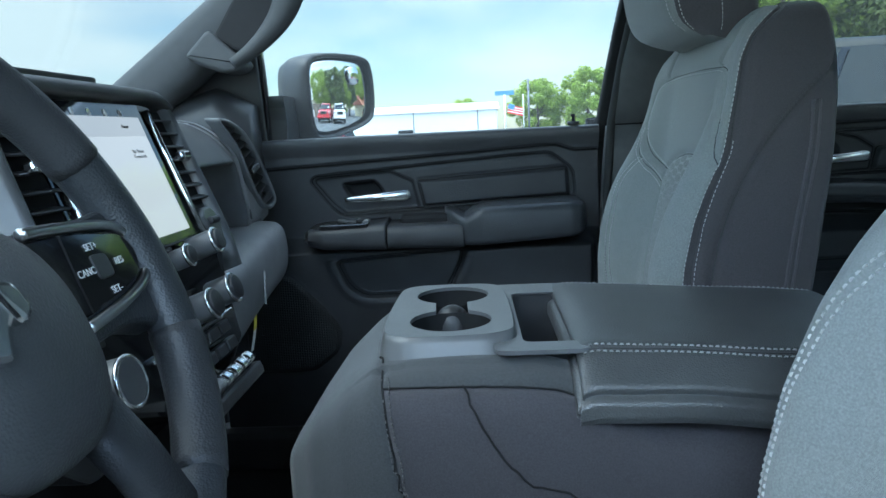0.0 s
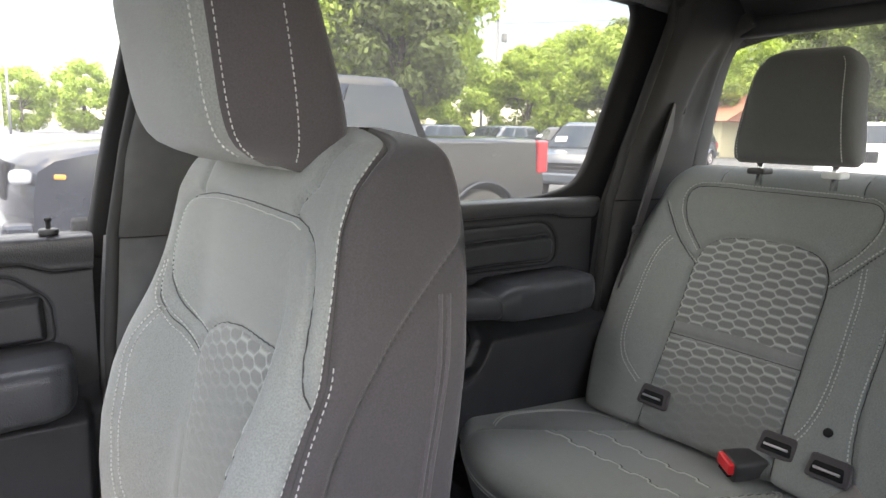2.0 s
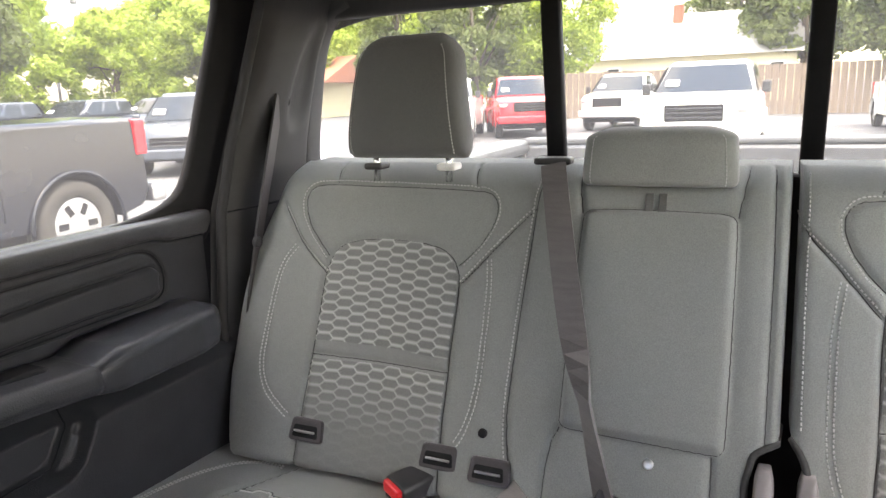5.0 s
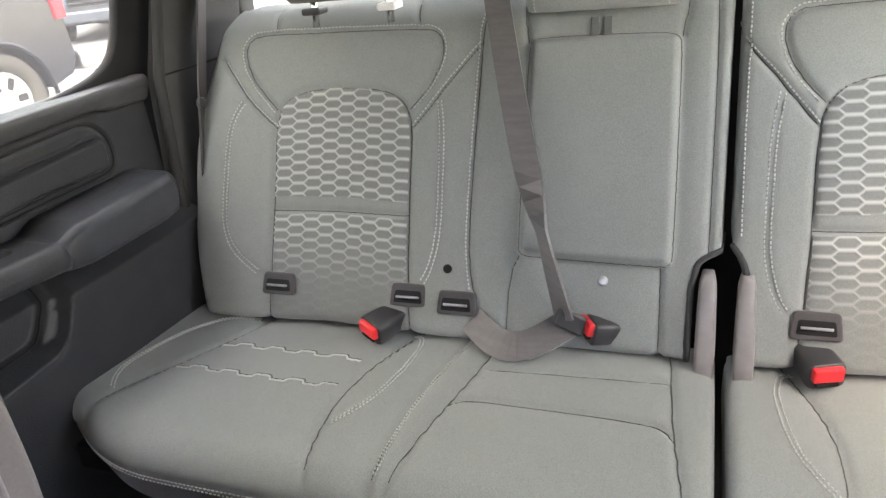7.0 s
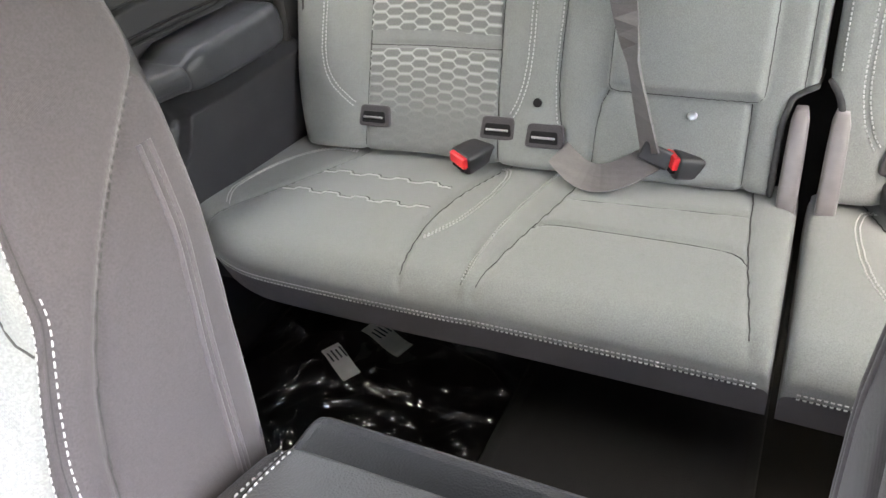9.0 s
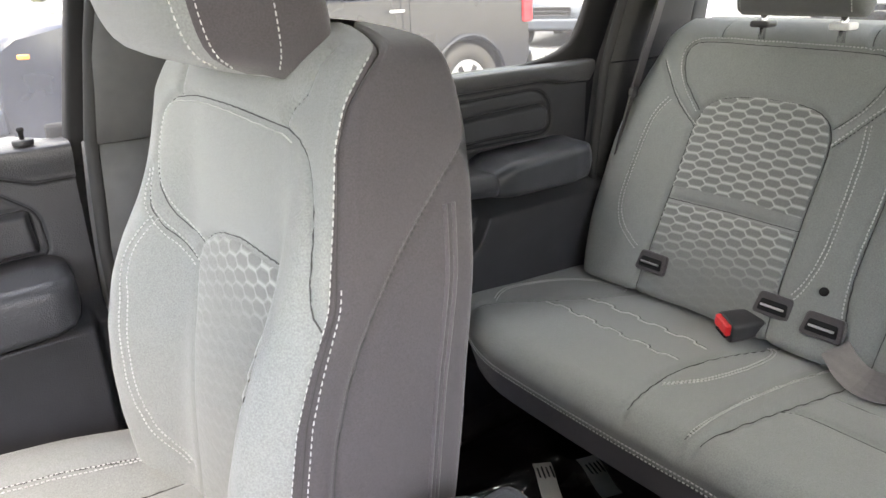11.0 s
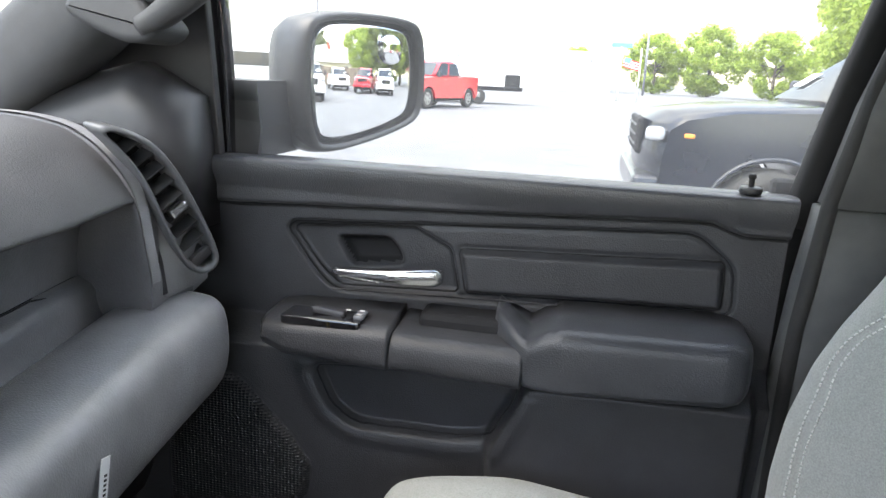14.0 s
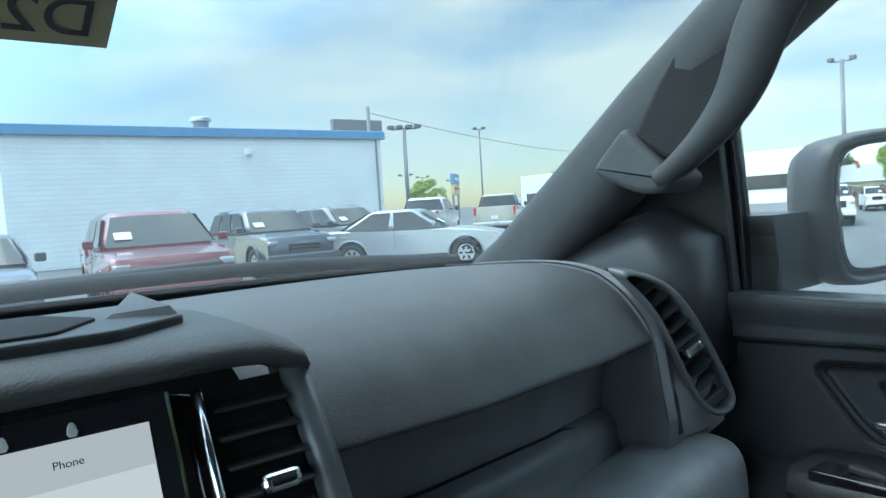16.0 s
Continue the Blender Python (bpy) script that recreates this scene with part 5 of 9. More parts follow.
def plate_with_holes(outer, holes, z, thick):
    """A flat plate with round-cornered holes, filled between outlines."""
    bm = bmesh.new()
    edges = []
    for lp in (outer, *holes):
        vs = [bm.verts.new((a, b, z)) for a, b in lp]
        edges += [bm.edges.new((vs[i], vs[(i + 1) % len(vs)])) for i in range(len(vs))]
    bmesh.ops.triangle_fill(bm, use_beauty=True, use_dissolve=False, edges=edges)
    geo = bmesh.ops.extrude_face_region(bm, geom=bm.faces[:])
    bmesh.ops.translate(bm, verts=[v for v in geo["geom"] if isinstance(v, bmesh.types.BMVert)], vec=(0, 0, -thick))
    return bm


circ = lambda cx, cy, r, n=40: [(cx + r * math.cos(2 * math.pi * i / n), cy + r * math.sin(2 * math.pi * i / n)) for i in range(n)]
R_CUP, CUP_A, CUP_B = 0.041, (0.060, 0.055), (0.062, -0.056)
# one opening: two rounds joined by a narrow neck
open_pts = []
for i in range(33):
    a = math.radians(-65 + 310 * i / 32)
    open_pts.append((CUP_A[0] + R_CUP * math.cos(a), CUP_A[1] + R_CUP * math.sin(a)))
for i in range(33):
    a = math.radians(115 + 310 * i / 32)
    open_pts.append((CUP_B[0] + R_CUP * math.cos(a), CUP_B[1] + R_CUP * math.sin(a)))
tray = part("cup_tray", plate_with_holes(bez, [open_pts], CZ, 0.004), TRAY, console, "satin charcoal cup tray")
skirt_loops = [[(a, b, CZ - 0.0005) for a, b in bez]]
for k, dz in ((1.02, -0.002), (1.04, -0.006), (1.07, -0.016), (1.11, -0.026), (1.14, -0.034)):
    skirt_loops.append([(0.06 + (a - 0.06) * k, b * (k if k < 1.15 else 1.12), CZ + dz) for a, b in bez])
part("tray_skirt", loft(skirt_loops, cap=False), TRAY, tray, smooth=True)
for c in (CUP_A, CUP_B):
    lp = []
    for z, r in ((CZ - 0.0036, R_CUP * 1.03), (CZ - 0.05, R_CUP * 0.98), (CZ - 0.072, R_CUP * 0.94), (CZ - 0.073, 0.001)):
        lp.append([(c[0] + r * math.cos(2 * math.pi * i / 40), c[1] + r * math.sin(2 * math.pi * i / 40), z) for i in range(40)])
    part("cup_well", loft(lp, cap=False), DARK, tray, "black cup well", smooth=True)
for k in (-1, 1):
    part("cup_grip", rbox((0.0032, 0.014, 0.034), 0.0012, 2, Matrix.Translation((0.061 + k * 0.0275, 0.0, CZ - 0.024)) @ Euler((0, -k * 0.12, 0)).to_matrix().to_4x4()), CHROME, tray, "bright clip")
part("divider", loft([[(0.061 + p * q_, q * q_, z) for p, q in oval(0.0205, 0.0185, 24)] for z, q_ in ((CZ - 0.07, 0.9), (CZ - 0.045, 1.02), (CZ - 0.030, 1.06), (CZ - 0.018, 1.0), (CZ - 0.009, 0.84), (CZ - 0.003, 0.60), (CZ + 0.0005, 0.30), (CZ + 0.0015, 0.05))]), PLASTIC, tray, "black rounded cup divider", smooth=True)
# bin behind the cups: open box with floor ledges
bin_out = rounded([(0.104, -0.138), (0.104, 0.138), (0.190, 0.138), (0.190, -0.138)], 0.012)
bin_in = rounded([(0.131, -0.112), (0.128, 0.088), (0.186, 0.088), (0.186, -0.112)], 0.010)
bn = part("storage_bin", plate_with_holes(bin_out, [bin_in], 1.1985, 0.004), TRAY, console, "charcoal open storage bin")
part("bin_well", loft([[(a, b, z) for a, b in bin_in] for z in (1.1965, 1.12)], cap=False), PLASTIC, bn, "black bin wall")
part("bin_floor", rbox((0.062, 0.21, 0.004), 0, 1, Matrix.Translation((0.158, -0.012, 1.122))), DARK, bn)
part("bin_ledge", rbox((0.05, 0.085, 0.05), 0.008, 2, Matrix.Translation((0.160, -0.070, 1.140))), PLASTIC, bn, "raised bin floor")
# padded lid, hinged at the back
LZ = 1.203
xs, ys = np.linspace(0.174, 0.50, 80), np.linspace(-0.172, 0.172, 84)
X, Y = np.meshgrid(xs, ys)
hw = 1 - 0.06 * np.clip((X - 0.40) / 0.10, 0, 1) ** 2
zt = LZ - 0.075 * (X - 0.18) * 0.9 - 1.05 * np.clip(np.abs(Y) - 0.130, 0, 1) ** 1.15 - 0.9 * np.clip(0.186 - X, 0, 1) ** 1.1 + 0.002 * np.sin(X * 40) * np.cos(Y * 14)
G = np.pad(np.stack([X, Y * hw, zt], 2), ((14, 14), (14, 14), (0, 0)), mode="edge")
k0, k1 = (np.minimum(np.arange(n), np.arange(n)[::-1]) for n in G.shape[:2])
dd = np.maximum(np.clip(14 - k0, 0, 14)[:, None], np.clip(14 - k1, 0, 14)[None, :]) / 14.0
G[..., 2] -= dd * 0.030
G = smooth_grid(G, 7)
Nn = grid_normals(G)
if Nn[50, 50, 2] < 0:
    Nn = -Nn
crease = np.exp(-((dd - 0.18) / 0.09) ** 2) * 0.005 + np.clip((dd - 0.25) / 0.2, 0, 1) * np.clip((1 - dd) / 0.2, 0, 1) * -0.003
fold = np.exp(-((np.abs(G[..., 1]) - 0.1335) / 0.0025) ** 2) * (dd < 0.02) * 0.0022
G = G - Nn * (crease + fold)[..., None]
lid = grid_parts(G, np.concatenate([G, dd[..., None]], 2), [("lid_top", lambda m: m[:, 3] < 0.2, LID, "black grained vinyl padded lid"),
                                                            ("lid_lower_roll", None, LID, "black vinyl lower roll")], console)
C2 = G[..., [0, 1]]
core = (slice(14, -14), slice(14, -14))
rows3 = []
for k in (-1, 1):
    for off in (0.1290, 0.1380):
        rows3.append(on_grid(G[core], Nn[core], C2[core], np.array([(x, k * off * (1 - 0.06 * max(0, (x - 0.40) / 0.10) ** 2)) for x in np.linspace(0.182, 0.495, 30)])))
stitches("lid_stitching", rows3, LID_THREAD, console, length=0.0038, pitch=0.0056, w=0.0009)
seams([on_grid(G[core], Nn[core], C2[core], np.array([(x, k * 0.1335 * (1 - 0.06 * max(0, (x - 0.40) / 0.10) ** 2)) for x in np.linspace(0.182, 0.495, 40)])) for k in (-1, 1)], console, 0.0010)
part("hinge_cover", rbox((0.06, 0.30, 0.05), 0.015, 3, Matrix.Translation((0.525, 0, 1.13))), VINYL, console)
part("pedestal", rbox((0.42, 0.28, 0.16), 0.02, 2, Matrix.Translation((0.25, 0, 0.75))), DARK, console)


# ---- rear bench, split 60 / 40 ----
def rear_back(name, label, y0, y1, lines, regions, inserts, buttons, pockets, head, stitch, puffed=(), rows=(), notch=None):
    """A rear backrest between y0 and y1 (metres across the cab), leaning back."""
    bench = thing(name, label, "rear seat", (1.30, (y0 + y1) / 2, 0.98), "rear bench")
    ny, nz = int((y1 - y0) / 0.0046), 118
    ys, zs = np.linspace(y0, y1, ny), np.concatenate([np.linspace(0.985, 1.44, 100, endpoint=False), np.linspace(1.44, 1.482, 18)])
    Y, Z = np.meshgrid(ys, zs)
    X = 1.245 + 0.52 * (Z - 0.985) + 0.0 * Y
    # bolsters: shallow swell outboard, hollow in the middle of each place
    for c in (0.445, 0.0, -0.445):
        X = X + 0.014 * np.exp(-((Y - c) / 0.10) ** 2) * (1 if c else 0.3)
    X += 0.05 * np.clip((Z - 1.44) / 0.042, 0, 1) ** 2.2
    G = np.pad(np.stack([X, Y, Z], 2), ((8, 8), (8, 8), (0, 0)), mode="edge")
    k0, k1 = (np.minimum(np.arange(n), np.arange(n)[::-1]) for n in G.shape[:2])
    d0, d1 = np.clip(8 - k0, 0, 8)[:, None] / 8.0, np.clip(8 - k1, 0, 8)[None, :] / 8.0
    G[..., 0] += np.maximum(d0, d1) * 0.085
    out = np.sign(G[..., 1] - (y0 + y1) / 2)
    narrow = 0.045 * np.clip((G[..., 2] - 1.30) / 0.18, 0, 1) ** 1.5 * np.clip((np.abs(G[..., 1]) - 0.45) / 0.30, 0, 1)
    narrow = narrow + (0.035 * np.clip((1.13 - G[..., 2]) / 0.14, 0, 1) ** 1.5 - 0.010 * np.exp(-((G[..., 2] - 1.25) / 0.08) ** 2)) * np.clip((np.abs(G[..., 1]) - 0.50) / 0.20, 0, 1)
    G[..., 1] -= np.sign(G[..., 1]) * narrow
    G = smooth_grid(G, 12)
    N = grid_normals(G)
    if N[60, ny // 2, 0] > 0:
        N = -N
    C = G[..., [1, 2]]
    D = seg_dist(C.reshape(-1, 2), lines).reshape(G.shape[:2])
    face = np.maximum(d0, d1) < 0.01
    puff = 0.004 * (1 - np.exp(-D / 0.02)) - 0.0045 * np.exp(-(D / 0.0042) ** 2)
    puff = puff - 0.0024 * np.exp(-(seg_dist(C.reshape(-1, 2), rows).reshape(G.shape[:2]) / 0.006) ** 2)
    for poly, h in puffed:
        puff = puff + h * step(sdf(C.reshape(-1, 2), poly).reshape(G.shape[:2]), 0.008)
    G = G + N * np.where(face, puff, 0)[..., None]
    grid_parts(G, np.concatenate([C, np.maximum(d0, d1)[..., None] * np.ones(G.shape[:2])[..., None]], 2),
               [("notch", lambda m: inside(m[:, :2], notch), None, "")] +
               [(n, (lambda p: (lambda m: inside(m[:, :2], p) & (m[:, 2] < 0.3)))(p), FABRIC, lb) for n, p, lb in regions] +
               [("backrest", None, FABRIC, "grey melange cloth backrest")], bench)
    for poly, fade in inserts:
        c = poly.mean(0)
        size = (poly.max(0) - poly.min(0)) / 2
        mid = (poly.max(0) + poly.min(0)) / 2
        net_insert("net_panel", G, C, (lambda p: (lambda q: inside(q, p)))(poly), bench, tuple(mid), tuple(size), fade, depth=0.0018,
                   label="grey cloth with a pale woven hexagon net", cell=(0.0384, 0.0164))
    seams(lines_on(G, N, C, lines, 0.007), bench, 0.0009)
    stitches("stitching", lines_on(G, N, C, stitch), THREAD, bench, 0.0046, 0.0068, 0.0021, 0.0014, "pale grey stitching")
    # bound edge of the cut-out at the split
    rim = resample(notch[1:-1], 0.006)
    pts, nrm = on_grid(G, N, C, rim)
    part("notch_binding", tube([tuple(p) for p in pts], 0.0048, 8), SEAM, bench, "black bound edge", smooth=True)
    for y, z in buttons:
        p, n = on_grid(G, N, C, np.array([(y, z)]))
        m = frame_of(p[0] + n[0] * 0.001, (0, 1, 0), (0.5, 0, 0.87))
        part("anchor_button", disc(0.0075, 0.006, m, 20, 0.002), STEEL if abs(y) < 0.1 else DARK, bench, "small round button", smooth=True)
    for y, z in pockets:
        p, n = on_grid(G, N, C, np.array([(y, z)]))
        m = frame_of(p[0] + n[0] * 0.003, (0, 1, 0.0), (0.42, 0, 0.90))
        pk = part("latch_pocket", slab(rounded([(-0.034, -0.020), (0.034, -0.020), (0.030, 0.020), (-0.030, 0.020)], 0.008), -0.01, 0.004, lambda a, b, c: m @ Vector((a, b, -c)), 0.003), FABRIC_SIDE, bench, "dark cloth latch pocket")
        part("latch_slot", slab(rounded([(-0.026, -0.013), (0.026, -0.013), (0.023, 0.008), (-0.023, 0.008)], 0.004), 0.003, 0.0048, lambda a, b, c: m @ Vector((a, b, -c)), 0.001), DARK, pk)
        part("latch_bar", tube([m @ Vector((-0.020, -0.003, -0.0075)), m @ Vector((0.020, -0.003, -0.0075))], 0.0022, 8), STEEL, pk, "steel latch bar")
    for spec in head:
        head_rest(bench, *spec)
    return bench, G, N, C


def head_rest(bench, yc, z0, z1, half, depth, posts, slope):
    loops = []
    for t in np.linspace(0, 1, 24):
        z = z0 + (z1 - z0) * t
        e = (1 - abs(2 * t - 1) ** 5) ** (1 / 2.2)
        a = half * (1 - slope * t) * (0.93 + 0.07 * e) * (1 - 0.30 * max(0, (t - 0.80) / 0.2) ** 2)
        b = 0.014 + (depth / 2 - 0.014) * e
        xm = 1.475 + 0.16 * (z - 1.45) - 0.01 * math.sin(3 * t) if posts else 1.492 + 0.16 * (z - 1.45)
        loops.append([(xm + q, yc + p, z) for p, q in oval(a, b, 40, 3.6)])
    part("headrest", loft(loops), HEAD_CLOTH if posts else FABRIC, bench, "grey cloth headrest darkened as backlit" if posts else "low grey cloth headrest", smooth=True)
    rows3 = []
    for k in (-0.86, 0.86):
        ps = []
        for i in range(1, 22):
            lp = np.array(loops[i])
            lp = lp[lp[:, 0] < np.median(lp[:, 0])]
            wd = (np.array(loops[i])[:, 1].max() - yc)
            o = np.argsort(lp[:, 1])
            ps.append(np.array([np.interp(yc + k * wd, lp[o, 1], lp[o, 0]) - 0.0005, yc + k * wd, lp[0, 2]]))
        rows3.append((np.array(ps), np.tile([-1.0, 0, 0], (len(ps), 1))))
    stitches("headrest_stitching", rows3, THREAD, bench)
    if posts:
        for k in (-0.072, 0.072):
            part("headrest_post", tube([(1.488, yc + k, 1.455), (1.492, yc + k, z0 + 0.02)], 0.0062, 12), CHROME, bench, "chrome post", smooth=True)
            part("post_guide", rbox((0.036, 0.036, 0.012), 0.004, 2, Matrix.Translation((1.49, yc + k, 1.482))), PAPER if k < 0 else PLASTIC, bench)


def outboard(k):
    """Seam lines of an outboard place; k: side."""
    f = lambda pts, n=2: chaikin([(k * a, b) for a, b in pts], n, closed=False)
    arch = f([(0.563, 0.985), (0.565, 1.08), (0.567, 1.20), (0.570, 1.27), (0.570, 1.298), (0.563, 1.329), (0.542, 1.346), (0.499, 1.354), (0.432, 1.355), (0.364, 1.351), (0.329, 1.338), (0.310, 1.313), (0.305, 1.280), (0.303, 1.19), (0.300, 1.10), (0.290, 0.985)])
    chest = f([(0.571, 1.324), (0.600, 1.350), (0.624, 1.374), (0.642, 1.404), (0.645, 1.434), (0.617, 1.449), (0.462, 1.443), (0.294, 1.443), (0.266, 1.437), (0.254, 1.414), (0.262, 1.382), (0.283, 1.350), (0.312, 1.322)])
    diag = [f([(0.570, 1.295), (0.600, 1.316), (0.637, 1.345), (0.690, 1.408)]), f([(0.303, 1.295), (0.275, 1.325), (0.247, 1.358), (0.187, 1.418)])]
    bol = [f([(0.642, 1.338), (0.664, 1.307), (0.669, 1.257), (0.669, 1.192), (0.667, 1.137), (0.648, 1.101), (0.610, 1.075), (0.585, 1.062)]), f([(0.258, 1.335), (0.249, 1.290), (0.247, 1.21), (0.246, 1.15), (0.251, 1.11), (0.262, 1.078), (0.275, 1.060)])]
    mid = f([(0.568, 1.164), (0.44, 1.160), (0.303, 1.163)])
    return arch, chest, diag, bol, mid


arch, chest, diag, bol, mid = outboard(1)
vert = chaikin([(0.184, 1.478), (0.187, 1.44), (0.190, 1.373), (0.193, 1.25), (0.195, 1.15), (0.190, 1.088), (0.176, 1.04), (0.168, 0.985)], 2, closed=False)
fold = chaikin([(0.109, 1.395), (0.108, 1.413), (0.090, 1.418), (-0.030, 1.418), (-0.100, 1.416), (-0.117, 1.412), (-0.119, 1.390), (-0.121, 1.275), (-0.122, 1.130), (-0.120, 1.111), (-0.104, 1.108), (0.035, 1.110), (0.100, 1.113), (0.109, 1.117), (0.110, 1.130), (0.112, 1.24)], 2)
flines = [np.vstack([fold, fold[:1]]), chaikin([(0.109, 1.114), (0.120, 1.092), (0.124, 1.052), (0.124, 0.985)], 2, closed=False), np.array([(-0.105, 1.107), (-0.106, 1.067), (-0.108, 0.985)]),
          np.array([(-0.168, 1.478), (-0.170, 1.35), (-0.171, 1.13)]), np.array([(0.112, 1.412), (0.126, 1.478)]), np.array([(-0.119, 1.412), (-0.130, 1.478)])]
top_cuts = lambda k: [np.array([(k * 0.582, 1.450), (k * 0.604, 1.482)]), np.array([(k * 0.300, 1.447), (k * 0.320, 1.482)])]
lines = [arch, chest, *diag, mid, vert, *flines, *top_cuts(1)]
top_poly = arch[arch[:, 1] > 1.169]
top_poly = (top_poly - top_poly.mean(0)) * 0.972 + top_poly.mean(0)
low_poly = np.array([(0.562, 1.156), (0.306, 1.156), (0.296, 0.992), (0.559, 0.992)])
dbl = lambda ln, d=0.004: [offset_line(ln, d), offset_line(ln, -d)]
one = lambda ln, d: [offset_line(ln, d)]
st = [*one(chest, -0.0055), *one(diag[0], 0.004), *one(diag[1], -0.004), *dbl(bol[0]), *dbl(bol[1]), *one(vert, 0.005)]
notch_a = np.array([(-0.26, 1.134), (-0.190, 1.132), (-0.171, 1.127), (-0.156, 1.115), (-0.149, 1.086), (-0.147, 0.99), (-0.147, 0.93), (-0.26, 0.93)])
notch_b = np.array([(-0.14, 1.142), (-0.206, 1.138), (-0.214, 1.128), (-0.222, 1.110), (-0.225, 1.085), (-0.223, 0.99), (-0.223, 0.93), (-0.14, 0.93)])
bench60, RG, RN, RC = rear_back("rear_seat", "wide grey cloth rear seat with fold-down armrest and hexagon net insert", -0.190, 0.735, lines,
                                [("fold_down_armrest", fold, "padded grey cloth fold-down armrest")],
                                [(top_poly, lambda q: np.full(len(q), 0.85)), (low_poly, lambda q: np.clip((q[:, 1] - 1.04) / 0.12, 0.05, 0.85))],
                                [(0.225, 1.089), (-0.024, 1.084)], [(0.544, 1.047), (0.293, 1.046), (0.206, 1.041)],
                                [(0.425, 1.498, 1.708, 0.119, 0.10, True, 0.25), (0.0, 1.455, 1.545, 0.118, 0.085, False, 0.06)], st, [(fold, 0.013)], bol, notch_a)
# pull strap above the armrest
m = frame_of((1.462, 0.0, 1.412), (0, 1, 0), (0.42, 0, 0.90))
for k in (-0.010, 0.010):
    part("pull_strap", rbox((0.012, 0.075, 0.004), 0.001, 1, m @ Matrix.Translation((k, 0.0, 0.004))), STRAP_CLOTH, bench60, "grey pull strap")
arch2, chest2, diag2, bol2, mid2 = outboard(-1)
top2, low2 = top_poly * np.array([-1, 1]), low_poly * np.array([-1, 1])
st2 = [*one(chest2, 0.0055), *one(diag2[0], -0.004), *one(diag2[1], 0.004), *dbl(bol2[0]), *dbl(bol2[1])]
edge2 = chaikin([(-0.213, 1.47), (-0.213, 1.30), (-0.214, 1.15)], 1, closed=False)
bench40, *_ = rear_back("rear_seat", "narrow grey cloth rear seat with hexagon net insert", -0.735, -0.201, [arch2, chest2, *diag2, mid2, *top_cuts(-1)],
                        [], [(top2, lambda q: np.full(len(q), 0.85)), (low2, lambda q: np.clip((q[:, 1] - 1.04) / 0.12, 0.05, 0.85))],
                        [], [(-0.313, 1.047), (-0.544, 1.047)], [(-0.425, 1.498, 1.708, 0.120, 0.10, True, 0.16)], st2 + [edge2], rows=bol2, notch=notch_b)


def rear_cushion(cush, y0, y1, lines, st, embossed_bars):
    ny = int((y1 - y0) / 0.006)
    xs, ys = np.linspace(0.888, 1.315, 86), np.linspace(y0, y1, ny)
    X, Y = np.meshgrid(xs, ys)
    Z = 1.002 - 0.065 * (X - 0.90) - 0.030 * np.clip((0.93 - X) / 0.04, 0, 1) ** 2
    Z -= 0.006 * np.cos(np.clip((Y - 0.44 * np.sign(Y)) / 0.2, -1.5, 1.5)) * (np.abs(Y) > 0.2)
    G = np.pad(np.stack([X, Y, Z], 2), ((10, 10), (10, 10), (0, 0)), mode="edge")
    k0, k1 = (np.minimum(np.arange(n), np.arange(n)[::-1]) for n in G.shape[:2])
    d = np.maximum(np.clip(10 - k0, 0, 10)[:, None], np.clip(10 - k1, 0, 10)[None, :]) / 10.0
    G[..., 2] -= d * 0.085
    # round the outboard front corner
    rnd = 0.075 * np.clip((np.abs(G[..., 1]) - 0.55) / 0.20, 0, 1) ** 2
    G[..., 0] += rnd * np.clip((1.10 - G[..., 0]) / 0.2, 0, 1)
    G[..., 0] += d * 0.025 * (G[..., 0] < 1.0)
    G = smooth_grid(G, 14)
    N = grid_normals(G)
    if N[ny // 2, 40, 2] < 0:
        N = -N
    C = G[..., [0, 1]]
    D = seg_dist(C.reshape(-1, 2), lines).reshape(G.shape[:2])
    puff = 0.004 * (1 - np.exp(-D / 0.02)) - 0.0048 * np.exp(-(D / 0.0045) ** 2)
    for a, b in embossed_bars:
        t = C.reshape(-1, 2)
        dist = seg_dist(t, [np.array([a, b])]).reshape(G.shape[:2])
        puff = puff - 0.003 * np.exp(-(dist / 0.006) ** 2)
    G = G + N * np.where(d < 0.01, puff, 0)[..., None]
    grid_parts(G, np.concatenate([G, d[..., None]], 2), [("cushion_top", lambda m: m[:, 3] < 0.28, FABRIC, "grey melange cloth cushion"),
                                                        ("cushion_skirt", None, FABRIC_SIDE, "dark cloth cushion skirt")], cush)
    seams(lines_on(G, N, C, lines, 0.008) + [(G[12:-12, 7] + N[12:-12, 7] * 0.0003, N[12:-12, 7])], cush)
    stitches("stitching", lines_on(G, N, C, st), THREAD, cush, 0.0046, 0.0068, 0.0021, 0.0014)
    rows3 = []
    for j in (7, 8):
        sel = slice(12, -12)
        rows3.append((G[sel, j] + N[sel, j] * 0.0005, N[sel, j]))
    stitches("front_stitching", rows3, THREAD, cush, length=0.0046, pitch=0.0068, w=0.0020, label="pale grey double stitching")
    part("cushion_frame", rbox((0.36, (y1 - y0) - 0.04, 0.05), 0.01, 2, Matrix.Translation((1.12, (y0 + y1) / 2, 0.905))), DARK, cush)
    for y in (y0 + 0.10, y1 - 0.10):
        part("cushion_leg", rbox((0.05, 0.05, 0.25), 0.006, 2, Matrix.Translation((1.22, y, 0.775))), DARK, cush, "black steel leg")
    return cush, G, N, C


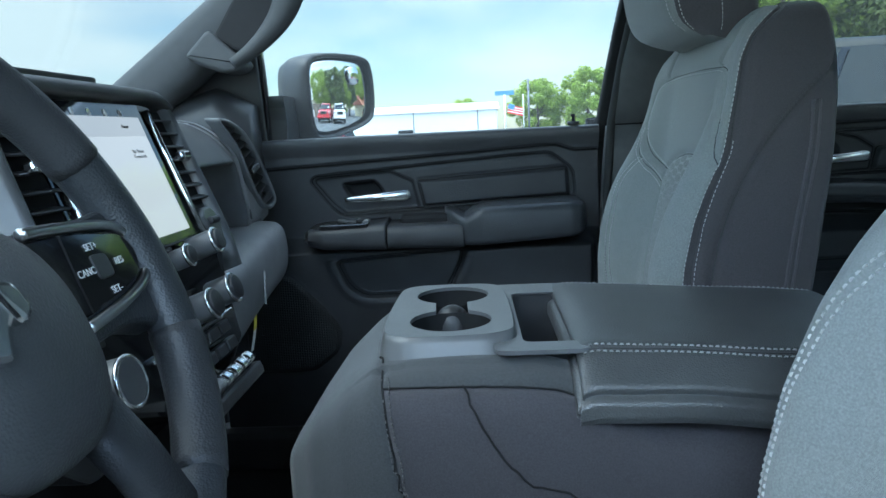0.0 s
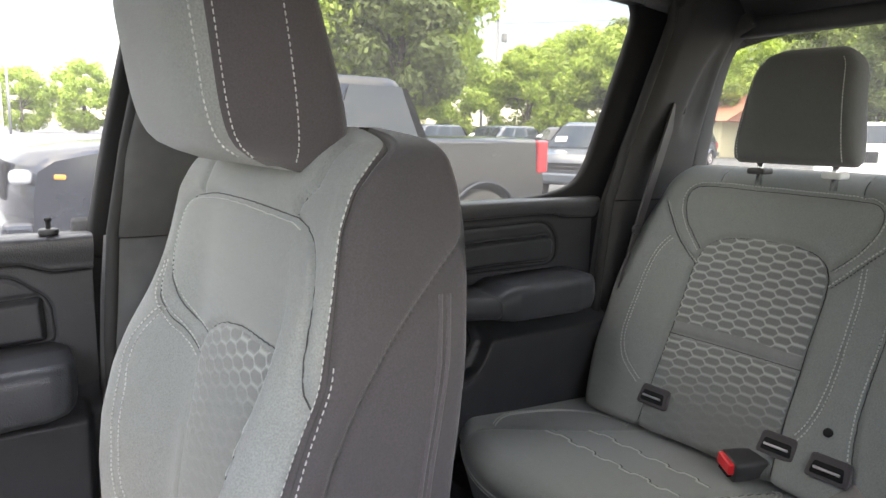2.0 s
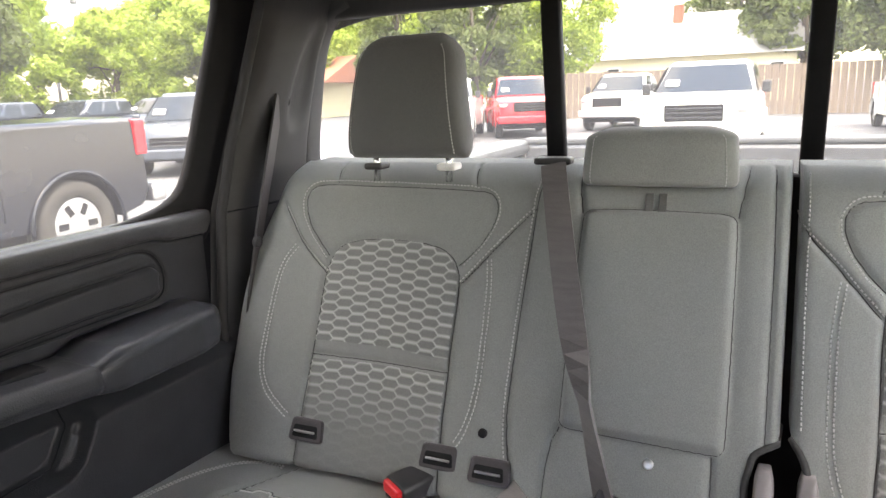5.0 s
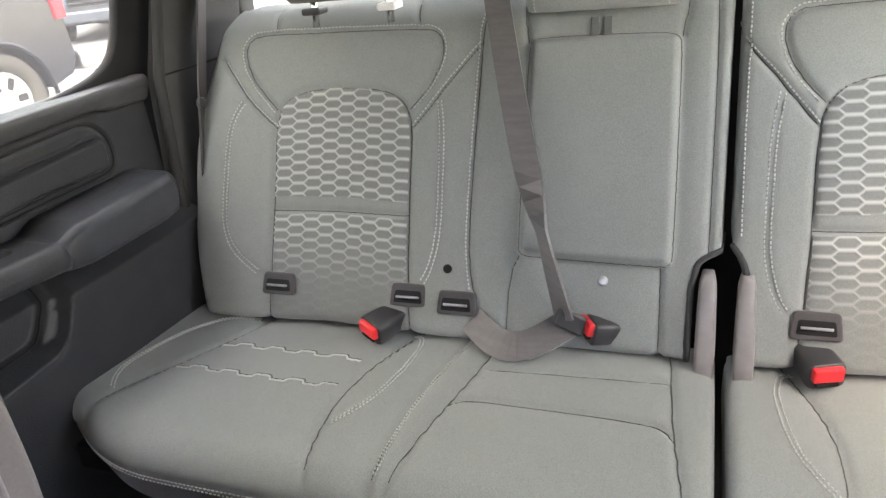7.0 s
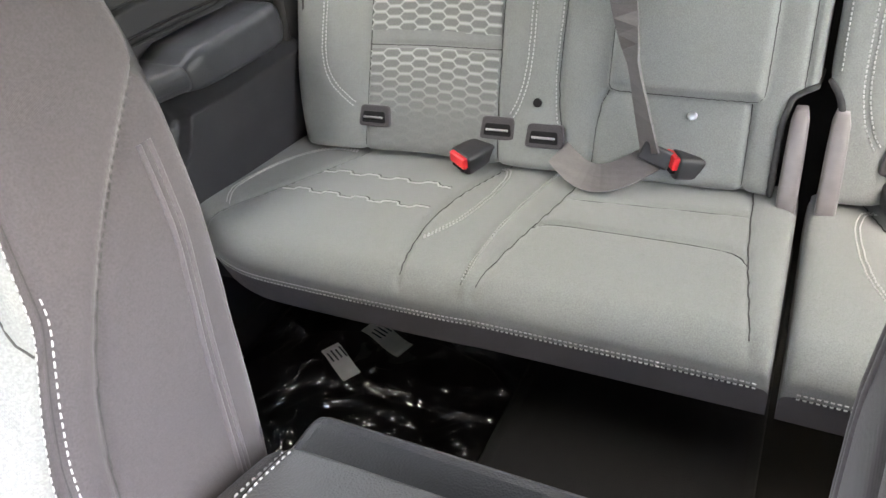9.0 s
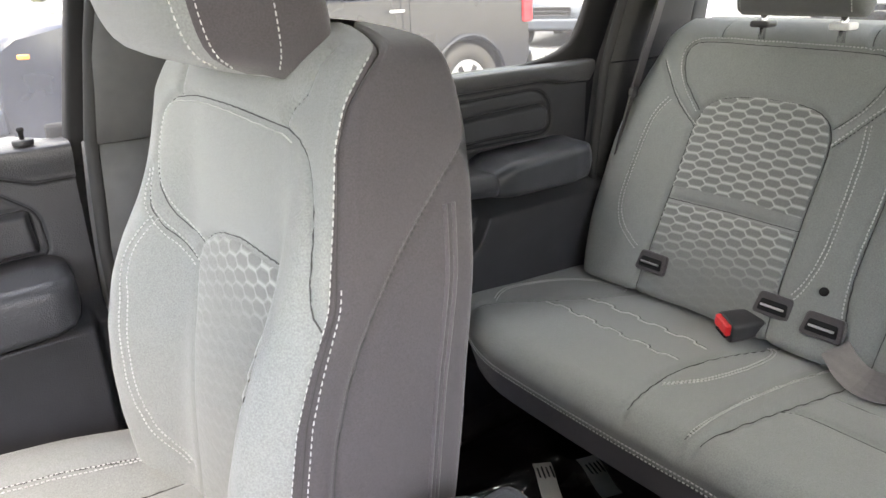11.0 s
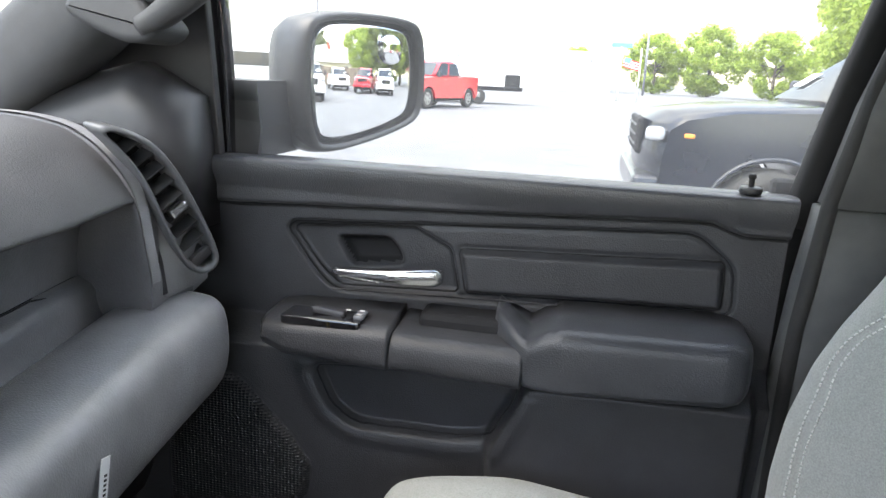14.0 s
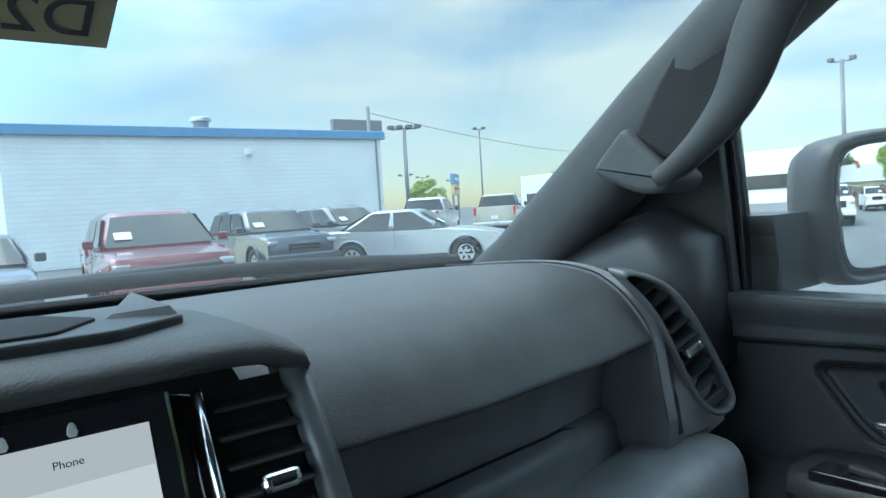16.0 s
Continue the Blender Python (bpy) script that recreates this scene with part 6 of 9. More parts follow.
cl = lambda pts, n=2: chaikin(pts, n, closed=False)
q_out = cl([(1.30, 0.562), (1.19, 0.605), (1.084, 0.655), (1.00, 0.695), (0.95, 0.70)])
q_out2 = cl([(1.267, 0.590), (1.261, 0.655), (1.198, 0.705), (1.10, 0.730), (1.048, 0.728), (1.003, 0.700)])
q_in = cl([(1.30, 0.268), (1.279, 0.277), (1.164, 0.321), (1.071, 0.330), (0.995, 0.323), (0.905, 0.300)])
q_in2 = cl([(1.263, 0.287), (1.252, 0.267), (1.191, 0.261), (1.094, 0.273), (1.036, 0.296), (1.006, 0.317)])
q_mid = cl([(1.31, 0.178), (1.148, 0.208), (1.018, 0.217), (0.905, 0.207)])
q_mid2 = cl([(1.31, 0.131), (1.277, 0.136), (1.187, 0.146), (1.082, 0.165), (0.986, 0.180), (0.905, 0.186)])
q_r = cl([(1.31, -0.123), (1.147, -0.134), (1.071, -0.141), (0.905, -0.163)])
q_a = cl([(1.185, 0.132), (1.192, 0.04), (1.201, -0.124)])
q_b = cl([(1.082, 0.165), (1.097, 0.152), (1.103, 0.123), (1.103, 0.023), (1.101, -0.108), (1.09, -0.130), (1.071, -0.141)])


def emboss(y0, y1, x, k=1):
    """A row of half hexagons pressed into the cushion, as a stepped line."""
    pts, up_ = [], 0
    y = y1
    while y > y0:
        o = 0.006 if up_ else -0.003
        pts += [(x + o, k * y), (x + o, k * (y - 0.024))]
        y -= 0.030
        up_ = 1 - up_
    return np.array(pts)


bars = [emboss(0.335, 0.605, 1.172), emboss(0.350, 0.640, 1.091)]
G_, N_, C_ = rear_cushion(bench60, -0.190, 0.765, [q_out, q_in, q_mid, q_mid2, q_r, q_a, q_b],
                          [q_out2, offset_line(q_out2, 0.006), q_in2, offset_line(q_in2, 0.006), q_mid, offset_line(q_mid, 0.006)], [])[1:]
seams(lines_on(G_, N_, C_, bars, 0.004), bench60, 0.0018, -0.0002, THREAD, "embossed_line")
# dark cords beside the embossed lines stand in for their shade
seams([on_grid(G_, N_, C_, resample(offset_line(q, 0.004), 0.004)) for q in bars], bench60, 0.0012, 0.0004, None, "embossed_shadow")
mir = lambda ln: ln * np.array([1, -1])
rear_cushion(bench40, -0.765, -0.201, [mir(q_out), mir(q_in)],
             [mir(q_out2), offset_line(mir(q_out2), 0.006), mir(q_in2), offset_line(mir(q_in2), 0.006)], [])


# ---- belts and buckles ----
def strap(name, pts, widths, normals, mat, parent=None, thick=0.0018):
    bm = bmesh.new()
    rows = []
    pts = [Vector(p) for p in pts]
    for i, p in enumerate(pts):
        t = (pts[min(i + 1, len(pts) - 1)] - pts[max(i - 1, 0)]).normalized()
        n = Vector(normals[i]).normalized()
        s = t.cross(n).normalized()
        n = s.cross(t).normalized()
        wd = widths[i] / 2
        rows.append([bm.verts.new(p + s * a + n * b) for a, b in ((-wd, -thick), (wd, -thick), (wd, thick), (-wd, thick))])
    for a, b in zip(rows, rows[1:]):
        for j in range(4):
            bm.faces.new((a[j], a[(j + 1) % 4], b[(j + 1) % 4], b[j]))
    bm.faces.new(rows[0])
    bm.faces.new(rows[-1])
    return part(name, bm, mat, parent, smooth=False)


def buckle(label, at, yaw, pitch, roll=0):
    b = thing("belt_buckle", label, "seat belt buckle", at, "rear belt buckles")
    m = Matrix.Translation(at) @ Euler((radians(roll), radians(pitch), radians(yaw))).to_matrix().to_4x4()
    lp = [[m @ Vector((x, p, q)) for p, q in oval(a, c, 20, 4.5)] for x, a, c in ((0.0, 0.025, 0.019), (0.003, 0.0262, 0.020), (0.03, 0.026, 0.0195), (0.07, 0.021, 0.016), (0.105, 0.016, 0.012), (0.112, 0.012, 0.008))]
    part("housing", loft(lp), PLASTIC, b, "black buckle housing", smooth=True)
    part("release_button", rbox((0.012, 0.040, 0.021), 0.003, 2, m @ Matrix.Translation((-0.003, 0, 0.006))), RED, b, "red release button")
    part("slot", rbox((0.010, 0.030, 0.006), 0.001, 1, m @ Matrix.Translation((-0.0025, 0, -0.009))), DARK, b)
    return b


buckle("black belt buckle with a red button on the rear cushion", (1.222, 0.345, 1.005), -28, -4, 10)
buckle("black belt buckle with a red button on the narrow rear cushion", (1.225, -0.325, 1.003), 18, -3)
bk = buckle("black centre belt buckle holding the latched tongue", (1.262, -0.005, 1.022), -58, 14)
centre_belt = thing("centre_seat_belt", "grey-brown three-point belt hanging twisted over the rear backrest", "seat belt", (1.40, 0.1, 1.2))
top_p, end_p = np.array([1.497, 0.165, 1.488]), np.array([1.263, 0.028, 1.040])
pts, wid, nor = [], [], []
for t in np.linspace(0, 1, 22):
    p = top_p * (1 - t) + end_p * t
    p = p + np.array([-0.030 * math.sin(math.pi * t) - 0.012, 0, 0])
    tw = math.radians(0 if t < 0.50 else (t - 0.50) / 0.22 * 74 if t < 0.72 else 74 - (t - 0.72) / 0.28 * 22)
    n = np.array([-math.cos(tw) * 0.88, math.sin(tw) * 0.8, 0.48])
    pts.append(p), wid.append(0.041), nor.append(n)
strap("shoulder_webbing", pts, wid, nor, WEB, centre_belt)
pts, wid, nor = [], [], []
for t in np.linspace(0, 1, 14):
    pts.append((1.262 - 0.045 * math.sin(math.pi * t), 0.025 + 0.155 * t, 1.028 - 0.022 * math.sin(math.pi * t * 0.9)))
    wid.append(0.046)
    nor.append((-0.75, 0, 0.66 + 0.2 * math.sin(5 * t)))
strap("lap_webbing", pts, wid, nor, WEB, centre_belt)
part("tongue", rbox((0.014, 0.05, 0.030), 0.004, 2, Matrix.Translation((1.255, 0.020, 1.036)) @ Euler((0.5, 0.3, 0.3)).to_matrix().to_4x4()), PLASTIC, centre_belt, "black belt tongue")
part("belt_guide", rbox((0.03, 0.062, 0.012), 0.004, 2, Matrix.Translation((1.500, 0.168, 1.492))), PLASTIC, centre_belt)
side_belt = thing("side_seat_belt", "dark grey-brown shoulder belt hanging at the rear pillar", "seat belt", (1.45, 0.71, 1.4))
bp = [(1.516, 0.722, 1.610), (1.470, 0.722, 1.49), (1.425, 0.724, 1.37), (1.39, 0.728, 1.25), (1.36, 0.74, 1.10), (1.34, 0.75, 0.98)]
strap("webbing", bp, [0.046] * len(bp), [(0.45, -0.88, 0.2)] * len(bp), WEB_DARK, side_belt)
part("belt_slot", rbox((0.07, 0.012, 0.022), 0.005, 2, Matrix.Translation((1.520, 0.728, 1.612)) @ Euler((0, 0.3, 0)).to_matrix().to_4x4()), DARK, side_belt, "black slot")
part("belt_stop", disc(0.011, 0.010, frame_of((1.404, 0.716, 1.345), (1, 0, 0), (0, 0, 1)), 16, 0.003), PLASTIC, side_belt, smooth=True)
# grey brackets in the split of the bench
HINGE = material("grey-brown plastic", (0.22, 0.20, 0.20), 0.32)
for y, k in ((-0.172, 1), (-0.224, -1)):
    br = thing("seat_hinge_cover", "grey-brown plastic hinge cover in the bench split", "hinge cover", (1.28, y, 1.0), "bench hinge covers")
    lp = [[(1.262 + 0.42 * (z - 0.985) - 0.012 + p * s, y + q * s, z) for p, q in oval(0.020, 0.0135, 16, 5)] for z, s in ((0.955, 1.0), (1.0, 1.05), (1.05, 1.0), (1.092, 0.9), (1.108, 0.62))]
    part("cover", loft(lp), HINGE, br, smooth=True)


# ---- dashboard ----
dash = thing("dashboard", "black soft-touch dashboard with passenger shelf and side vent", "dashboard", (-0.5, 0, 1.1), "", "structure")


def dash_loft(pname, profile, ys, mat, lbl, warp, n=1):
    lp = []
    for y in ys:
        lp.append([warp(np.array(p), y) for p in chaikin(profile, n, closed=False)])
    return part(pname, loft(lp, cap=False, closed=False), mat, dash, lbl, smooth=True)


def bend(p, y):
    """The passenger dash comes nearer the seat in the middle and falls away to the door."""
    t = np.clip((y - 0.13) / 0.55, 0, 1)
    dx = np.interp(t, [0, 0.1, 0.34, 0.66, 0.94, 1], [0.048, 0.052, 0.058, 0.038, 0.0, -0.012]) * np.clip((p[0] + 0.70) / 0.28, 0, 1)
    dz = -0.008 * np.clip((t - 0.86) / 0.14, 0, 1) ** 2 + 0.003 * math.sin(math.pi * t)
    return (p[0] + dx, y, p[1] + dz)


YS = np.concatenate([np.linspace(0.130, 0.60, 24), np.linspace(0.606, 0.634, 6)])
dash_loft("top_pad", [(-0.86, 1.428), (-0.70, 1.440), (-0.56, 1.446), (-0.48, 1.438), (-0.440, 1.418), (-0.412, 1.392), (-0.395, 1.369), (-0.389, 1.360), (-0.388, 1.356), (-0.392, 1.353), (-0.440, 1.350)], YS, TRIM_SOFT, "soft black dash top", bend, 2)
# solid end of the dash that carries the side vent
lp = []
for y in np.linspace(0.6345, 0.720, 12):
    e = (y - 0.6345) / 0.0855
    prof = chaikin([(-0.70, 1.440), (-0.56, 1.448), (-0.477, 1.440), (-0.437, 1.420), (-0.409, 1.394), (-0.391, 1.370), (-0.384, 1.345), (-0.378, 1.300), (-0.370, 1.252), (-0.374, 1.226)], 2, closed=False)
    lp.append([bend(np.array((a + (0.016 * e if b < 1.40 else 0.0), b - 0.012 * e * (b > 1.36))), y) for a, b in [*prof, (-0.400, 1.212), (-0.50, 1.212), (-0.70, 1.30)]])
part("end_block", loft(lp), FASCIA, dash, "grained black dash end, brightened in colour", smooth="angle")
part("end_band", loft([[(x + 0.0025, y + d, z + 0.0025) for x, y, z in lp[0][:34]] for d in (-0.001, 0.016)], cap=False, closed=False), DASH_LOW, dash, "grained black edge band, brightened in colour", smooth=True)
# raised mark near the vent, unreadable
for k, w in enumerate((0.003, 0.0014, 0.003, 0.003, 0.003)):
    part("raised_mark", rbox((0.0012, w, 0.0035), 0.0003, 1, Matrix.Translation((bend(np.array((-0.4135, 1.3895)), 0.590 + 0.0042 * k)[0], 0.590 + 0.0042 * k, 1.3905)) @ Euler((0, -0.7, 0)).to_matrix().to_4x4()), PILLAR, dash)
YS = np.concatenate([np.linspace(0.130, 0.60, 24), np.linspace(0.61, 0.66, 6)])
dash_loft("recess", [(-0.430, 1.352), (-0.452, 1.345), (-0.466, 1.30), (-0.468, 1.262)], YS, FASCIA, "recessed black fascia, brightened in colour", bend)
dash_loft("inner_shelf", [(-0.466, 1.262), (-0.446, 1.252), (-0.444, 1.228), (-0.435, 1.210)], YS, FASCIA, "black shelf, brightened in colour", bend)


def bar_bend(p, y):
    t = np.clip((y - 0.15) / 0.58, 0, 1)
    back = np.clip((-0.37 - p[0]) / 0.07, 0, 1) * (p[1] > 1.19)
    return (p[0] + 0.075 * (1 - t) ** 1.2 + 0.020 * back * (1 - t), y, p[1] - 0.012 * (1 - t) + 0.006 * t * (p[1] > 1.19))


YB = np.concatenate([np.linspace(0.12, 0.69, 22), np.linspace(0.704, 0.7225, 8)])
lp = []
for y in YB:
    e = np.clip((y - 0.706) / 0.0165, 0, 1)
    s = math.sqrt(max(0.0, 1 - e ** 2))
    cx, cz = -0.385, 1.165
    prof = [(-0.445, 1.212), (-0.43, 1.224), (-0.40, 1.226), (-0.345, 1.224), (-0.328, 1.217), (-0.318, 1.200), (-0.314, 1.165), (-0.320, 1.125), (-0.340, 1.095), (-0.39, 1.07), (-0.46, 1.05)]
    lp.append([bar_bend(np.array((cx + (a - cx) * (0.80 + 0.20 * s), cz + (b - cz) * (0.84 + 0.16 * s))), y) for a, b in chaikin(prof, 1, closed=False)])
lp.append([(-0.385, 0.7225, 1.165)] * len(lp[-1]))
part("lower_pad", loft(lp, cap=False, closed=False), DASH_LOW, dash, "padded black lower dash roll, brightened in colour", smooth=True)
dash_loft("glove_box", [(-0.455, 1.06), (-0.44, 1.03), (-0.455, 0.93), (-0.50, 0.88), (-0.62, 0.86)], np.linspace(0.17, 0.74, 12), PLASTIC, "black glove box", lambda p, y: (p[0], y, p[1]))
# joints of the fascia and the shelf, falling towards the door
seam_y = np.linspace(0.14, 0.655, 30)
part("fascia_joint", tube([bend(np.array((-0.464 + 0.0205 * k, 1.262 - 0.021 * k)), y) for y, k in ((y, float(np.clip((y - 0.53) / 0.12, 0, 1))) for y in seam_y)], 0.0011, 6), DARK, dash)
# dash end cap beside the vent
lp = []
for t in np.linspace(0, 1, 14):
    y = 0.668 + 0.075 * t
    lp.append([(a - 0.02 * t * 0 + 0.0, y, b) for a, b in [(-0.80, 1.435 - 0.02 * t), (-0.60, 1.444 - 0.03 * t), (-0.47, 1.436 - 0.05 * t), (-0.420 - 0.0 * t, 1.40 - 0.06 * t), (-0.392 + 0.025 * t, 1.34 - 0.03 * t), (-0.375 + 0.02 * t, 1.28), (-0.37 + 0.01 * t, 1.24), (-0.40, 1.20), (-0.50, 1.15)]])
part("end_cap", loft(lp, cap=False, closed=False), DASH_LOW, dash, "grained end cap", smooth=True)
part("end_cap_face", loft([[(a, 0.66, b) for a, b in [(-0.80, 1.435), (-0.60, 1.444), (-0.47, 1.436), (-0.42, 1.40), (-0.392, 1.34), (-0.375, 1.28), (-0.37, 1.24), (-0.46, 1.22)]],
                                      [(a, 0.668, b) for a, b in [(-0.80, 1.435), (-0.60, 1.444), (-0.47, 1.436), (-0.42, 1.40), (-0.392, 1.34), (-0.375, 1.28), (-0.37, 1.24), (-0.46, 1.22)]]]), TRIM, dash)

# passenger side vent: leaning frame, slats and thumb tab
vent = thing("side_vent", "tall black dash vent with slats and a silver tab", "air vent", (-0.38, 0.68, 1.26), "dash vents")
VM = frame_of((-0.372, 0.668, 1.345), (0.22, 0.52, -0.83), (0.35, 0.60, 0.45))
# local: a along the vent (downwards), b across, depth towards the cabin is +z or -z of VM
vsgn = 1.0 if (VM.to_3x3() @ Vector((0, 0, 1))).x > 0 else -1.0
out_l = chaikin([(-0.127, -0.012), (-0.108, 0.013), (-0.070, 0.035), (-0.024, 0.039), (0.026, 0.035), (0.092, 0.026), (0.111, 0.014), (0.107, -0.008), (0.091, -0.018), (0.056, -0.020), (0.004, -0.010), (-0.050, 0.000), (-0.092, -0.003)], 2)
inn_l = (out_l - out_l.mean(0)) * np.array([0.915, 0.76]) + out_l.mean(0)
V3 = lambda a, b, c: VM @ Vector((a, b, c * vsgn))
part("surround", loft([[V3(a, b, h) for a, b in lpx] for lpx, h in ((out_l, -0.03), (out_l, 0.004), ((out_l * 0.4 + inn_l * 0.6), 0.010), (inn_l, 0.004), (inn_l, -0.03))], cap=False), TRAY, vent, "charcoal surround", smooth=True)
part("vent_throat", slab(inn_l, -0.03, -0.028, V3, 0.001), DARK, vent)
for k in range(9):
    a = -0.082 + 0.0205 * k
    wd = 0.0165 if 0 < k < 8 else 0.012
    slat_b = float(np.interp(a, [-0.09, -0.03, 0.02, 0.09], [0.012, 0.020, 0.013, 0.002]))
    part("slat", rbox((0.0022, 2 * wd, 0.017), 0.0008, 1, VM @ Matrix.Translation((a, slat_b, -0.009 * vsgn)) @ Euler((0, 0.5 * vsgn, 0)).to_matrix().to_4x4()), PLASTIC, vent)
part("slat_tab", rbox((0.012, 0.024, 0.014), 0.003, 2, VM @ Matrix.Translation((0.012, 0.012, 0.003 * vsgn))), CHROME, vent, "silver tab")
part("thumb_wheel", rbox((0.014, 0.030, 0.010), 0.003, 2, VM @ Matrix.Translation((0.084, 0.003, 0.000))), PLASTIC, vent)

# centre stack
stack = thing("centre_stack", "black centre stack with portrait touchscreen, vents and knobs", "centre stack", (-0.4, -0.046, 1.05), "", "structure")
SY = -0.046
SM = frame_of((-0.240, SY, 1.305), (0, 1, 0), (-0.36, 0, 1.0))
sg = 1.0 if (SM.to_3x3() @ Vector((0, 0, 1))).x > 0 else -1.0
S3 = lambda a, b, c: SM @ Vector((a, b, c * sg))
part("fascia", slab(chaikin([(-0.172, 0.145), (0.168, 0.145), (0.176, 0.05), (0.182, -0.03), (0.140, -0.08), (0.105, -0.17), (-0.15, -0.17), (-0.18, -0.05)], 1), -0.10, -0.006, S3, 0.006), GLOSS, stack, "gloss black fascia")
# hood over the stack
lp = []
for y in np.linspace(-0.22, 0.130, 16):
    r = np.clip((y - 0.09) / 0.040, 0, 1)
    lp.append([(a, y, b - 0.012 * r * r) for a, b in [(-0.86, 1.43), (-0.66, 1.450), (-0.50, 1.464), (-0.40, 1.468), (-0.310, 1.464), (-0.284, 1.459), (-0.277, 1.451), (-0.282, 1.445), (-0.300, 1.442)]])
part("hood", loft(lp, cap=False, closed=False), TRIM_SOFT, stack, "black soft hood", smooth=True)
tray_z = lambda lo, hi: (lo, hi, lambda a, b, c: (a, b, c))
part("hood_tray", slab(rounded([(-0.455, -0.19), (-0.455, 0.082), (-0.350, 0.082), (-0.318, 0.030), (-0.322, -0.19)], 0.008), *tray_z(1.455, 1.4715), 0.002), PLASTIC, stack, "open tray on the hood")
part("tray_floor", slab(rounded([(-0.440, -0.18), (-0.440, 0.010), (-0.378, 0.036), (-0.332, 0.004), (-0.334, -0.18)], 0.006), *tray_z(1.468, 1.4735), 0.001), DARK, stack)
part("tray_wedge", loft([[(-0.452, 0.080, 1.470), (-0.352, 0.079, 1.470), (-0.376, 0.038, 1.470)], [(-0.448, 0.076, 1.481), (-0.358, 0.075, 1.477), (-0.378, 0.044, 1.474)]]), TRIM_SOFT, stack)
for k in (1, -1):
    part("side_fin", loft([[S3(k * (0.170 + dx + dx0), b, h) for dx, h in ((-0.008, -0.02), (-0.008, 0.004), (0.0, 0.008), (0.008, 0.004), (0.012, -0.06))] for b, dx0 in ((0.146, 0), (0.08, 0.006), (0.0, 0.012), (-0.04, 0.010), (-0.07, 0.0))], cap=True), TRAY, stack, "charcoal side fin", smooth=True)
    part("chrome_strip", loft([[S3(k * (0.107 + p + 0.03 * (0.14 - b)), b, 0.002 + q) for p, q in oval(0.0036, 0.006, 10)] for b in (0.136, 0.08, 0.03, -0.03)]), CHROME, stack, "chrome strip", smooth=True)
# screen
scr = part("touchscreen", slab(chaikin([(-0.092, 0.144), (0.092, 0.144), (0.094, 0.142), (0.095, -0.014), (0.093, -0.018), (-0.093, -0.018), (-0.095, -0.014), (-0.094, 0.142)], 1), -0.01, 0.004, S3, 0.003), SCREEN, stack, "glossy dark touchscreen")
glow = bpy.data.materials.new("screen glow")
glow.use_nodes = True
gp_ = glow.node_tree.nodes["Principled BSDF"]
gp_.inputs["Base Color"].default_value, gp_.inputs["Roughness"].default_value = (0.02, 0.02, 0.02, 1), 0.08
gp_.inputs["Emission Color"].default_value, gp_.inputs["Emission Strength"].default_value = (0.80, 0.80, 0.84, 1), 0.20
glow2 = glow.copy()
glow2.name = "screen bar glow"
glow2.node_tree.nodes["Principled BSDF"].inputs["Emission Color"].default_value = (0.62, 0.62, 0.66, 1)
part("page", slab([(-0.082, 0.105), (0.080, 0.105), (0.081, -0.006), (-0.083, -0.006)], 0.004, 0.0048, S3, 0.0003, 1), glow, scr, "lit white page")
part("page_bar", slab([(-0.082, 0.127), (0.080, 0.127), (0.080, 0.105), (-0.082, 0.105)], 0.004, 0.0050, S3, 0.0003, 1), glow2, scr, "lit grey title bar")


def lettering(name, text, size, m, mat, parent, align="CENTER"):
    cu = bpy.data.curves.new(name, "FONT")
    cu.body, cu.size, cu.align_x, cu.extrude = text, size, align, 0.0002
    tmp = bpy.data.objects.new(name, cu)
    scene.collection.objects.link(tmp)
    dg = bpy.context.evaluated_depsgraph_get()
    me = bpy.data.meshes.new_from_object(tmp.evaluated_get(dg))
    bpy.data.objects.remove(tmp)
    me.transform(m)
    me.materials.clear()
    me.materials.append(mat)
    ob = new(name, me)
    if parent is not None:
        adopt(ob, parent)
    return ob


lettering("page_title", "Phone", 0.0056, SM @ Matrix.Translation((0.040, 0.114, 0.0056 * sg)), INK, scr)
GREY_INK = material("grey screen ink", (0.45, 0.45, 0.47), 0.5)
lettering("page_text", "No Phone\nConnected", 0.0058, SM @ Matrix.Translation((0.044, 0.086, 0.0054 * sg)), GREY_INK, scr)
for k in range(4):
    part("status_icon", slab(chaikin([(-0.046 + 0.030 * k - 0.003, 0.128), (-0.046 + 0.030 * k + 0.003, 0.128), (-0.046 + 0.030 * k + 0.0015, 0.135), (-0.046 + 0.030 * k - 0.0015, 0.135)], 1), 0.004, 0.0052, S3, 0.0003, 1), PAPER, scr)
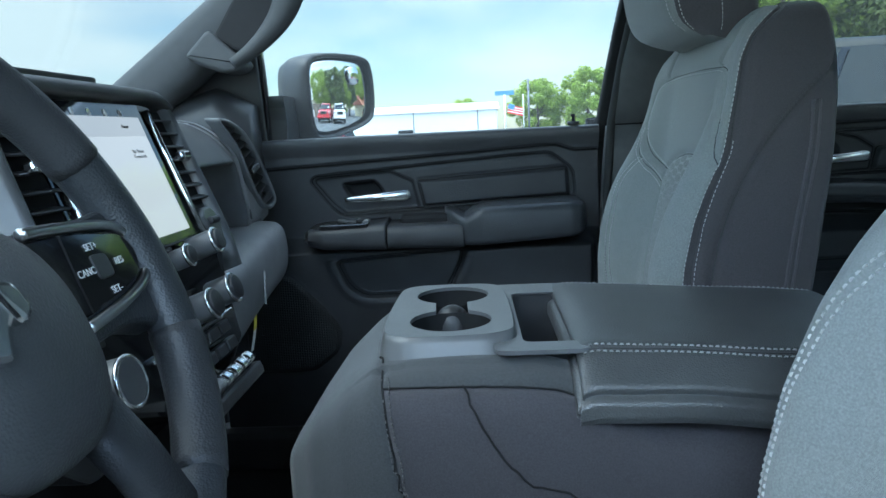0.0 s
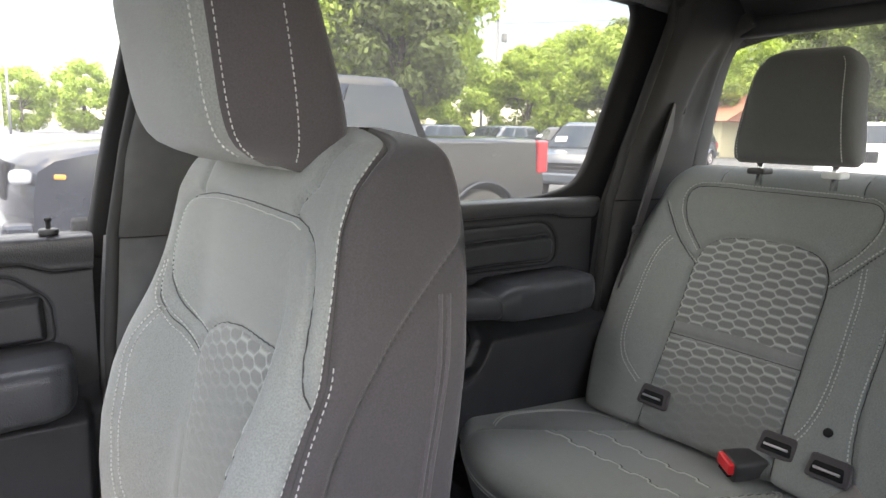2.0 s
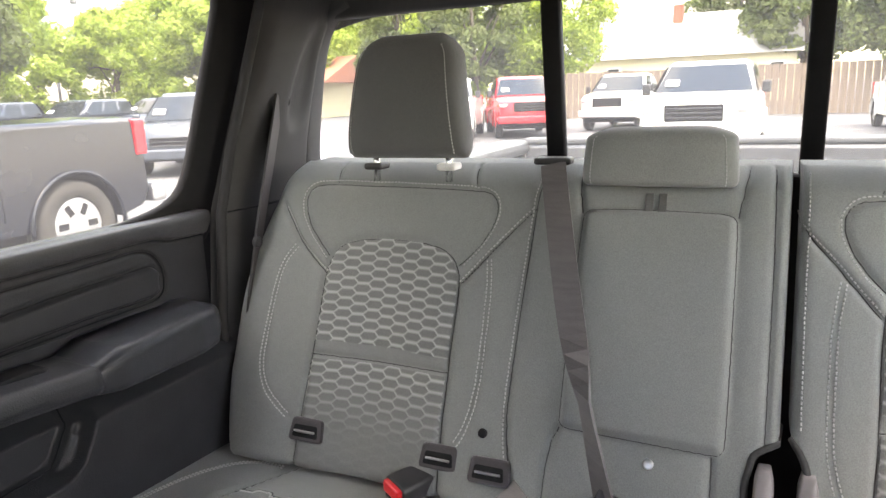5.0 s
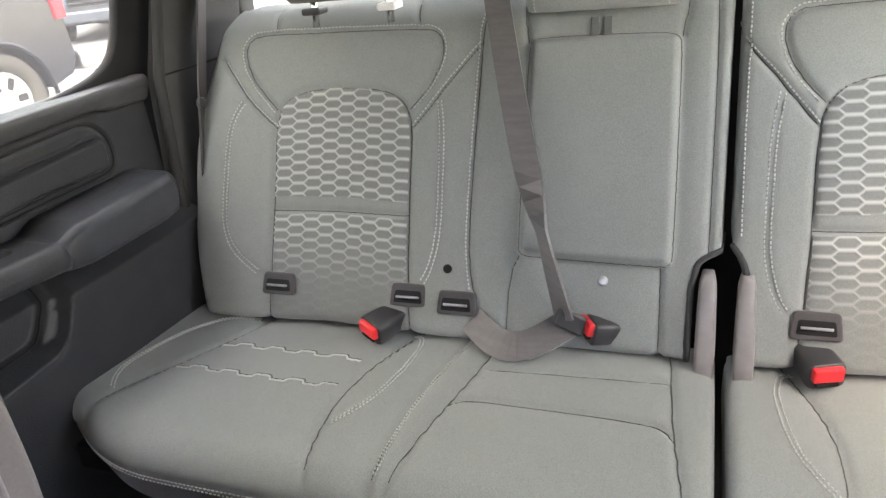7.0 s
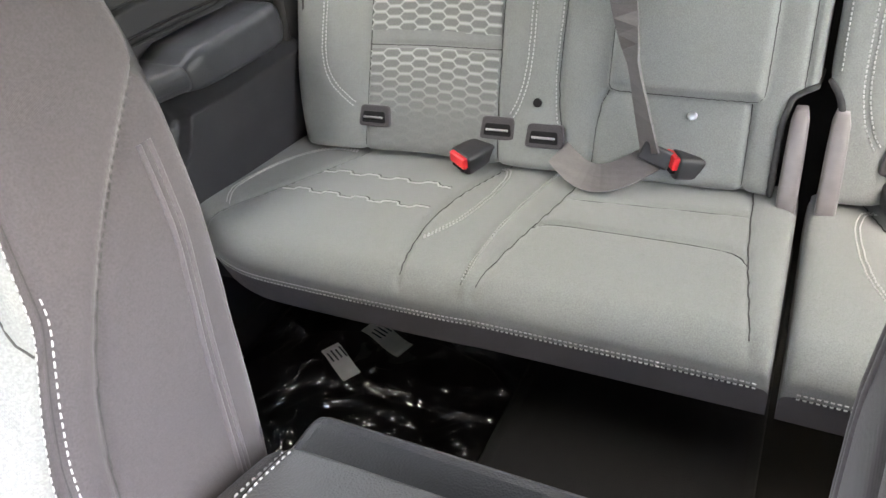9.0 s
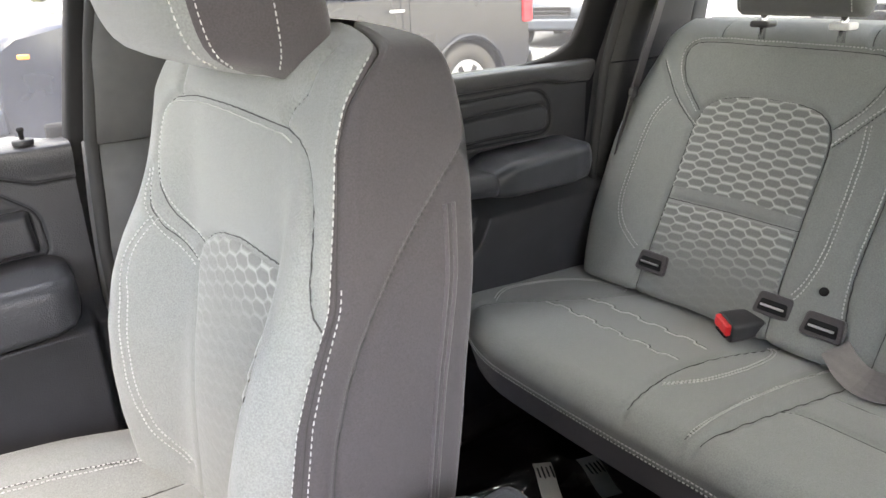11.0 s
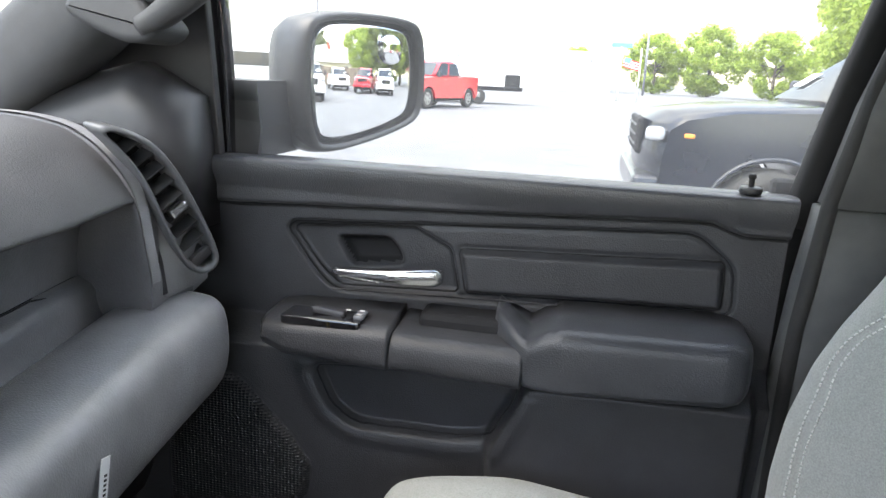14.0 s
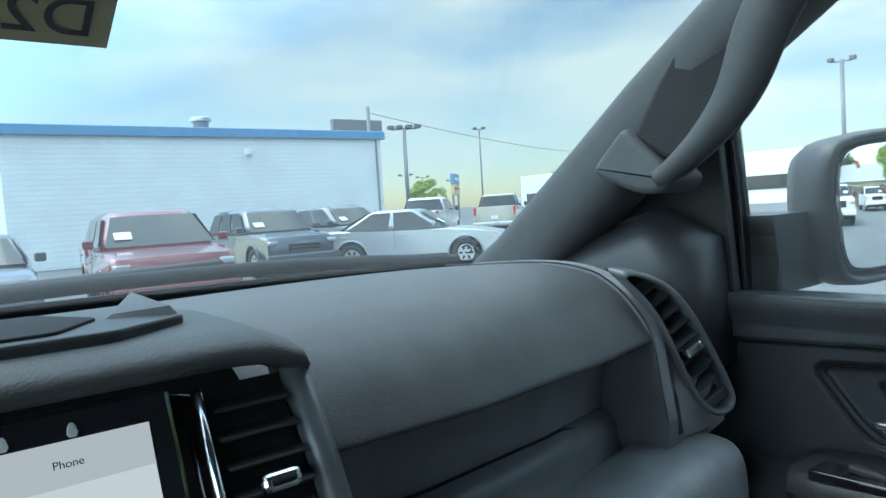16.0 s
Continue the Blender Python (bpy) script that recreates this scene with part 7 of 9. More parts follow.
# vents each side of the screen
for k in (1, -1):
    cv = thing("centre_vent", "black centre vent with slats and a silver tab", "air vent", (-0.28, SY + k * 0.14, 1.39), "dash vents")
    part("vent_box", slab([(k * 0.112, 0.140), (k * 0.162, 0.140), (k * 0.170, 0.018), (k * 0.118, 0.018)], -0.03, -0.005, S3, 0.002), DARK, cv)
    for j in range(7):
        b = 0.127 - 0.0165 * j
        part("slat", rbox((0.048, 0.0026, 0.018), 0.001, 1, SM @ Matrix.Translation((k * (0.138 + 0.0012 * j), b, -0.002 * sg)) @ Euler((0.45 * sg, 0, 0)).to_matrix().to_4x4()), PLASTIC, cv)
    part("slat_tab", rbox((0.024, 0.011, 0.014), 0.004, 3, SM @ Matrix.Translation((k * 0.142, 0.078, 0.008 * sg))), CHROME, cv, "silver tab")
    part("tab_hole", rbox((0.016, 0.005, 0.004), 0.002, 2, SM @ Matrix.Translation((k * 0.142, 0.078, 0.0142 * sg))), DARK, cv)
    part("thumb_wheel_box", slab(chaikin([(k * 0.124, 0.012), (k * 0.168, 0.014), (k * 0.170, -0.028), (k * 0.130, -0.028)], 1), -0.004, 0.006, S3, 0.004), TRAY, cv)
    part("thumb_wheel", rbox((0.026, 0.009, 0.012), 0.003, 2, SM @ Matrix.Translation((k * 0.148, -0.006, 0.006 * sg))), PLASTIC, cv)


def knob(a, b, r, h, ringed=True):
    kb = thing("control_knob", "round black control knob with a chrome ring", "knob", S3(a, b, 0), "centre stack knobs")
    base = SM @ Matrix.Translation((a, b, h / 2 * sg))
    part("knob_body", disc(r, h, base, 36, 0.003), TRAY, kb, "ribbed black knob", smooth=True)
    part("knob_ring", ring(r * 0.98, 0.0022, SM @ Matrix.Translation((a, b, h * 0.93 * sg)), 36, 8), CHROME, kb, "chrome ring", smooth=True)
    part("knob_face", disc(r * 0.86, 0.004, SM @ Matrix.Translation((a, b, (h + 0.001) * sg)), 32, 0.001), PLASTIC, kb, smooth=True)
    return kb


knob(0.066, -0.030, 0.0135, 0.036)
knob(0.012, -0.090, 0.016, 0.026)
knob(0.062, -0.086, 0.016, 0.032)
knob(0.016, -0.034, 0.011, 0.022)
for row, (b, n_, h) in enumerate(((-0.122, 5, 0.012), (-0.142, 5, 0.012))):
    for j in range(n_):
        part("push_button", rbox((0.026, 0.013, 0.010), 0.002, 2, SM @ Matrix.Translation((-0.070 + 0.031 * j, b, 0.001))), PLASTIC, stack)
part("chrome_bar", rbox((0.20, 0.004, 0.008), 0.001, 1, SM @ Matrix.Translation((-0.01, -0.110, 0.002))), CHROME, stack, "chrome bar")
for j in range(5):
    part("toggle_switch", rbox((0.018, 0.024, 0.014), 0.004, 2, SM @ Matrix.Translation((-0.050 + 0.022 * j, -0.166, 0.014 * sg)) @ Euler((0.9 * sg, 0, 0)).to_matrix().to_4x4()), CHROME if j else TRAY, stack, "silver toggle")
part("toggle_shelf", rbox((0.14, 0.016, 0.04), 0.004, 2, SM @ Matrix.Translation((-0.01, -0.180, 0.004 * sg))), PLASTIC, stack)
part("stack_lower", loft([[(x, -0.16, z), (x, 0.06, z), (x - 0.2, 0.06, z), (x - 0.2, -0.16, z)] for x, z in ((-0.20, 1.14), (-0.30, 1.0), (-0.42, 0.75))]), DARK, stack)
# driver's half of the dash, mostly hidden by the wheel
lp = []
for y in np.linspace(-0.74, -0.215, 16):
    t = math.exp(-((y + 0.42) / 0.16) ** 2)
    lp.append([(a + 0.02 * t, y, b + 0.020 * t * (b > 1.3)) for a, b in chaikin([(-0.86, 1.428), (-0.62, 1.445), (-0.46, 1.44), (-0.40, 1.40), (-0.42, 1.33), (-0.46, 1.30), (-0.42, 1.22), (-0.36, 1.18), (-0.35, 1.08), (-0.40, 1.00)], 1, closed=False)])
part("driver_dash", loft(lp, cap=False, closed=False), TRIM, dash, "black driver side dash", smooth=True)
part("gauge_face", slab(chaikin([(-0.57, 1.30), (-0.26, 1.30), (-0.26, 1.40), (-0.57, 1.40)], 1), 0, 0.006, lambda a, b, c: (-0.405 + c, a, b), 0.002), GLOSS, dash, "gloss black gauge face")
cv = thing("driver_vent", "black driver side dash vent with slats", "air vent", (-0.37, -0.23, 1.33), "dash vents")
part("vent_frame", slab(chaikin([(-0.27, 1.27), (-0.185, 1.27), (-0.18, 1.38), (-0.265, 1.38)], 1), 0, 0.04, lambda a, b, c: (-0.41 + c, a, b), 0.004), DARK, cv)
for j in range(5):
    part("slat", rbox((0.020, 0.078, 0.004), 0.001, 1, Matrix.Translation((-0.366, -0.226, 1.288 + 0.019 * j)) @ Euler((0, 0.4, 0)).to_matrix().to_4x4()), PLASTIC, cv)
part("slat_tab", rbox((0.016, 0.024, 0.010), 0.003, 2, Matrix.Translation((-0.358, -0.226, 1.327))), CHROME, cv, "silver tab")
# rotary shifter beside the wheel
sh = thing("rotary_shifter", "round black rotary shifter with a chrome ring", "shifter", S3(-0.10, -0.15, 0))
ShM = frame_of((-0.214, -0.240, 1.207), (0, 1, 0), (-0.25, 0, 1.0))
s2 = 1.0 if (ShM.to_3x3() @ Vector((0, 0, 1))).x > 0 else -1.0
part("shifter_panel", slab(rounded([(-0.298, 1.262), (-0.298, 1.170), (-0.268, 1.145), (-0.186, 1.145), (-0.186, 1.262)], 0.012), -0.11, 0.0, lambda a, b, c: (-0.214 + c + 0.24 * (1.207 - b), a, b), 0.004), PLASTIC, sh, "black panel round the shifter")
part("shifter_base", disc(0.026, 0.02, ShM, 40, 0.003), PLASTIC, sh, smooth=True)
part("shifter_knob", disc(0.0205, 0.040, ShM @ Matrix.Translation((0, 0, 0.022 * s2)), 40, 0.004, 3), TRAY, sh, smooth=True)
part("shifter_ring", ring(0.0198, 0.0022, ShM @ Matrix.Translation((0, 0, 0.040 * s2)), 40, 10), CHROME, sh, "chrome ring", smooth=True)

# ---- steering wheel ----
wheel = thing("steering_wheel", "black leather steering wheel with chrome-edged spokes", "steering wheel", (-0.09, -0.42, 1.22))
SC = Vector((-0.1495, -0.425, 1.306))
WM = frame_of(SC, (0, 1, 0), (-0.379, 0, 0.925))
wsg = 1.0 if (WM.to_3x3() @ Vector((0, 0, 1))).x > 0 else -1.0
W3 = lambda a, b, c: WM @ Vector((a, b, c * wsg))
RIM = 0.1786
part("rim", ring(RIM, 0.0175, WM, 96, 16), VINYL, wheel, "black leather rim", smooth=True)
for k in (1, -1):
    for a0, a1 in ((28, 64), (-52, -16)):
        pts = [W3(k * RIM * math.cos(radians(a)), RIM * math.sin(radians(a)), 0.0) for a in np.linspace(a0, a1, 14)]
        part("perforated_grip", sweep(pts, oval(0.0186, 0.0186, 16), up=WM.to_3x3() @ Vector((0, 0, 1))), PERF, wheel, "perforated leather", smooth=True)
    m2 = lambda pts: [(k * a, b) for a, b in pts]
    sp = [(0.045, 0.046), (0.125, 0.046), (0.172, 0.052), (0.176, 0.0), (0.172, -0.045), (0.13, -0.030), (0.085, -0.032), (0.045, -0.030)]
    spoke = part("spoke", slab(rounded(m2(sp), 0.014), -0.022, 0.002, W3, 0.006, 3), VINYL, wheel, "black leather spoke", smooth=False)
    part("spoke_pad", slab(rounded(m2([(0.050, 0.039), (0.107, 0.037), (0.155, 0.030), (0.166, 0.014), (0.154, -0.004), (0.085, -0.015), (0.050, -0.016)]), 0.010), 0.000, 0.007, W3, 0.002), GLOSS, spoke, "switch pad")
    edge = chaikin(m2([(0.060, 0.043), (0.110, 0.041), (0.155, 0.036), (0.174, 0.018), (0.166, -0.006), (0.125, -0.016), (0.074, -0.021)]), 2, closed=False)
    part("spoke_trim", sweep([W3(a, b, 0.005) for a, b in edge], oval(0.004, 0.004, 8), up=WM.to_3x3() @ Vector((0, 0, 1))), STEEL, spoke, "satin silver edge", smooth=True)
    part("pad_joint", tube([W3(k * 0.088, 0.037, 0.0072), W3(k * 0.084, 0.010, 0.0072), W3(k * 0.082, -0.014, 0.0072)], 0.0008, 6), DARK, spoke)
    part("pad_button", slab(rounded(m2([(0.106, 0.020), (0.124, 0.019), (0.124, 0.003), (0.106, 0.003)]), 0.004), 0.006, 0.0085, W3, 0.001), PLASTIC, spoke)
    if k > 0:
        for txt, a, b in (("SET+", 0.113, 0.023), ("RES", 0.136, 0.009), ("CANC", 0.096, 0.008), ("SET-", 0.118, -0.008)):
            lettering("switch_text", txt, 0.0068, WM @ Matrix.Translation((a, b, 0.0076 * wsg)), PAPER, spoke)
    for lo_a, b in ((0.050, -0.115),):
        part("lower_spoke", sweep([W3(k * 0.045, -0.05, -0.004), W3(k * 0.060, -0.10, 0.0), W3(k * 0.075, -0.165, 0.0)], oval(0.020, 0.011, 14, 3), up=WM.to_3x3() @ Vector((0, 0, 1))), PERF, wheel, smooth=True)
hub = [[W3(a * s, b * s - 0.014, c) for a, b in oval(0.064, 0.066, 40, 2.6)] for s, c in ((0.6, -0.05), (0.98, -0.02), (1.0, 0.004), (0.96, 0.014), (0.80, 0.022), (0.5, 0.027), (0.1, 0.028))]
part("airbag_cover", loft(hub), TRIM_SOFT, wheel, "soft black airbag cover", smooth=True)
em = part("badge", slab(rounded([(-0.036, 0.020), (-0.012, 0.022), (-0.002, 0.006), (-0.016, -0.004), (-0.024, -0.020), (-0.040, -0.016)], 0.006), 0.018, 0.032, W3, 0.004), CHROME, wheel, "plain chrome badge shape")
part("badge_wing", slab(rounded([(-0.020, 0.020), (-0.004, 0.016), (0.0, 0.0), (-0.010, -0.006)], 0.005), 0.022, 0.035, W3, 0.003), CHROME, em)
part("cover_mark", slab([(0.004, -0.042), (0.030, -0.036), (0.030, -0.039), (0.004, -0.045)], 0.020, 0.0262, W3, 0.0004, 1), DARK, wheel)
part("column", sweep([SC, SC + Vector((-0.16, 0, -0.09)), SC + Vector((-0.32, 0, -0.18))], oval(0.06, 0.055, 20), up=(0, 0, 1)), PLASTIC, wheel, smooth=True)


# ---- outside of our truck: mirror, cowl, bed ----
mirror = thing("door_mirror", "black trailer-style door mirror with silvered glass", "door mirror", (-0.3, 0.95, 1.39))
MI = [Vector(p) for p in ((-0.292, 0.935, 1.394), (-0.186, 1.125, 1.440), (-0.184, 1.118, 1.586), (-0.288, 0.922, 1.580))]
mx_ = ((MI[1] + MI[2]) - (MI[0] + MI[3])).normalized()
MM = frame_of((MI[0] + MI[1] + MI[2] + MI[3]) / 4, mx_, (0, 0, 1))
msg = 1.0 if (MM.to_3x3() @ Vector((0, 0, 1))).x > 0 else -1.0
M3 = lambda a, b, c: MM @ Vector((a, b, c * msg))
loc = [MM.inverted() @ p for p in MI]
q4 = [np.array((p.x, p.y)) for p in loc]
corners = []
for i in range(4):
    a_, b_ = q4[i], q4[(i + 1) % 4]
    corners += [a_ * 0.86 + b_ * 0.14, a_ * 0.14 + b_ * 0.86]
g2 = chaikin(corners, 2)
big = (g2 - g2.mean(0)) * np.array([1.0, 1.0]) + g2.mean(0)
# convex glass: rings on a sphere
part("glass", loft([[M3(*(g2.mean(0) + (p - g2.mean(0)) * k * 1.04), -0.5 * np.sum(((p - g2.mean(0)) * k) ** 2) / 1.1) for p in g2] for k in (1.0, 0.9, 0.8, 0.65, 0.5, 0.35, 0.2, 0.02)]), GLASS_MIRROR, mirror, "convex silvered mirror glass", smooth=True)
shell = []
for k, c in ((1.06, 0.002), (1.12, 0.010), (1.17, 0.004), (1.20, -0.02), (1.17, -0.06), (1.02, -0.10), (0.75, -0.125), (0.3, -0.135)):
    shell.append([M3(a, b, c) for a, b in (g2 - g2.mean(0)) * k + g2.mean(0)])
part("housing", loft(shell, cap=False), PLASTIC, mirror, "satin black housing", smooth=True)
spot_l = chaikin([(0.030, 0.020), (0.078, 0.015), (0.078, 0.062), (0.032, 0.066)], 2)
part("spot_mirror", slab(spot_l, 0.0, 0.004, M3, 0.003), GLASS_MIRROR, mirror, "small convex spotter glass", smooth=True)
arm = [[(x, y, 1.43 + q * 1.0 + 0.0) for x, y, q in ((-0.435 + dx, yy, zz) for dx, zz in ((0.0, -0.042), (0.105, -0.042), (0.11, 0.0), (0.105, 0.062), (0.0, 0.062)))] for yy in (0.83, 0.90, 0.97)]
part("arm", loft(arm), PLASTIC, mirror, "satin black mirror arm")
bed = thing("pickup_bed", "dark grey pickup bed rails and tailgate behind the cab", "pickup bed", (2.7, 0, 0.9))
OUR = paint("dark grey body paint", (0.10, 0.105, 0.11))
for k in (1, -1):
    lp = [[(x, k * (0.93 + p), 1.345 + q) for p, q in oval(0.075, 0.035, 16, 4)] for x in (1.79, 2.6, 3.58)]
    part("bed_rail", loft(lp), TRAY, bed, "grey bed rail cap", smooth=True)
    part("bed_side", rbox((1.80, 0.10, 0.62), 0.02, 2, Matrix.Translation((2.69, k * 0.93, 1.02))), OUR, bed, "bed side")
part("tailgate", rbox((0.09, 1.76, 0.60), 0.02, 2, Matrix.Translation((3.60, 0, 1.06))), OUR, bed, "tailgate")
part("tailgate_cap", rbox((0.10, 1.76, 0.03), 0.012, 3, Matrix.Translation((3.60, 0, 1.372))), TRAY, bed, "grey tailgate cap")
for k in range(9):
    part("inner_rib", rbox((0.012, 0.03, 0.40), 0.004, 1, Matrix.Translation((3.55, -0.76 + 0.19 * k, 1.10))), OUR, bed)
part("bed_front", rbox((0.05, 1.76, 0.52), 0.02, 2, Matrix.Translation((1.82, 0, 1.06))), OUR, bed)
part("bed_floor", rbox((1.80, 1.76, 0.03), 0.005, 1, Matrix.Translation((2.70, 0, 0.80))), DARK, bed)
cowl = thing("cowl", "black plastic cowl with resting wiper arm", "cowl", (-1.05, 0, 1.40))
lp = [[(x - 0.14 * (1 - (y / 0.74) ** 2), y, z) for x, z in ((-0.80, 1.40), (-0.86, 1.418), (-0.98, 1.425), (-1.06, 1.405), (-1.06, 1.30), (-0.80, 1.30))] for y in np.linspace(-0.72, 0.72, 21)]
part("cowl_panel", loft(lp), DARK, cowl, "black cowl panel", smooth=True)
wp = chaikin([(-0.93, 0.80, 1.428), (-0.965, 0.55, 1.447), (-0.985, 0.30, 1.452), (-1.0, 0.05, 1.450), (-1.02, -0.20, 1.440)], 2, closed=False)
part("wiper_blade", sweep(wp, oval(0.010, 0.012, 10), up=(0, 0, 1)), RUBBER, cowl, "black wiper blade", smooth=True)
part("wiper_arm", sweep([(-1.00, 0.36, 1.462), (-1.04, 0.05, 1.456), (-1.06, -0.30, 1.440)], oval(0.012, 0.008, 10), up=(0, 0, 1)), PLASTIC, cowl, smooth=True)
hood = thing("hood", "dark grey front hood of the pickup", "hood", (-1.7, 0, 1.2))
lp = []
for x, zc, hw in ((-1.05, 1.335, 0.86), (-1.4, 1.335, 0.88), (-1.8, 1.30, 0.88), (-2.1, 1.25, 0.86), (-2.25, 1.12, 0.84)):
    lp.append([(x, y, zc - 0.10 * abs(y / hw) ** 3) for y in np.linspace(-hw, hw, 15)] + [(x, hw, 0.8), (x, -hw, 0.8)])
part("hood_panel", loft(lp), OUR, hood, smooth=True)


# ---- parked vehicles ----
GLASS_CAR = material("dark car glass", (0.022, 0.027, 0.030), 0.05, second=(0.018, 0.022, 0.025), scale=2, spec=0.35)
TYRE = material("tyre rubber", (0.022, 0.021, 0.02), 0.85, second=(0.035, 0.032, 0.028), scale=20, bump=0.4, bump_scale=120)
TYRE_DUSTY = material("dusty tyre wall", (0.055, 0.05, 0.043), 0.9, second=(0.035, 0.032, 0.028), scale=14)
RIM_M = material("alloy rim", (0.55, 0.55, 0.56), 0.3, 0.9)
LAMP = material("clear lamp lens", (0.34, 0.35, 0.36), 0.08, second=(0.2, 0.2, 0.21), scale=40, coat=1.0)
TAIL = material("red tail lamp", (0.55, 0.02, 0.03), 0.15, second=(0.4, 0.015, 0.02), scale=30, coat=1.0)
AMBER = material("amber reflector", (0.8, 0.25, 0.04), 0.2)

SHAPES = {
    # side outlines: nose to tail along the top of the lower body; cabin base and roof
    "pickup": dict(L=5.4, W=2.04, nose=[(2.67, 0.48), (2.70, 0.60), (2.69, 0.92), (2.65, 1.12), (2.53, 1.20), (2.05, 1.27), (1.40, 1.31)], tail=[(-0.95, 1.34), (-1.02, 1.36), (-2.55, 1.37), (-2.65, 1.35), (-2.69, 1.0), (-2.70, 0.62), (-2.60, 0.48)],
                   base=(1.42, -0.98, 1.30), roof=(0.55, -0.80, 1.93), wheels=(1.72, -1.62), r=0.41, rows=2),
    "suv": dict(L=4.8, W=1.92, nose=[(2.34, 0.42), (2.40, 0.60), (2.38, 0.82), (2.28, 0.98), (1.7, 1.06), (1.15, 1.10)], tail=[(-2.28, 1.12), (-2.38, 1.0), (-2.40, 0.6), (-2.32, 0.42)],
                base=(1.18, -2.30, 1.09), roof=(0.30, -2.02, 1.70), wheels=(1.45, -1.42), r=0.37, rows=3),
    "sedan": dict(L=4.8, W=1.85, nose=[(2.34, 0.36), (2.40, 0.52), (2.36, 0.68), (2.22, 0.80), (1.6, 0.92), (1.0, 0.97)], tail=[(-1.75, 1.02), (-2.28, 1.0), (-2.38, 0.82), (-2.40, 0.5), (-2.32, 0.36)],
                  base=(1.02, -1.78, 0.97), roof=(0.20, -0.95, 1.45), wheels=(1.42, -1.40), r=0.34, rows=2),
}


z_top = {"pickup": 1.37, "suv": 1.12, "sedan": 1.02}


def vehicle(shape, colour, label, name, category, group="", lit=True, dusty=False):
    """A parked car in its own axes: nose to +x, ground at z = 0."""
    s = SHAPES[shape]
    v = thing(name, label, category, (0, 0, 0), group)
    pm = colour
    W = s["W"] / 2
    r = s["r"]
    ra = r + 0.07
    lower = list(s["nose"]) + list(s["tail"])
    zb = 0.36 if shape != "pickup" else 0.42
    und = []
    for wx in sorted(s["wheels"]):
        und += [(wx - ra, zb)] + [(wx + ra * math.cos(a), max(zb, r + ra * math.sin(a))) for a in np.linspace(math.pi, 0, 13)] + [(wx + ra, zb)]
    outline = np.array(lower + und)
    c = np.array([0, 0.85])
    loops = []
    L2, ztop = s["L"] / 2, z_top[shape]
    for f in (-1, -0.985, -0.95, -0.86, -0.6, -0.25, 0.25, 0.6, 0.86, 0.95, 0.985, 1):
        q = abs(f)
        lp = []
        for x, z in outline:
            # plan view: corners drawn in; section: shoulders lean in, sill tucks under
            end = max(0.0, (abs(x) / L2 - 0.80) / 0.20)
            lean = 0.055 * max(0, (z - 0.75) / (ztop - 0.75)) ** 2 + 0.035 * max(0, (0.62 - z) / 0.3)
            y = f * (W - lean - 0.10 * end ** 2)
            pull = 0.16 * q ** 4 * min(1, end * 1.4)
            drop = (0.030 * q ** 6 + 0.025 * max(0, q - 0.95) / 0.05) * (z > 0.9)
            lp.append((x - math.copysign(pull, x), y, z - drop))
        loops.append(lp)
    part("body", loft(loops), pm, v, "painted body", smooth="angle")
    for k in (1, -1):
        for wx in s["wheels"]:
            arc = [(wx + (ra + 0.01) * math.cos(a), k * (W + 0.004), r + (ra + 0.01) * math.sin(a)) for a in np.linspace(-0.1, math.pi + 0.1, 19)]
            part("wheel_lip", sweep(arc, oval(0.022, 0.022, 8), up=(0, 1, 0)), pm, v, smooth=True)
    x0, x1, z0 = s["base"]
    q0, q1, zr = s["roof"]
    hw0, hw1 = W - 0.05, W - 0.24
    cab = []
    for t, e in ((0, 0), (0.30, 0.02), (0.60, 0.05), (0.85, 0.08), (0.96, 0.16), (1.0, 0.30)):
        xa, xb_, hw, z = x0 + (q0 - x0) * t ** 0.92 - e * 0.4, x1 + (q1 - x1) * t + e * 0.3, hw0 + (hw1 - hw0) * t ** 1.15 - e * 0.25, z0 + (zr - z0) * t
        lp = []
        for p, q in oval((xa - xb_) / 2, hw, 40, 7):
            lp.append(((xa + xb_) / 2 + p, q, z))
        cab.append(lp)
    part("cabin", loft(cab), pm, v, "painted cabin", smooth=True)
    lerp = lambda t, pad: (x0 + (q0 - x0) * t - pad, x1 + (q1 - x1) * t + pad, hw0 + (hw1 - hw0) * t ** 1.15)
    # windscreen and rear glass, a little proud
    for end in (0, 1):
        pts = []
        for t, inset in ((0.06, 0.07), (0.86, 0.10)):
            xa, xb_, hw = lerp(t, 0)
            x = (xa + 0.012) if end == 0 else (xb_ - 0.012)
            pts.append([(x - (0.02 if end == 0 else -0.02) * abs(f) ** 3, f * (hw - inset), z0 + (zr - z0) * t) for f in np.linspace(-1, 1, 9)])
        if end == 0 or shape != "none":
            part("windscreen" if end == 0 else "rear_glass", loft(pts, closed=False), GLASS_CAR, v, "dark glass", smooth=True)
    # side glass, one pane a door
    n = s["rows"]
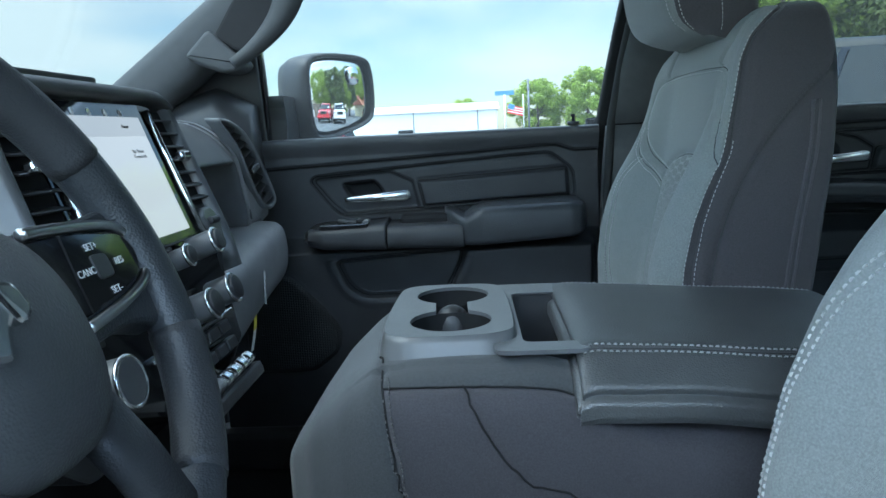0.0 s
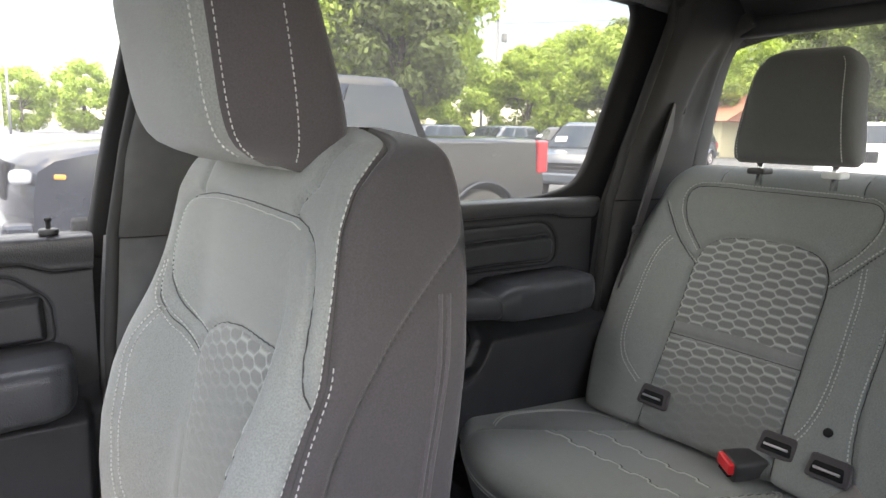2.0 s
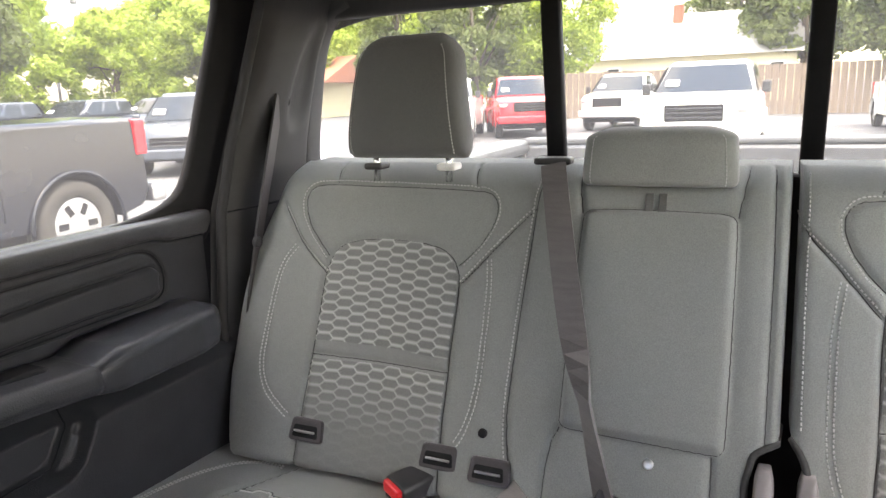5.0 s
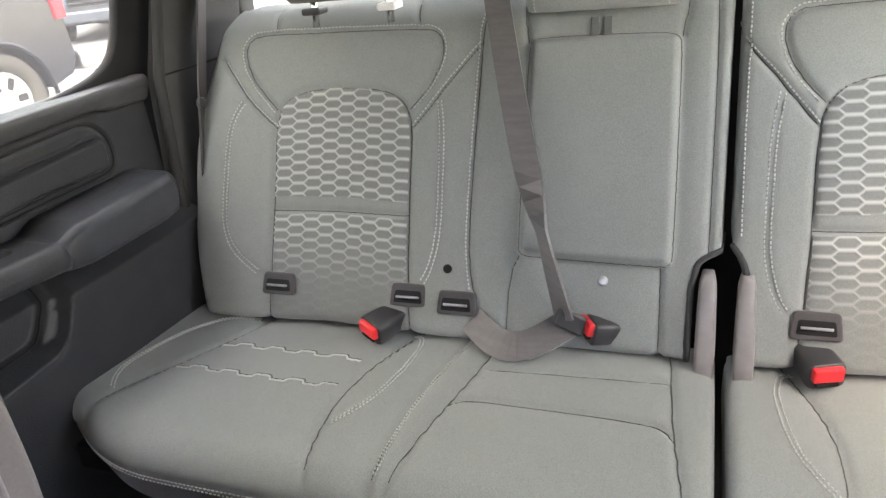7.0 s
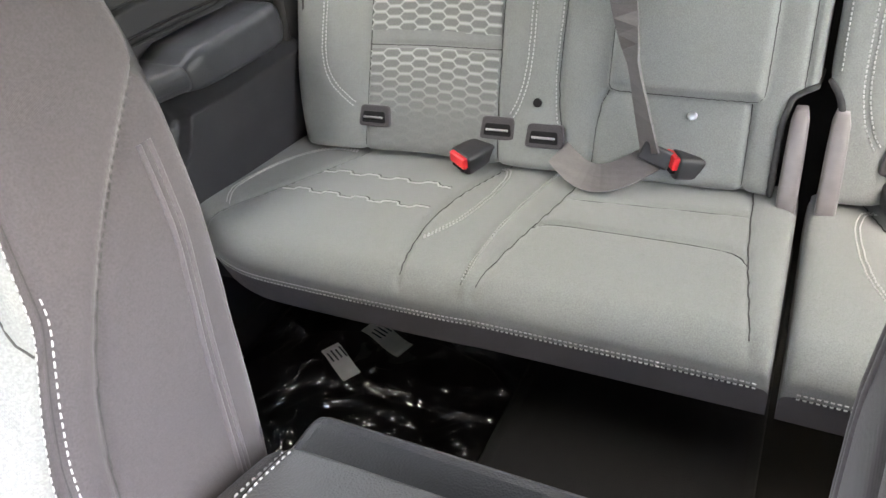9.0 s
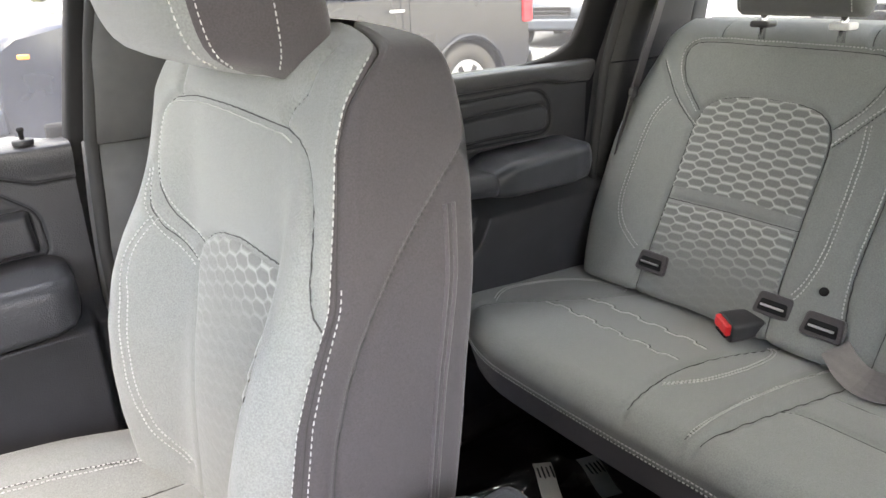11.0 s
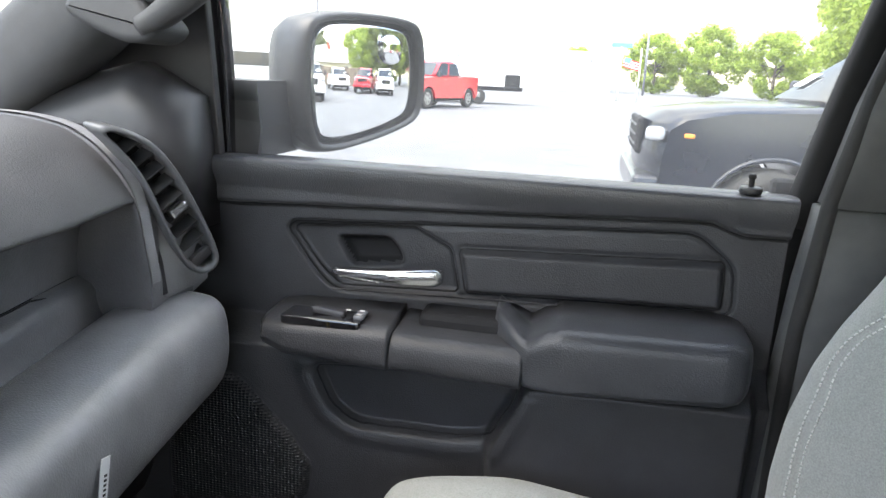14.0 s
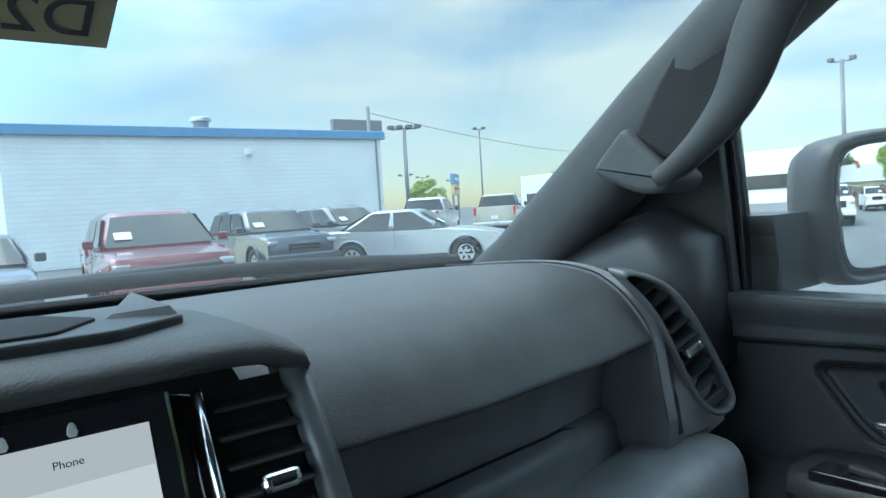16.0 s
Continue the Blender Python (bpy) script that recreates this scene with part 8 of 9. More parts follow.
    for k in (1, -1):
        for i in range(n):
            f0, f1 = i / n + 0.03, (i + 1) / n - 0.03
            pts = []
            for t in (0.08, 0.86):
                xa, xb_, hw = lerp(t, 0.10 if shape == "pickup" else 0.16)
                pts.append([(xa + (xb_ - xa) * f, k * (hw + 0.010), z0 + (zr - z0) * t) for f in (f0, f1)])
            part("side_window", loft(pts, closed=False), GLASS_CAR, v, "dark glass")
            xd = x0 + (x1 - x0) * f1
            part("door_handle", rbox((0.16, 0.03, 0.03), 0.008, 1, Matrix.Translation((xd + 0.14, k * (W - 0.006), z0 - 0.13))), CHROME if shape == "pickup" else pm, v)
            part("door_gap", rbox((0.008, 0.006, z0 - 0.55), 0, 1, Matrix.Translation((xd, k * (W - 0.001), (z0 + 0.55) / 2))), DARK, v)
        mr = part("side_mirror", rbox((0.10, 0.16, 0.14 if shape != "pickup" else 0.22), 0.03, 2, Matrix.Translation((x0 - 0.30, k * (W + 0.09), z0 + 0.10))), PLASTIC if shape == "pickup" else pm, v)
        for wx in s["wheels"]:
            wm = Matrix.Translation((wx, k * (W - 0.13), r)) @ Euler((radians(90), 0, 0)).to_matrix().to_4x4()
            prof = [(r * 0.62, -0.10), (r * 0.94, -0.115), (r, -0.08), (r, 0.08), (r * 0.94, 0.115), (r * 0.62, 0.10)]
            bmw = bmesh.new()
            rows_ = []
            for i in range(28):
                a = 2 * math.pi * i / 28
                rows_.append([bmw.verts.new((R * math.cos(a), R * math.sin(a), z)) for R, z in prof])
            for i in range(28):
                for j in range(6):
                    bmw.faces.new((rows_[i][j], rows_[(i + 1) % 28][j], rows_[(i + 1) % 28][(j + 1) % 6], rows_[i][(j + 1) % 6]))
            bmw.transform(wm)
            ty = part("wheel", bmw, TYRE_DUSTY if dusty else TYRE, v, "rubber tyre", smooth=True)
            rim_m = wm @ Matrix.Translation((0, 0, -k * 0.06))
            part("rim", disc(r * 0.62, 0.06, rim_m, 24, 0.01), RIM_M, ty, "alloy rim")
            for j in range(6):
                part("rim_hole", rbox((r * 0.26, r * 0.15, 0.01), 0.004, 1, rim_m @ Euler((0, 0, j * math.pi / 3)).to_matrix().to_4x4() @ Matrix.Translation((r * 0.38, 0, -k * 0.028))), DARK, ty)
        # lamps
        nx = s["nose"][-3 if shape == "pickup" else -3][0]
        zf = {"pickup": 1.03, "suv": 0.84, "sedan": 0.68}[shape]
        xf_ = {"pickup": 2.65, "suv": 2.34, "sedan": 2.30}[shape]
        part("headlight", rbox((0.15, 0.42, 0.11), 0.04, 3, Matrix.Translation((xf_ - 0.105, k * (W - 0.29), zf)) @ Euler((0, 0, -k * 0.34)).to_matrix().to_4x4()), LAMP, v, "clear headlight")
        part("corner_reflector", rbox((0.08, 0.02, 0.035), 0.008, 1, Matrix.Translation((xf_ - 0.30, k * (W - 0.065), zf)) @ Euler((0, 0, -k * 0.2)).to_matrix().to_4x4()), AMBER, v)
        part("tail_light", rbox((0.14, 0.12, 0.36 if shape != "sedan" else 0.16), 0.02, 2, Matrix.Translation((-s["L"] / 2 + 0.20, k * (W - 0.135), 1.16 if shape == "pickup" else (0.98 if shape == "suv" else 0.84)))), TAIL, v, "red tail light")
    gz = {"pickup": 0.98, "suv": 0.72, "sedan": 0.56}[shape]
    gr = part("grille", rbox((0.05, 1.0 if shape == "pickup" else 0.8, 0.30 if shape == "pickup" else 0.18), 0.04, 2, Matrix.Translation((xf_ + 0.035, 0, gz))), DARK, v, "black grille")
    for j in range(3):
        part("grille_bar", rbox((0.02, 0.95 if shape == "pickup" else 0.75, 0.025), 0.008, 1, Matrix.Translation((xf_ + 0.065, 0, gz - 0.08 + 0.08 * j))), PLASTIC, gr)
    part("front_bumper", rbox((0.22, s["W"] - 0.06, 0.22), 0.05, 3, Matrix.Translation((s["L"] / 2 - 0.06, 0, 0.60 if shape == "pickup" else 0.47))), pm, v, "front bumper")
    part("rear_bumper", rbox((0.20, s["W"] - 0.10, 0.20), 0.05, 3, Matrix.Translation((-s["L"] / 2 + 0.04, 0, 0.58))), TRAY if shape != "pickup" else STEEL, v, "rear bumper")
    part("plate", rbox((0.012, 0.32, 0.16), 0.004, 1, Matrix.Translation((-s["L"] / 2 - 0.02, 0, 0.88))), PAPER, v)
    part("window_sticker", rbox((0.006, 0.26, 0.20), 0, 1, Matrix.Translation((x0 - 0.33 * (x0 - q0) + 0.03, -W + 0.42, z0 + 0.34 * (zr - z0))) @ Euler((0, -math.atan2(x0 - q0, zr - z0), 0)).to_matrix().to_4x4()), PAPER, v, "white price sticker")
    part("underside", rbox((s["L"] - 0.9, s["W"] - 0.5, 0.2), 0.02, 1, Matrix.Translation((0, 0, 0.40))), DARK, v)
    return v


WHITE = paint("white car paint", (0.78, 0.78, 0.76))
BLACKBLUE = material("blue-black car paint", (0.010, 0.012, 0.018), 0.16, second=(0.008, 0.010, 0.015), scale=3, spec=0.4)
GREYBLUE = paint("dark slate car paint", (0.05, 0.06, 0.075), 0.2)
REDP = paint("bright red car paint", (0.55, 0.02, 0.03))
MAROON = paint("maroon car paint", (0.15, 0.02, 0.025), 0.2)
SILVER = paint("silver car paint", (0.36, 0.37, 0.38), 0.25, 0.4)
BEIGE = paint("beige car paint", (0.42, 0.37, 0.28))
at = lambda x, y, yaw, z=GROUND: pose(x, y, z, 0, 0, yaw)
# yaw: 180 faces -x (the way our truck faces), 0 faces +x (towards the rear)
near = vehicle("pickup", BLACKBLUE, "blue-black crew cab pickup parked alongside on the asphalt", "parked_pickup", "pickup", "parked vehicles", dusty=True)
near.matrix_basis = at(3.24, 6.6, 180)
white = vehicle("pickup", WHITE, "white pickup parked facing the cab on the lot", "parked_pickup", "pickup", "parked vehicles")
white.matrix_basis = at(16.5, 0.95, 178)
copy_thing(white, at(27.5, 4.6, 176))
copy_thing(white, at(24.5, -4.2, 182))
copy_thing(white, at(22.5, 9.6, 196))
red = vehicle("pickup", REDP, "bright red pickup parked on the lot", "parked_pickup", "pickup", "parked vehicles")
red.matrix_basis = at(24.0, 7.6, 205)
copy_thing(red, at(-6.6, 30.5, 250))
slate = vehicle("suv", GREYBLUE, "dark slate sport utility parked behind the pickup", "parked_suv", "car", "parked vehicles")
slate.matrix_basis = at(13.2, 11.9, 210)
for i, (x, y, yaw) in enumerate(((20.0, 24.0, 190), (23.0, 23.0, 190), (26.2, 22.3, 190), (29.5, 21.5, 190), (17.0, 25.5, 190))):
    copy_thing(slate, at(x, y, yaw))
copy_thing(slate, at(-19.5, 11.6, 6))
copy_thing(slate, at(-17.4, 8.1, -4))
mar = vehicle("suv", MAROON, "maroon sport utility parked facing the windscreen", "parked_suv", "car", "parked vehicles")
mar.matrix_basis = at(-12.8, 3.75, -8)
silver = vehicle("sedan", SILVER, "silver sedan parked on the front lot", "parked_sedan", "car", "parked vehicles")
silver.matrix_basis = at(-14.2, 10.6, 40)
dk = vehicle("sedan", GREYBLUE, "dark slate sedan parked beside the maroon car", "parked_sedan", "car", "parked vehicles")
dk.matrix_basis = at(-13.0, 1.0, -6)
copy_thing(silver, at(-16.5, -1.5, -6))
copy_thing(silver, at(8.8, 24.0, 215))
copy_thing(silver, at(11.5, 26.0, 215))
beige = vehicle("pickup", BEIGE, "beige pickup parked with its tail to the lot", "parked_pickup", "pickup", "parked vehicles")
beige.matrix_basis = at(-24.5, 23.5, 130)
copy_thing(white, at(-25.0, 19.5, 130))
copy_thing(white, at(-23.0, 26.5, 130))

# ---- ground ----
ASPHALT = material("worn asphalt", (0.135, 0.135, 0.138), 0.9, second=(0.09, 0.09, 0.093), scale=1.2, bump=0.5, bump_scale=60, detail=10)
gr = thing("ground", "worn grey asphalt of a car lot", "ground", (0, 0, GROUND), "", "structure")
part("asphalt", rbox((3000, 3000, 0.2), 0, 1, Matrix.Translation((0, 0, GROUND - 0.1))), ASPHALT, gr)
gp_l = material("pale concrete", (0.36, 0.35, 0.33), 0.9, second=(0.27, 0.26, 0.25), scale=2)
# ---- trees ----
BARK = material("grey bark", (0.16, 0.13, 0.10), 0.95, second=(0.08, 0.065, 0.05), scale=14, bump=0.8, bump_scale=40, stretch=(1, 1, 0.25))


def leaf_mat(name, a, b):
    m = material(name, a, 0.55, second=b, scale=0.9, mix=0.9)
    n, l = m.node_tree.nodes, m.node_tree.links
    p, o = n["Principled BSDF"], n["Material Output"]
    geo, hsv = n.new("ShaderNodeNewGeometry"), n.new("ShaderNodeHueSaturation")
    src_ = p.inputs["Base Color"].links[0].from_socket
    rng = n.new("ShaderNodeMapRange")
    rng.inputs["To Min"].default_value, rng.inputs["To Max"].default_value = 0.65, 1.45
    l.new(geo.outputs["Random Per Island"], rng.inputs["Value"])
    l.new(rng.outputs["Result"], hsv.inputs["Value"])
    l.new(src_, hsv.inputs["Color"])
    l.new(hsv.outputs["Color"], p.inputs["Base Color"])
    tr, mx = n.new("ShaderNodeBsdfTranslucent"), n.new("ShaderNodeMixShader")
    l.new(hsv.outputs["Color"], tr.inputs["Color"])
    mx.inputs[0].default_value = 0.55
    l.new(p.outputs[0], mx.inputs[1])
    l.new(tr.outputs[0], mx.inputs[2])
    l.new(mx.outputs[0], o.inputs["Surface"])
    return m


LEAF = leaf_mat("fresh green leaves", (0.40, 0.48, 0.09), (0.26, 0.36, 0.06))
LEAF_DULL = leaf_mat("olive leaves", (0.21, 0.25, 0.08), (0.12, 0.16, 0.05))


def tree(h, crown_r, seed, leaves, label, leaf_size=0.17, clumps=70, trunk=0.30, crown_lo=0.22):
    rng = np.random.default_rng(seed)
    t = thing("tree", label, "tree", (0, 0, 0), "trees round the lot")
    limbs = []
    bend_ = rng.normal(0, 0.25, 2)
    tp = [(bend_[0] * z / h, bend_[1] * z / h, z) for z in np.linspace(0, h * 0.72, 8)]
    bm = sweep(tp, oval(trunk, trunk, 10), up=(0.1, 1, 0.05), scale=list(np.linspace(1.15, 0.30, 8)))
    part("trunk", bm, BARK, t, "grey bark trunk", smooth=True)
    cents = []
    for i in range(clumps):
        a, u = rng.uniform(0, 2 * math.pi), rng.uniform(-1, 1)
        rr = rng.uniform(0.35, 1.0) ** 0.6
        prof = math.sqrt(max(0.05, 1 - abs(u) ** 2.2)) * (0.75 + 0.5 * rng.random())
        cents.append((crown_r * rr * prof * math.cos(a), crown_r * rr * prof * math.sin(a), h * (crown_lo + (1 - crown_lo) * (0.5 + 0.5 * u * 0.93))))
    cents = np.array(cents)
    for i in range(9):
        e = cents[rng.integers(len(cents))]
        z0 = h * rng.uniform(0.20, 0.5)
        part("limb", sweep([(bend_[0] * z0 / h, bend_[1] * z0 / h, z0), (e[0] * 0.5, e[1] * 0.5, (z0 + e[2]) / 2 + 0.2), tuple(e)], oval(trunk * 0.35, trunk * 0.35, 7), up=(0.2, 0.9, 0.3), scale=[1, 0.6, 0.2]), BARK, t, smooth=True)
    per = leaves // clumps
    V, F = [], []
    rad = rng.uniform(0.16, 0.34, len(cents)) * crown_r
    C0 = np.repeat(cents, per, 0)
    d = rng.normal(0, 1, (len(C0), 3))
    d /= np.linalg.norm(d, axis=1, keepdims=True)
    pos = C0 + d * (np.repeat(rad, per) * rng.uniform(0.25, 1.0, len(C0)) ** 0.5)[:, None] * np.array([1, 1, 0.8])
    nrm = d + rng.normal(0, 0.6, d.shape) + np.array([0, 0, 0.5])
    nrm /= np.linalg.norm(nrm, axis=1, keepdims=True)
    tang = np.cross(nrm, rng.normal(0, 1, d.shape))
    tang /= np.linalg.norm(tang, axis=1, keepdims=True)
    bit = np.cross(nrm, tang)
    sz = leaf_size * rng.uniform(0.6, 1.3, len(C0))[:, None]
    quad = np.stack([pos - tang * sz, pos - bit * sz * 0.45 + nrm * sz * 0.12, pos + tang * sz, pos + bit * sz * 0.45 + nrm * sz * 0.12], 1)
    V = quad.reshape(-1, 3)
    F = np.arange(len(V)).reshape(-1, 4)
    me = bpy.data.meshes.new("crown")
    me.vertices.add(len(V)), me.loops.add(len(V)), me.polygons.add(len(F))
    me.vertices.foreach_set("co", V.astype(np.float32).ravel())
    me.loops.foreach_set("vertex_index", F.ravel().astype(np.int32))
    me.polygons.foreach_set("loop_start", np.arange(0, len(V), 4, dtype=np.int32))
    me.update(calc_edges=True)
    me.materials.append(LEAF if seed != 3 else LEAF_DULL)
    ob = new("crown", me)
    adopt(ob, t)
    return t


def moved(x, y, yaw, s):
    return pose(x, y, GROUND, 0, 0, yaw) @ Matrix.Diagonal((s, s, s, 1))


tA = tree(11, 5.0, 1, 26000, "broad leafy tree with fresh green leaves", 0.19, 90)
tB = tree(10, 3.6, 3, 20000, "leafy tree with a ragged green crown", 0.19, 70)
tC = tree(8, 3.4, 4, 16000, "olive-green bushy tree beyond the lot", 0.20, 70, 0.22, 0.05)


def plant(t, x, y, yaw, s, first=False):
    if first:
        t.matrix_basis = pose(x, y, GROUND, 0, 0, yaw)
        t.scale = (s, s, s)
    else:
        c = copy_thing(t, pose(x, y, GROUND, 0, 0, yaw))
        c.scale = (s, s, s)


plant(tA, 20.8, 33.6, 0, 1.05, True)
plant(tB, 19.0, 31.0, 40, 1.0, True)
plant(tC, 38.0, 42.0, 0, 1.0, True)
rng = random.Random(5)
for t, x, y, s in ((tA, 15.0, 36.0, 1.05), (tA, 24.0, 39.0, 0.8), (tC, 45.0, 44.0, 1.25), (tC, 42.0, 36.0, 1.15), (tB, 50.0, 42.0, 1.1), (tA, 53.0, 36.0, 1.05), (tC, 47.0, 33.0, 1.1),
                   (tC, 34.0, 45.0, 0.85), (tA, 60.0, 30.0, 1.0), (tB, 40.0, 15.5, 0.85), (tA, 43.0, 12.0, 0.75), (tC, 44.0, 19.0, 0.9), (tB, 46.0, 23.0, 1.0), (tA, 62.0, -12.0, 1.1), (tB, 58.0, -2.5, 1.2),
                   (tB, 37.0, -6.0, 0.8), (tC, 52.0, -16.0, 1.2), (tC, 10.0, 120.0, 1.15), (tC, -2.0, 124.0, 0.85), (tC, -9.0, 126.0, 0.65), (tC, 18.0, 118.0, 1.3), (tC, 26.0, 112.0, 1.2), (tC, 33.0, 105.0, 1.3),
                   (tA, 36.0, 88.0, 1.2), (tB, 30.0, 75.0, 1.1), (tC, 25.0, 68.0, 1.1), (tA, 20.0, 56.0, 1.0), (tC, -70.0, 40.0, 0.6), (tC, -80.0, 62.0, 0.7), (tB, 68.0, 2.0, 1.2)):
    plant(t, x, y, rng.uniform(0, 360), s)


# ---- buildings, posts and signs ----
WALL_W = material("white painted block wall", (0.72, 0.73, 0.72), 0.8, second=(0.62, 0.63, 0.63), scale=0.8, bump=0.3, bump_scale=8)
wn_n, wn_l = WALL_W.node_tree.nodes, WALL_W.node_tree.links
bk, bk_sep, bk_add, bk_com, bk_co, bk_mul = (wn_n.new("ShaderNodeTexBrick"), wn_n.new("ShaderNodeSeparateXYZ"), wn_n.new("ShaderNodeMath"), wn_n.new("ShaderNodeCombineXYZ"),
                                             wn_n.new("ShaderNodeTexCoord"), wn_n.new("ShaderNodeMixRGB"))
bk.inputs["Scale"].default_value, bk.inputs["Mortar Size"].default_value = 1.0, 0.012
bk.inputs["Brick Width"].default_value, bk.inputs["Row Height"].default_value = 0.40, 0.20
bk.inputs["Color1"].default_value, bk.inputs["Color2"].default_value, bk.inputs["Mortar"].default_value = (1, 1, 1, 1), (0.95, 0.95, 0.95, 1), (0.80, 0.80, 0.80, 1)
wn_l.new(bk_co.outputs["Object"], bk_sep.inputs[0])
wn_l.new(bk_sep.outputs["X"], bk_add.inputs[0])
wn_l.new(bk_sep.outputs["Y"], bk_add.inputs[1])
wn_l.new(bk_add.outputs[0], bk_com.inputs["X"])
wn_l.new(bk_sep.outputs["Z"], bk_com.inputs["Y"])
wn_l.new(bk_com.outputs[0], bk.inputs["Vector"])
bk_mul.blend_type, bk_mul.inputs["Fac"].default_value = "MULTIPLY", 1.0
wp_ = wn_n["Principled BSDF"]
wn_l.new(wp_.inputs["Base Color"].links[0].from_socket, bk_mul.inputs["Color1"])
wn_l.new(bk.outputs["Color"], bk_mul.inputs["Color2"])
wn_l.new(bk_mul.outputs["Color"], wp_.inputs["Base Color"])
BLUE = material("blue painted metal", (0.10, 0.26, 0.45), 0.5)
METAL_W = material("white corrugated metal", (0.74, 0.74, 0.73), 0.5, second=(0.66, 0.66, 0.66), scale=1)
STEEL_G = material("grey galvanised steel", (0.20, 0.20, 0.21), 0.55, 0.3)
WOOD = material("weathered fence wood", (0.22, 0.17, 0.13), 0.9, second=(0.13, 0.10, 0.08), scale=4, stretch=(1, 1, 0.1), bump=0.4)
SIDING = material("pale yellow siding", (0.62, 0.55, 0.36), 0.75, second=(0.55, 0.49, 0.33), scale=2)
ROOF_G = material("grey shingle roof", (0.42, 0.42, 0.41), 0.9, second=(0.33, 0.33, 0.33), scale=3)
BRICK = material("red chimney brick", (0.42, 0.12, 0.08), 0.9, second=(0.3, 0.09, 0.06), scale=8)
ROOF_R = material("rust-red roof", (0.45, 0.18, 0.11), 0.85, second=(0.36, 0.14, 0.09), scale=3)
shop = thing("white_workshop", "white painted workshop with a blue roof edge", "building", (-38, 12, GROUND))
part("wall", rbox((16, 17.0, 5.2), 0.02, 1, Matrix.Translation((-38.5, 12.4, GROUND + 2.6))), WALL_W, shop, "white block wall")
part("roof_edge", rbox((16.4, 17.4, 0.42), 0.03, 1, Matrix.Translation((-38.5, 12.4, GROUND + 5.38))), BLUE, shop, "blue metal roof edge")
for k in range(3):
    part("side_window", rbox((1.4, 0.12, 2.4), 0.01, 1, Matrix.Translation((-33.0 - 4.2 * k, 3.88, GROUND + 1.9))), GLASS_CAR, shop, "dark tall window")
part("roof_vent", disc(0.35, 0.6, Matrix.Translation((-33, 12.5, GROUND + 5.95)), 20, 0.03), STEEL_G, shop, "round roof vent")
part("roof_vent_cap", disc(0.48, 0.22, Matrix.Translation((-33, 12.5, GROUND + 6.3)), 20, 0.05), RIM_M, shop)
part("wall_lamp", rbox((0.3, 0.3, 0.3), 0.05, 2, Matrix.Translation((-30.4, 13.6, GROUND + 4.55))), PAPER, shop, "white wall lamp")
part("drain_pipe", tube([(-30.45, 20.6, GROUND + 0.5), (-30.45, 20.6, GROUND + 5.2)], 0.05, 8), STEEL_G, shop)
shed = thing("metal_warehouse", "long low white metal warehouse", "building", (-16, 112, GROUND))
part("wall", rbox((46, 18, 5.2), 0.05, 1, Matrix.Translation((-20.0, 120, GROUND + 2.2))), METAL_W, shed, "white metal wall")
part("roof", loft([[(-43.4, y, z) for y, z in ((110.6, 4.75), (129.4, 4.75), (120, 6.2))], [(3.4, y, z) for y, z in ((110.6, 4.75), (129.4, 4.75), (120, 6.2))]]), METAL_W, shed, "white metal roof")
for k in range(5):
    part("rib", rbox((0.15, 0.1, 4.8), 0.01, 1, Matrix.Translation((-40 + 10.0 * k, 110.95, GROUND + 2.4))), STEEL_G, shed)
office = thing("white_office", "long white building across the front lot", "building", (-38, 60, GROUND))
part("wall", rbox((36, 10, 4.6), 0.05, 1, Matrix.Translation((-42, 66, GROUND + 2.3))), METAL_W, office)
part("window_band", rbox((34, 0.1, 1.2), 0.01, 1, Matrix.Translation((-42, 60.95, GROUND + 1.9))), GLASS_CAR, office, "dark window band")
house = thing("yellow_house", "pale yellow house with a grey roof and brick chimney", "house", (60, 6, GROUND))
part("wall", rbox((9, 16, 3.4), 0.03, 1, Matrix.Translation((60, 6.2, GROUND + 1.9))), SIDING, house, "pale yellow siding")
part("roof", loft([[(x, y, z) for x, z in ((55.0, 3.55), (65.0, 3.55), (60.0, 6.9))] for y in (-2.2, 14.6)]), ROOF_G, house, "grey shingle roof")
part("chimney", rbox((0.7, 0.7, 1.5), 0.02, 1, Matrix.Translation((59.2, 6.4, GROUND + 6.6))), BRICK, house, "red brick chimney")
for y in (-0.6, 1.4, 4.2, 10.5):
    wn_ = part("window", rbox((0.1, 1.0, 1.3), 0.02, 1, Matrix.Translation((55.46, y, GROUND + 2.2))), PAPER, house, "white-framed window")
    part("pane", rbox((0.06, 0.8, 1.1), 0.01, 1, Matrix.Translation((55.42, y, GROUND + 2.2))), GLASS_CAR, wn_)
rh = thing("red_roof_house", "small house with a rust-red roof", "house", (52, 50, GROUND))
part("wall", rbox((8, 8, 2.6), 0.03, 1, Matrix.Translation((48, 33, GROUND + 1.3))), SIDING, rh)
part("roof", loft([[(x, y, z) for x, z in ((43.2, 2.6), (52.8, 2.6), (48.0, 4.6))] for y in (28.2, 37.8)]), ROOF_R, rh, "rust-red roof")
fence = thing("board_fence", "weathered tall wooden board fence", "fence", (36, 0, GROUND))
fm = None
for k in range(110):
    y = -22 + 0.30 * k
    if fm is None:
        b0 = part("board", rbox((0.03, 0.28, 2.2), 0.005, 1, Matrix.Translation((0, 0, 1.1))), WOOD, None)
        fm = b0.data
        b0.matrix_basis = Matrix.Translation((36, y, GROUND))
        adopt(b0, fence)
    else:
        b0 = new("board", fm)
        b0.matrix_basis = Matrix.Translation((36 + rng.uniform(-0.02, 0.02), y, GROUND + rng.uniform(-0.05, 0.03)))
        adopt(b0, fence)
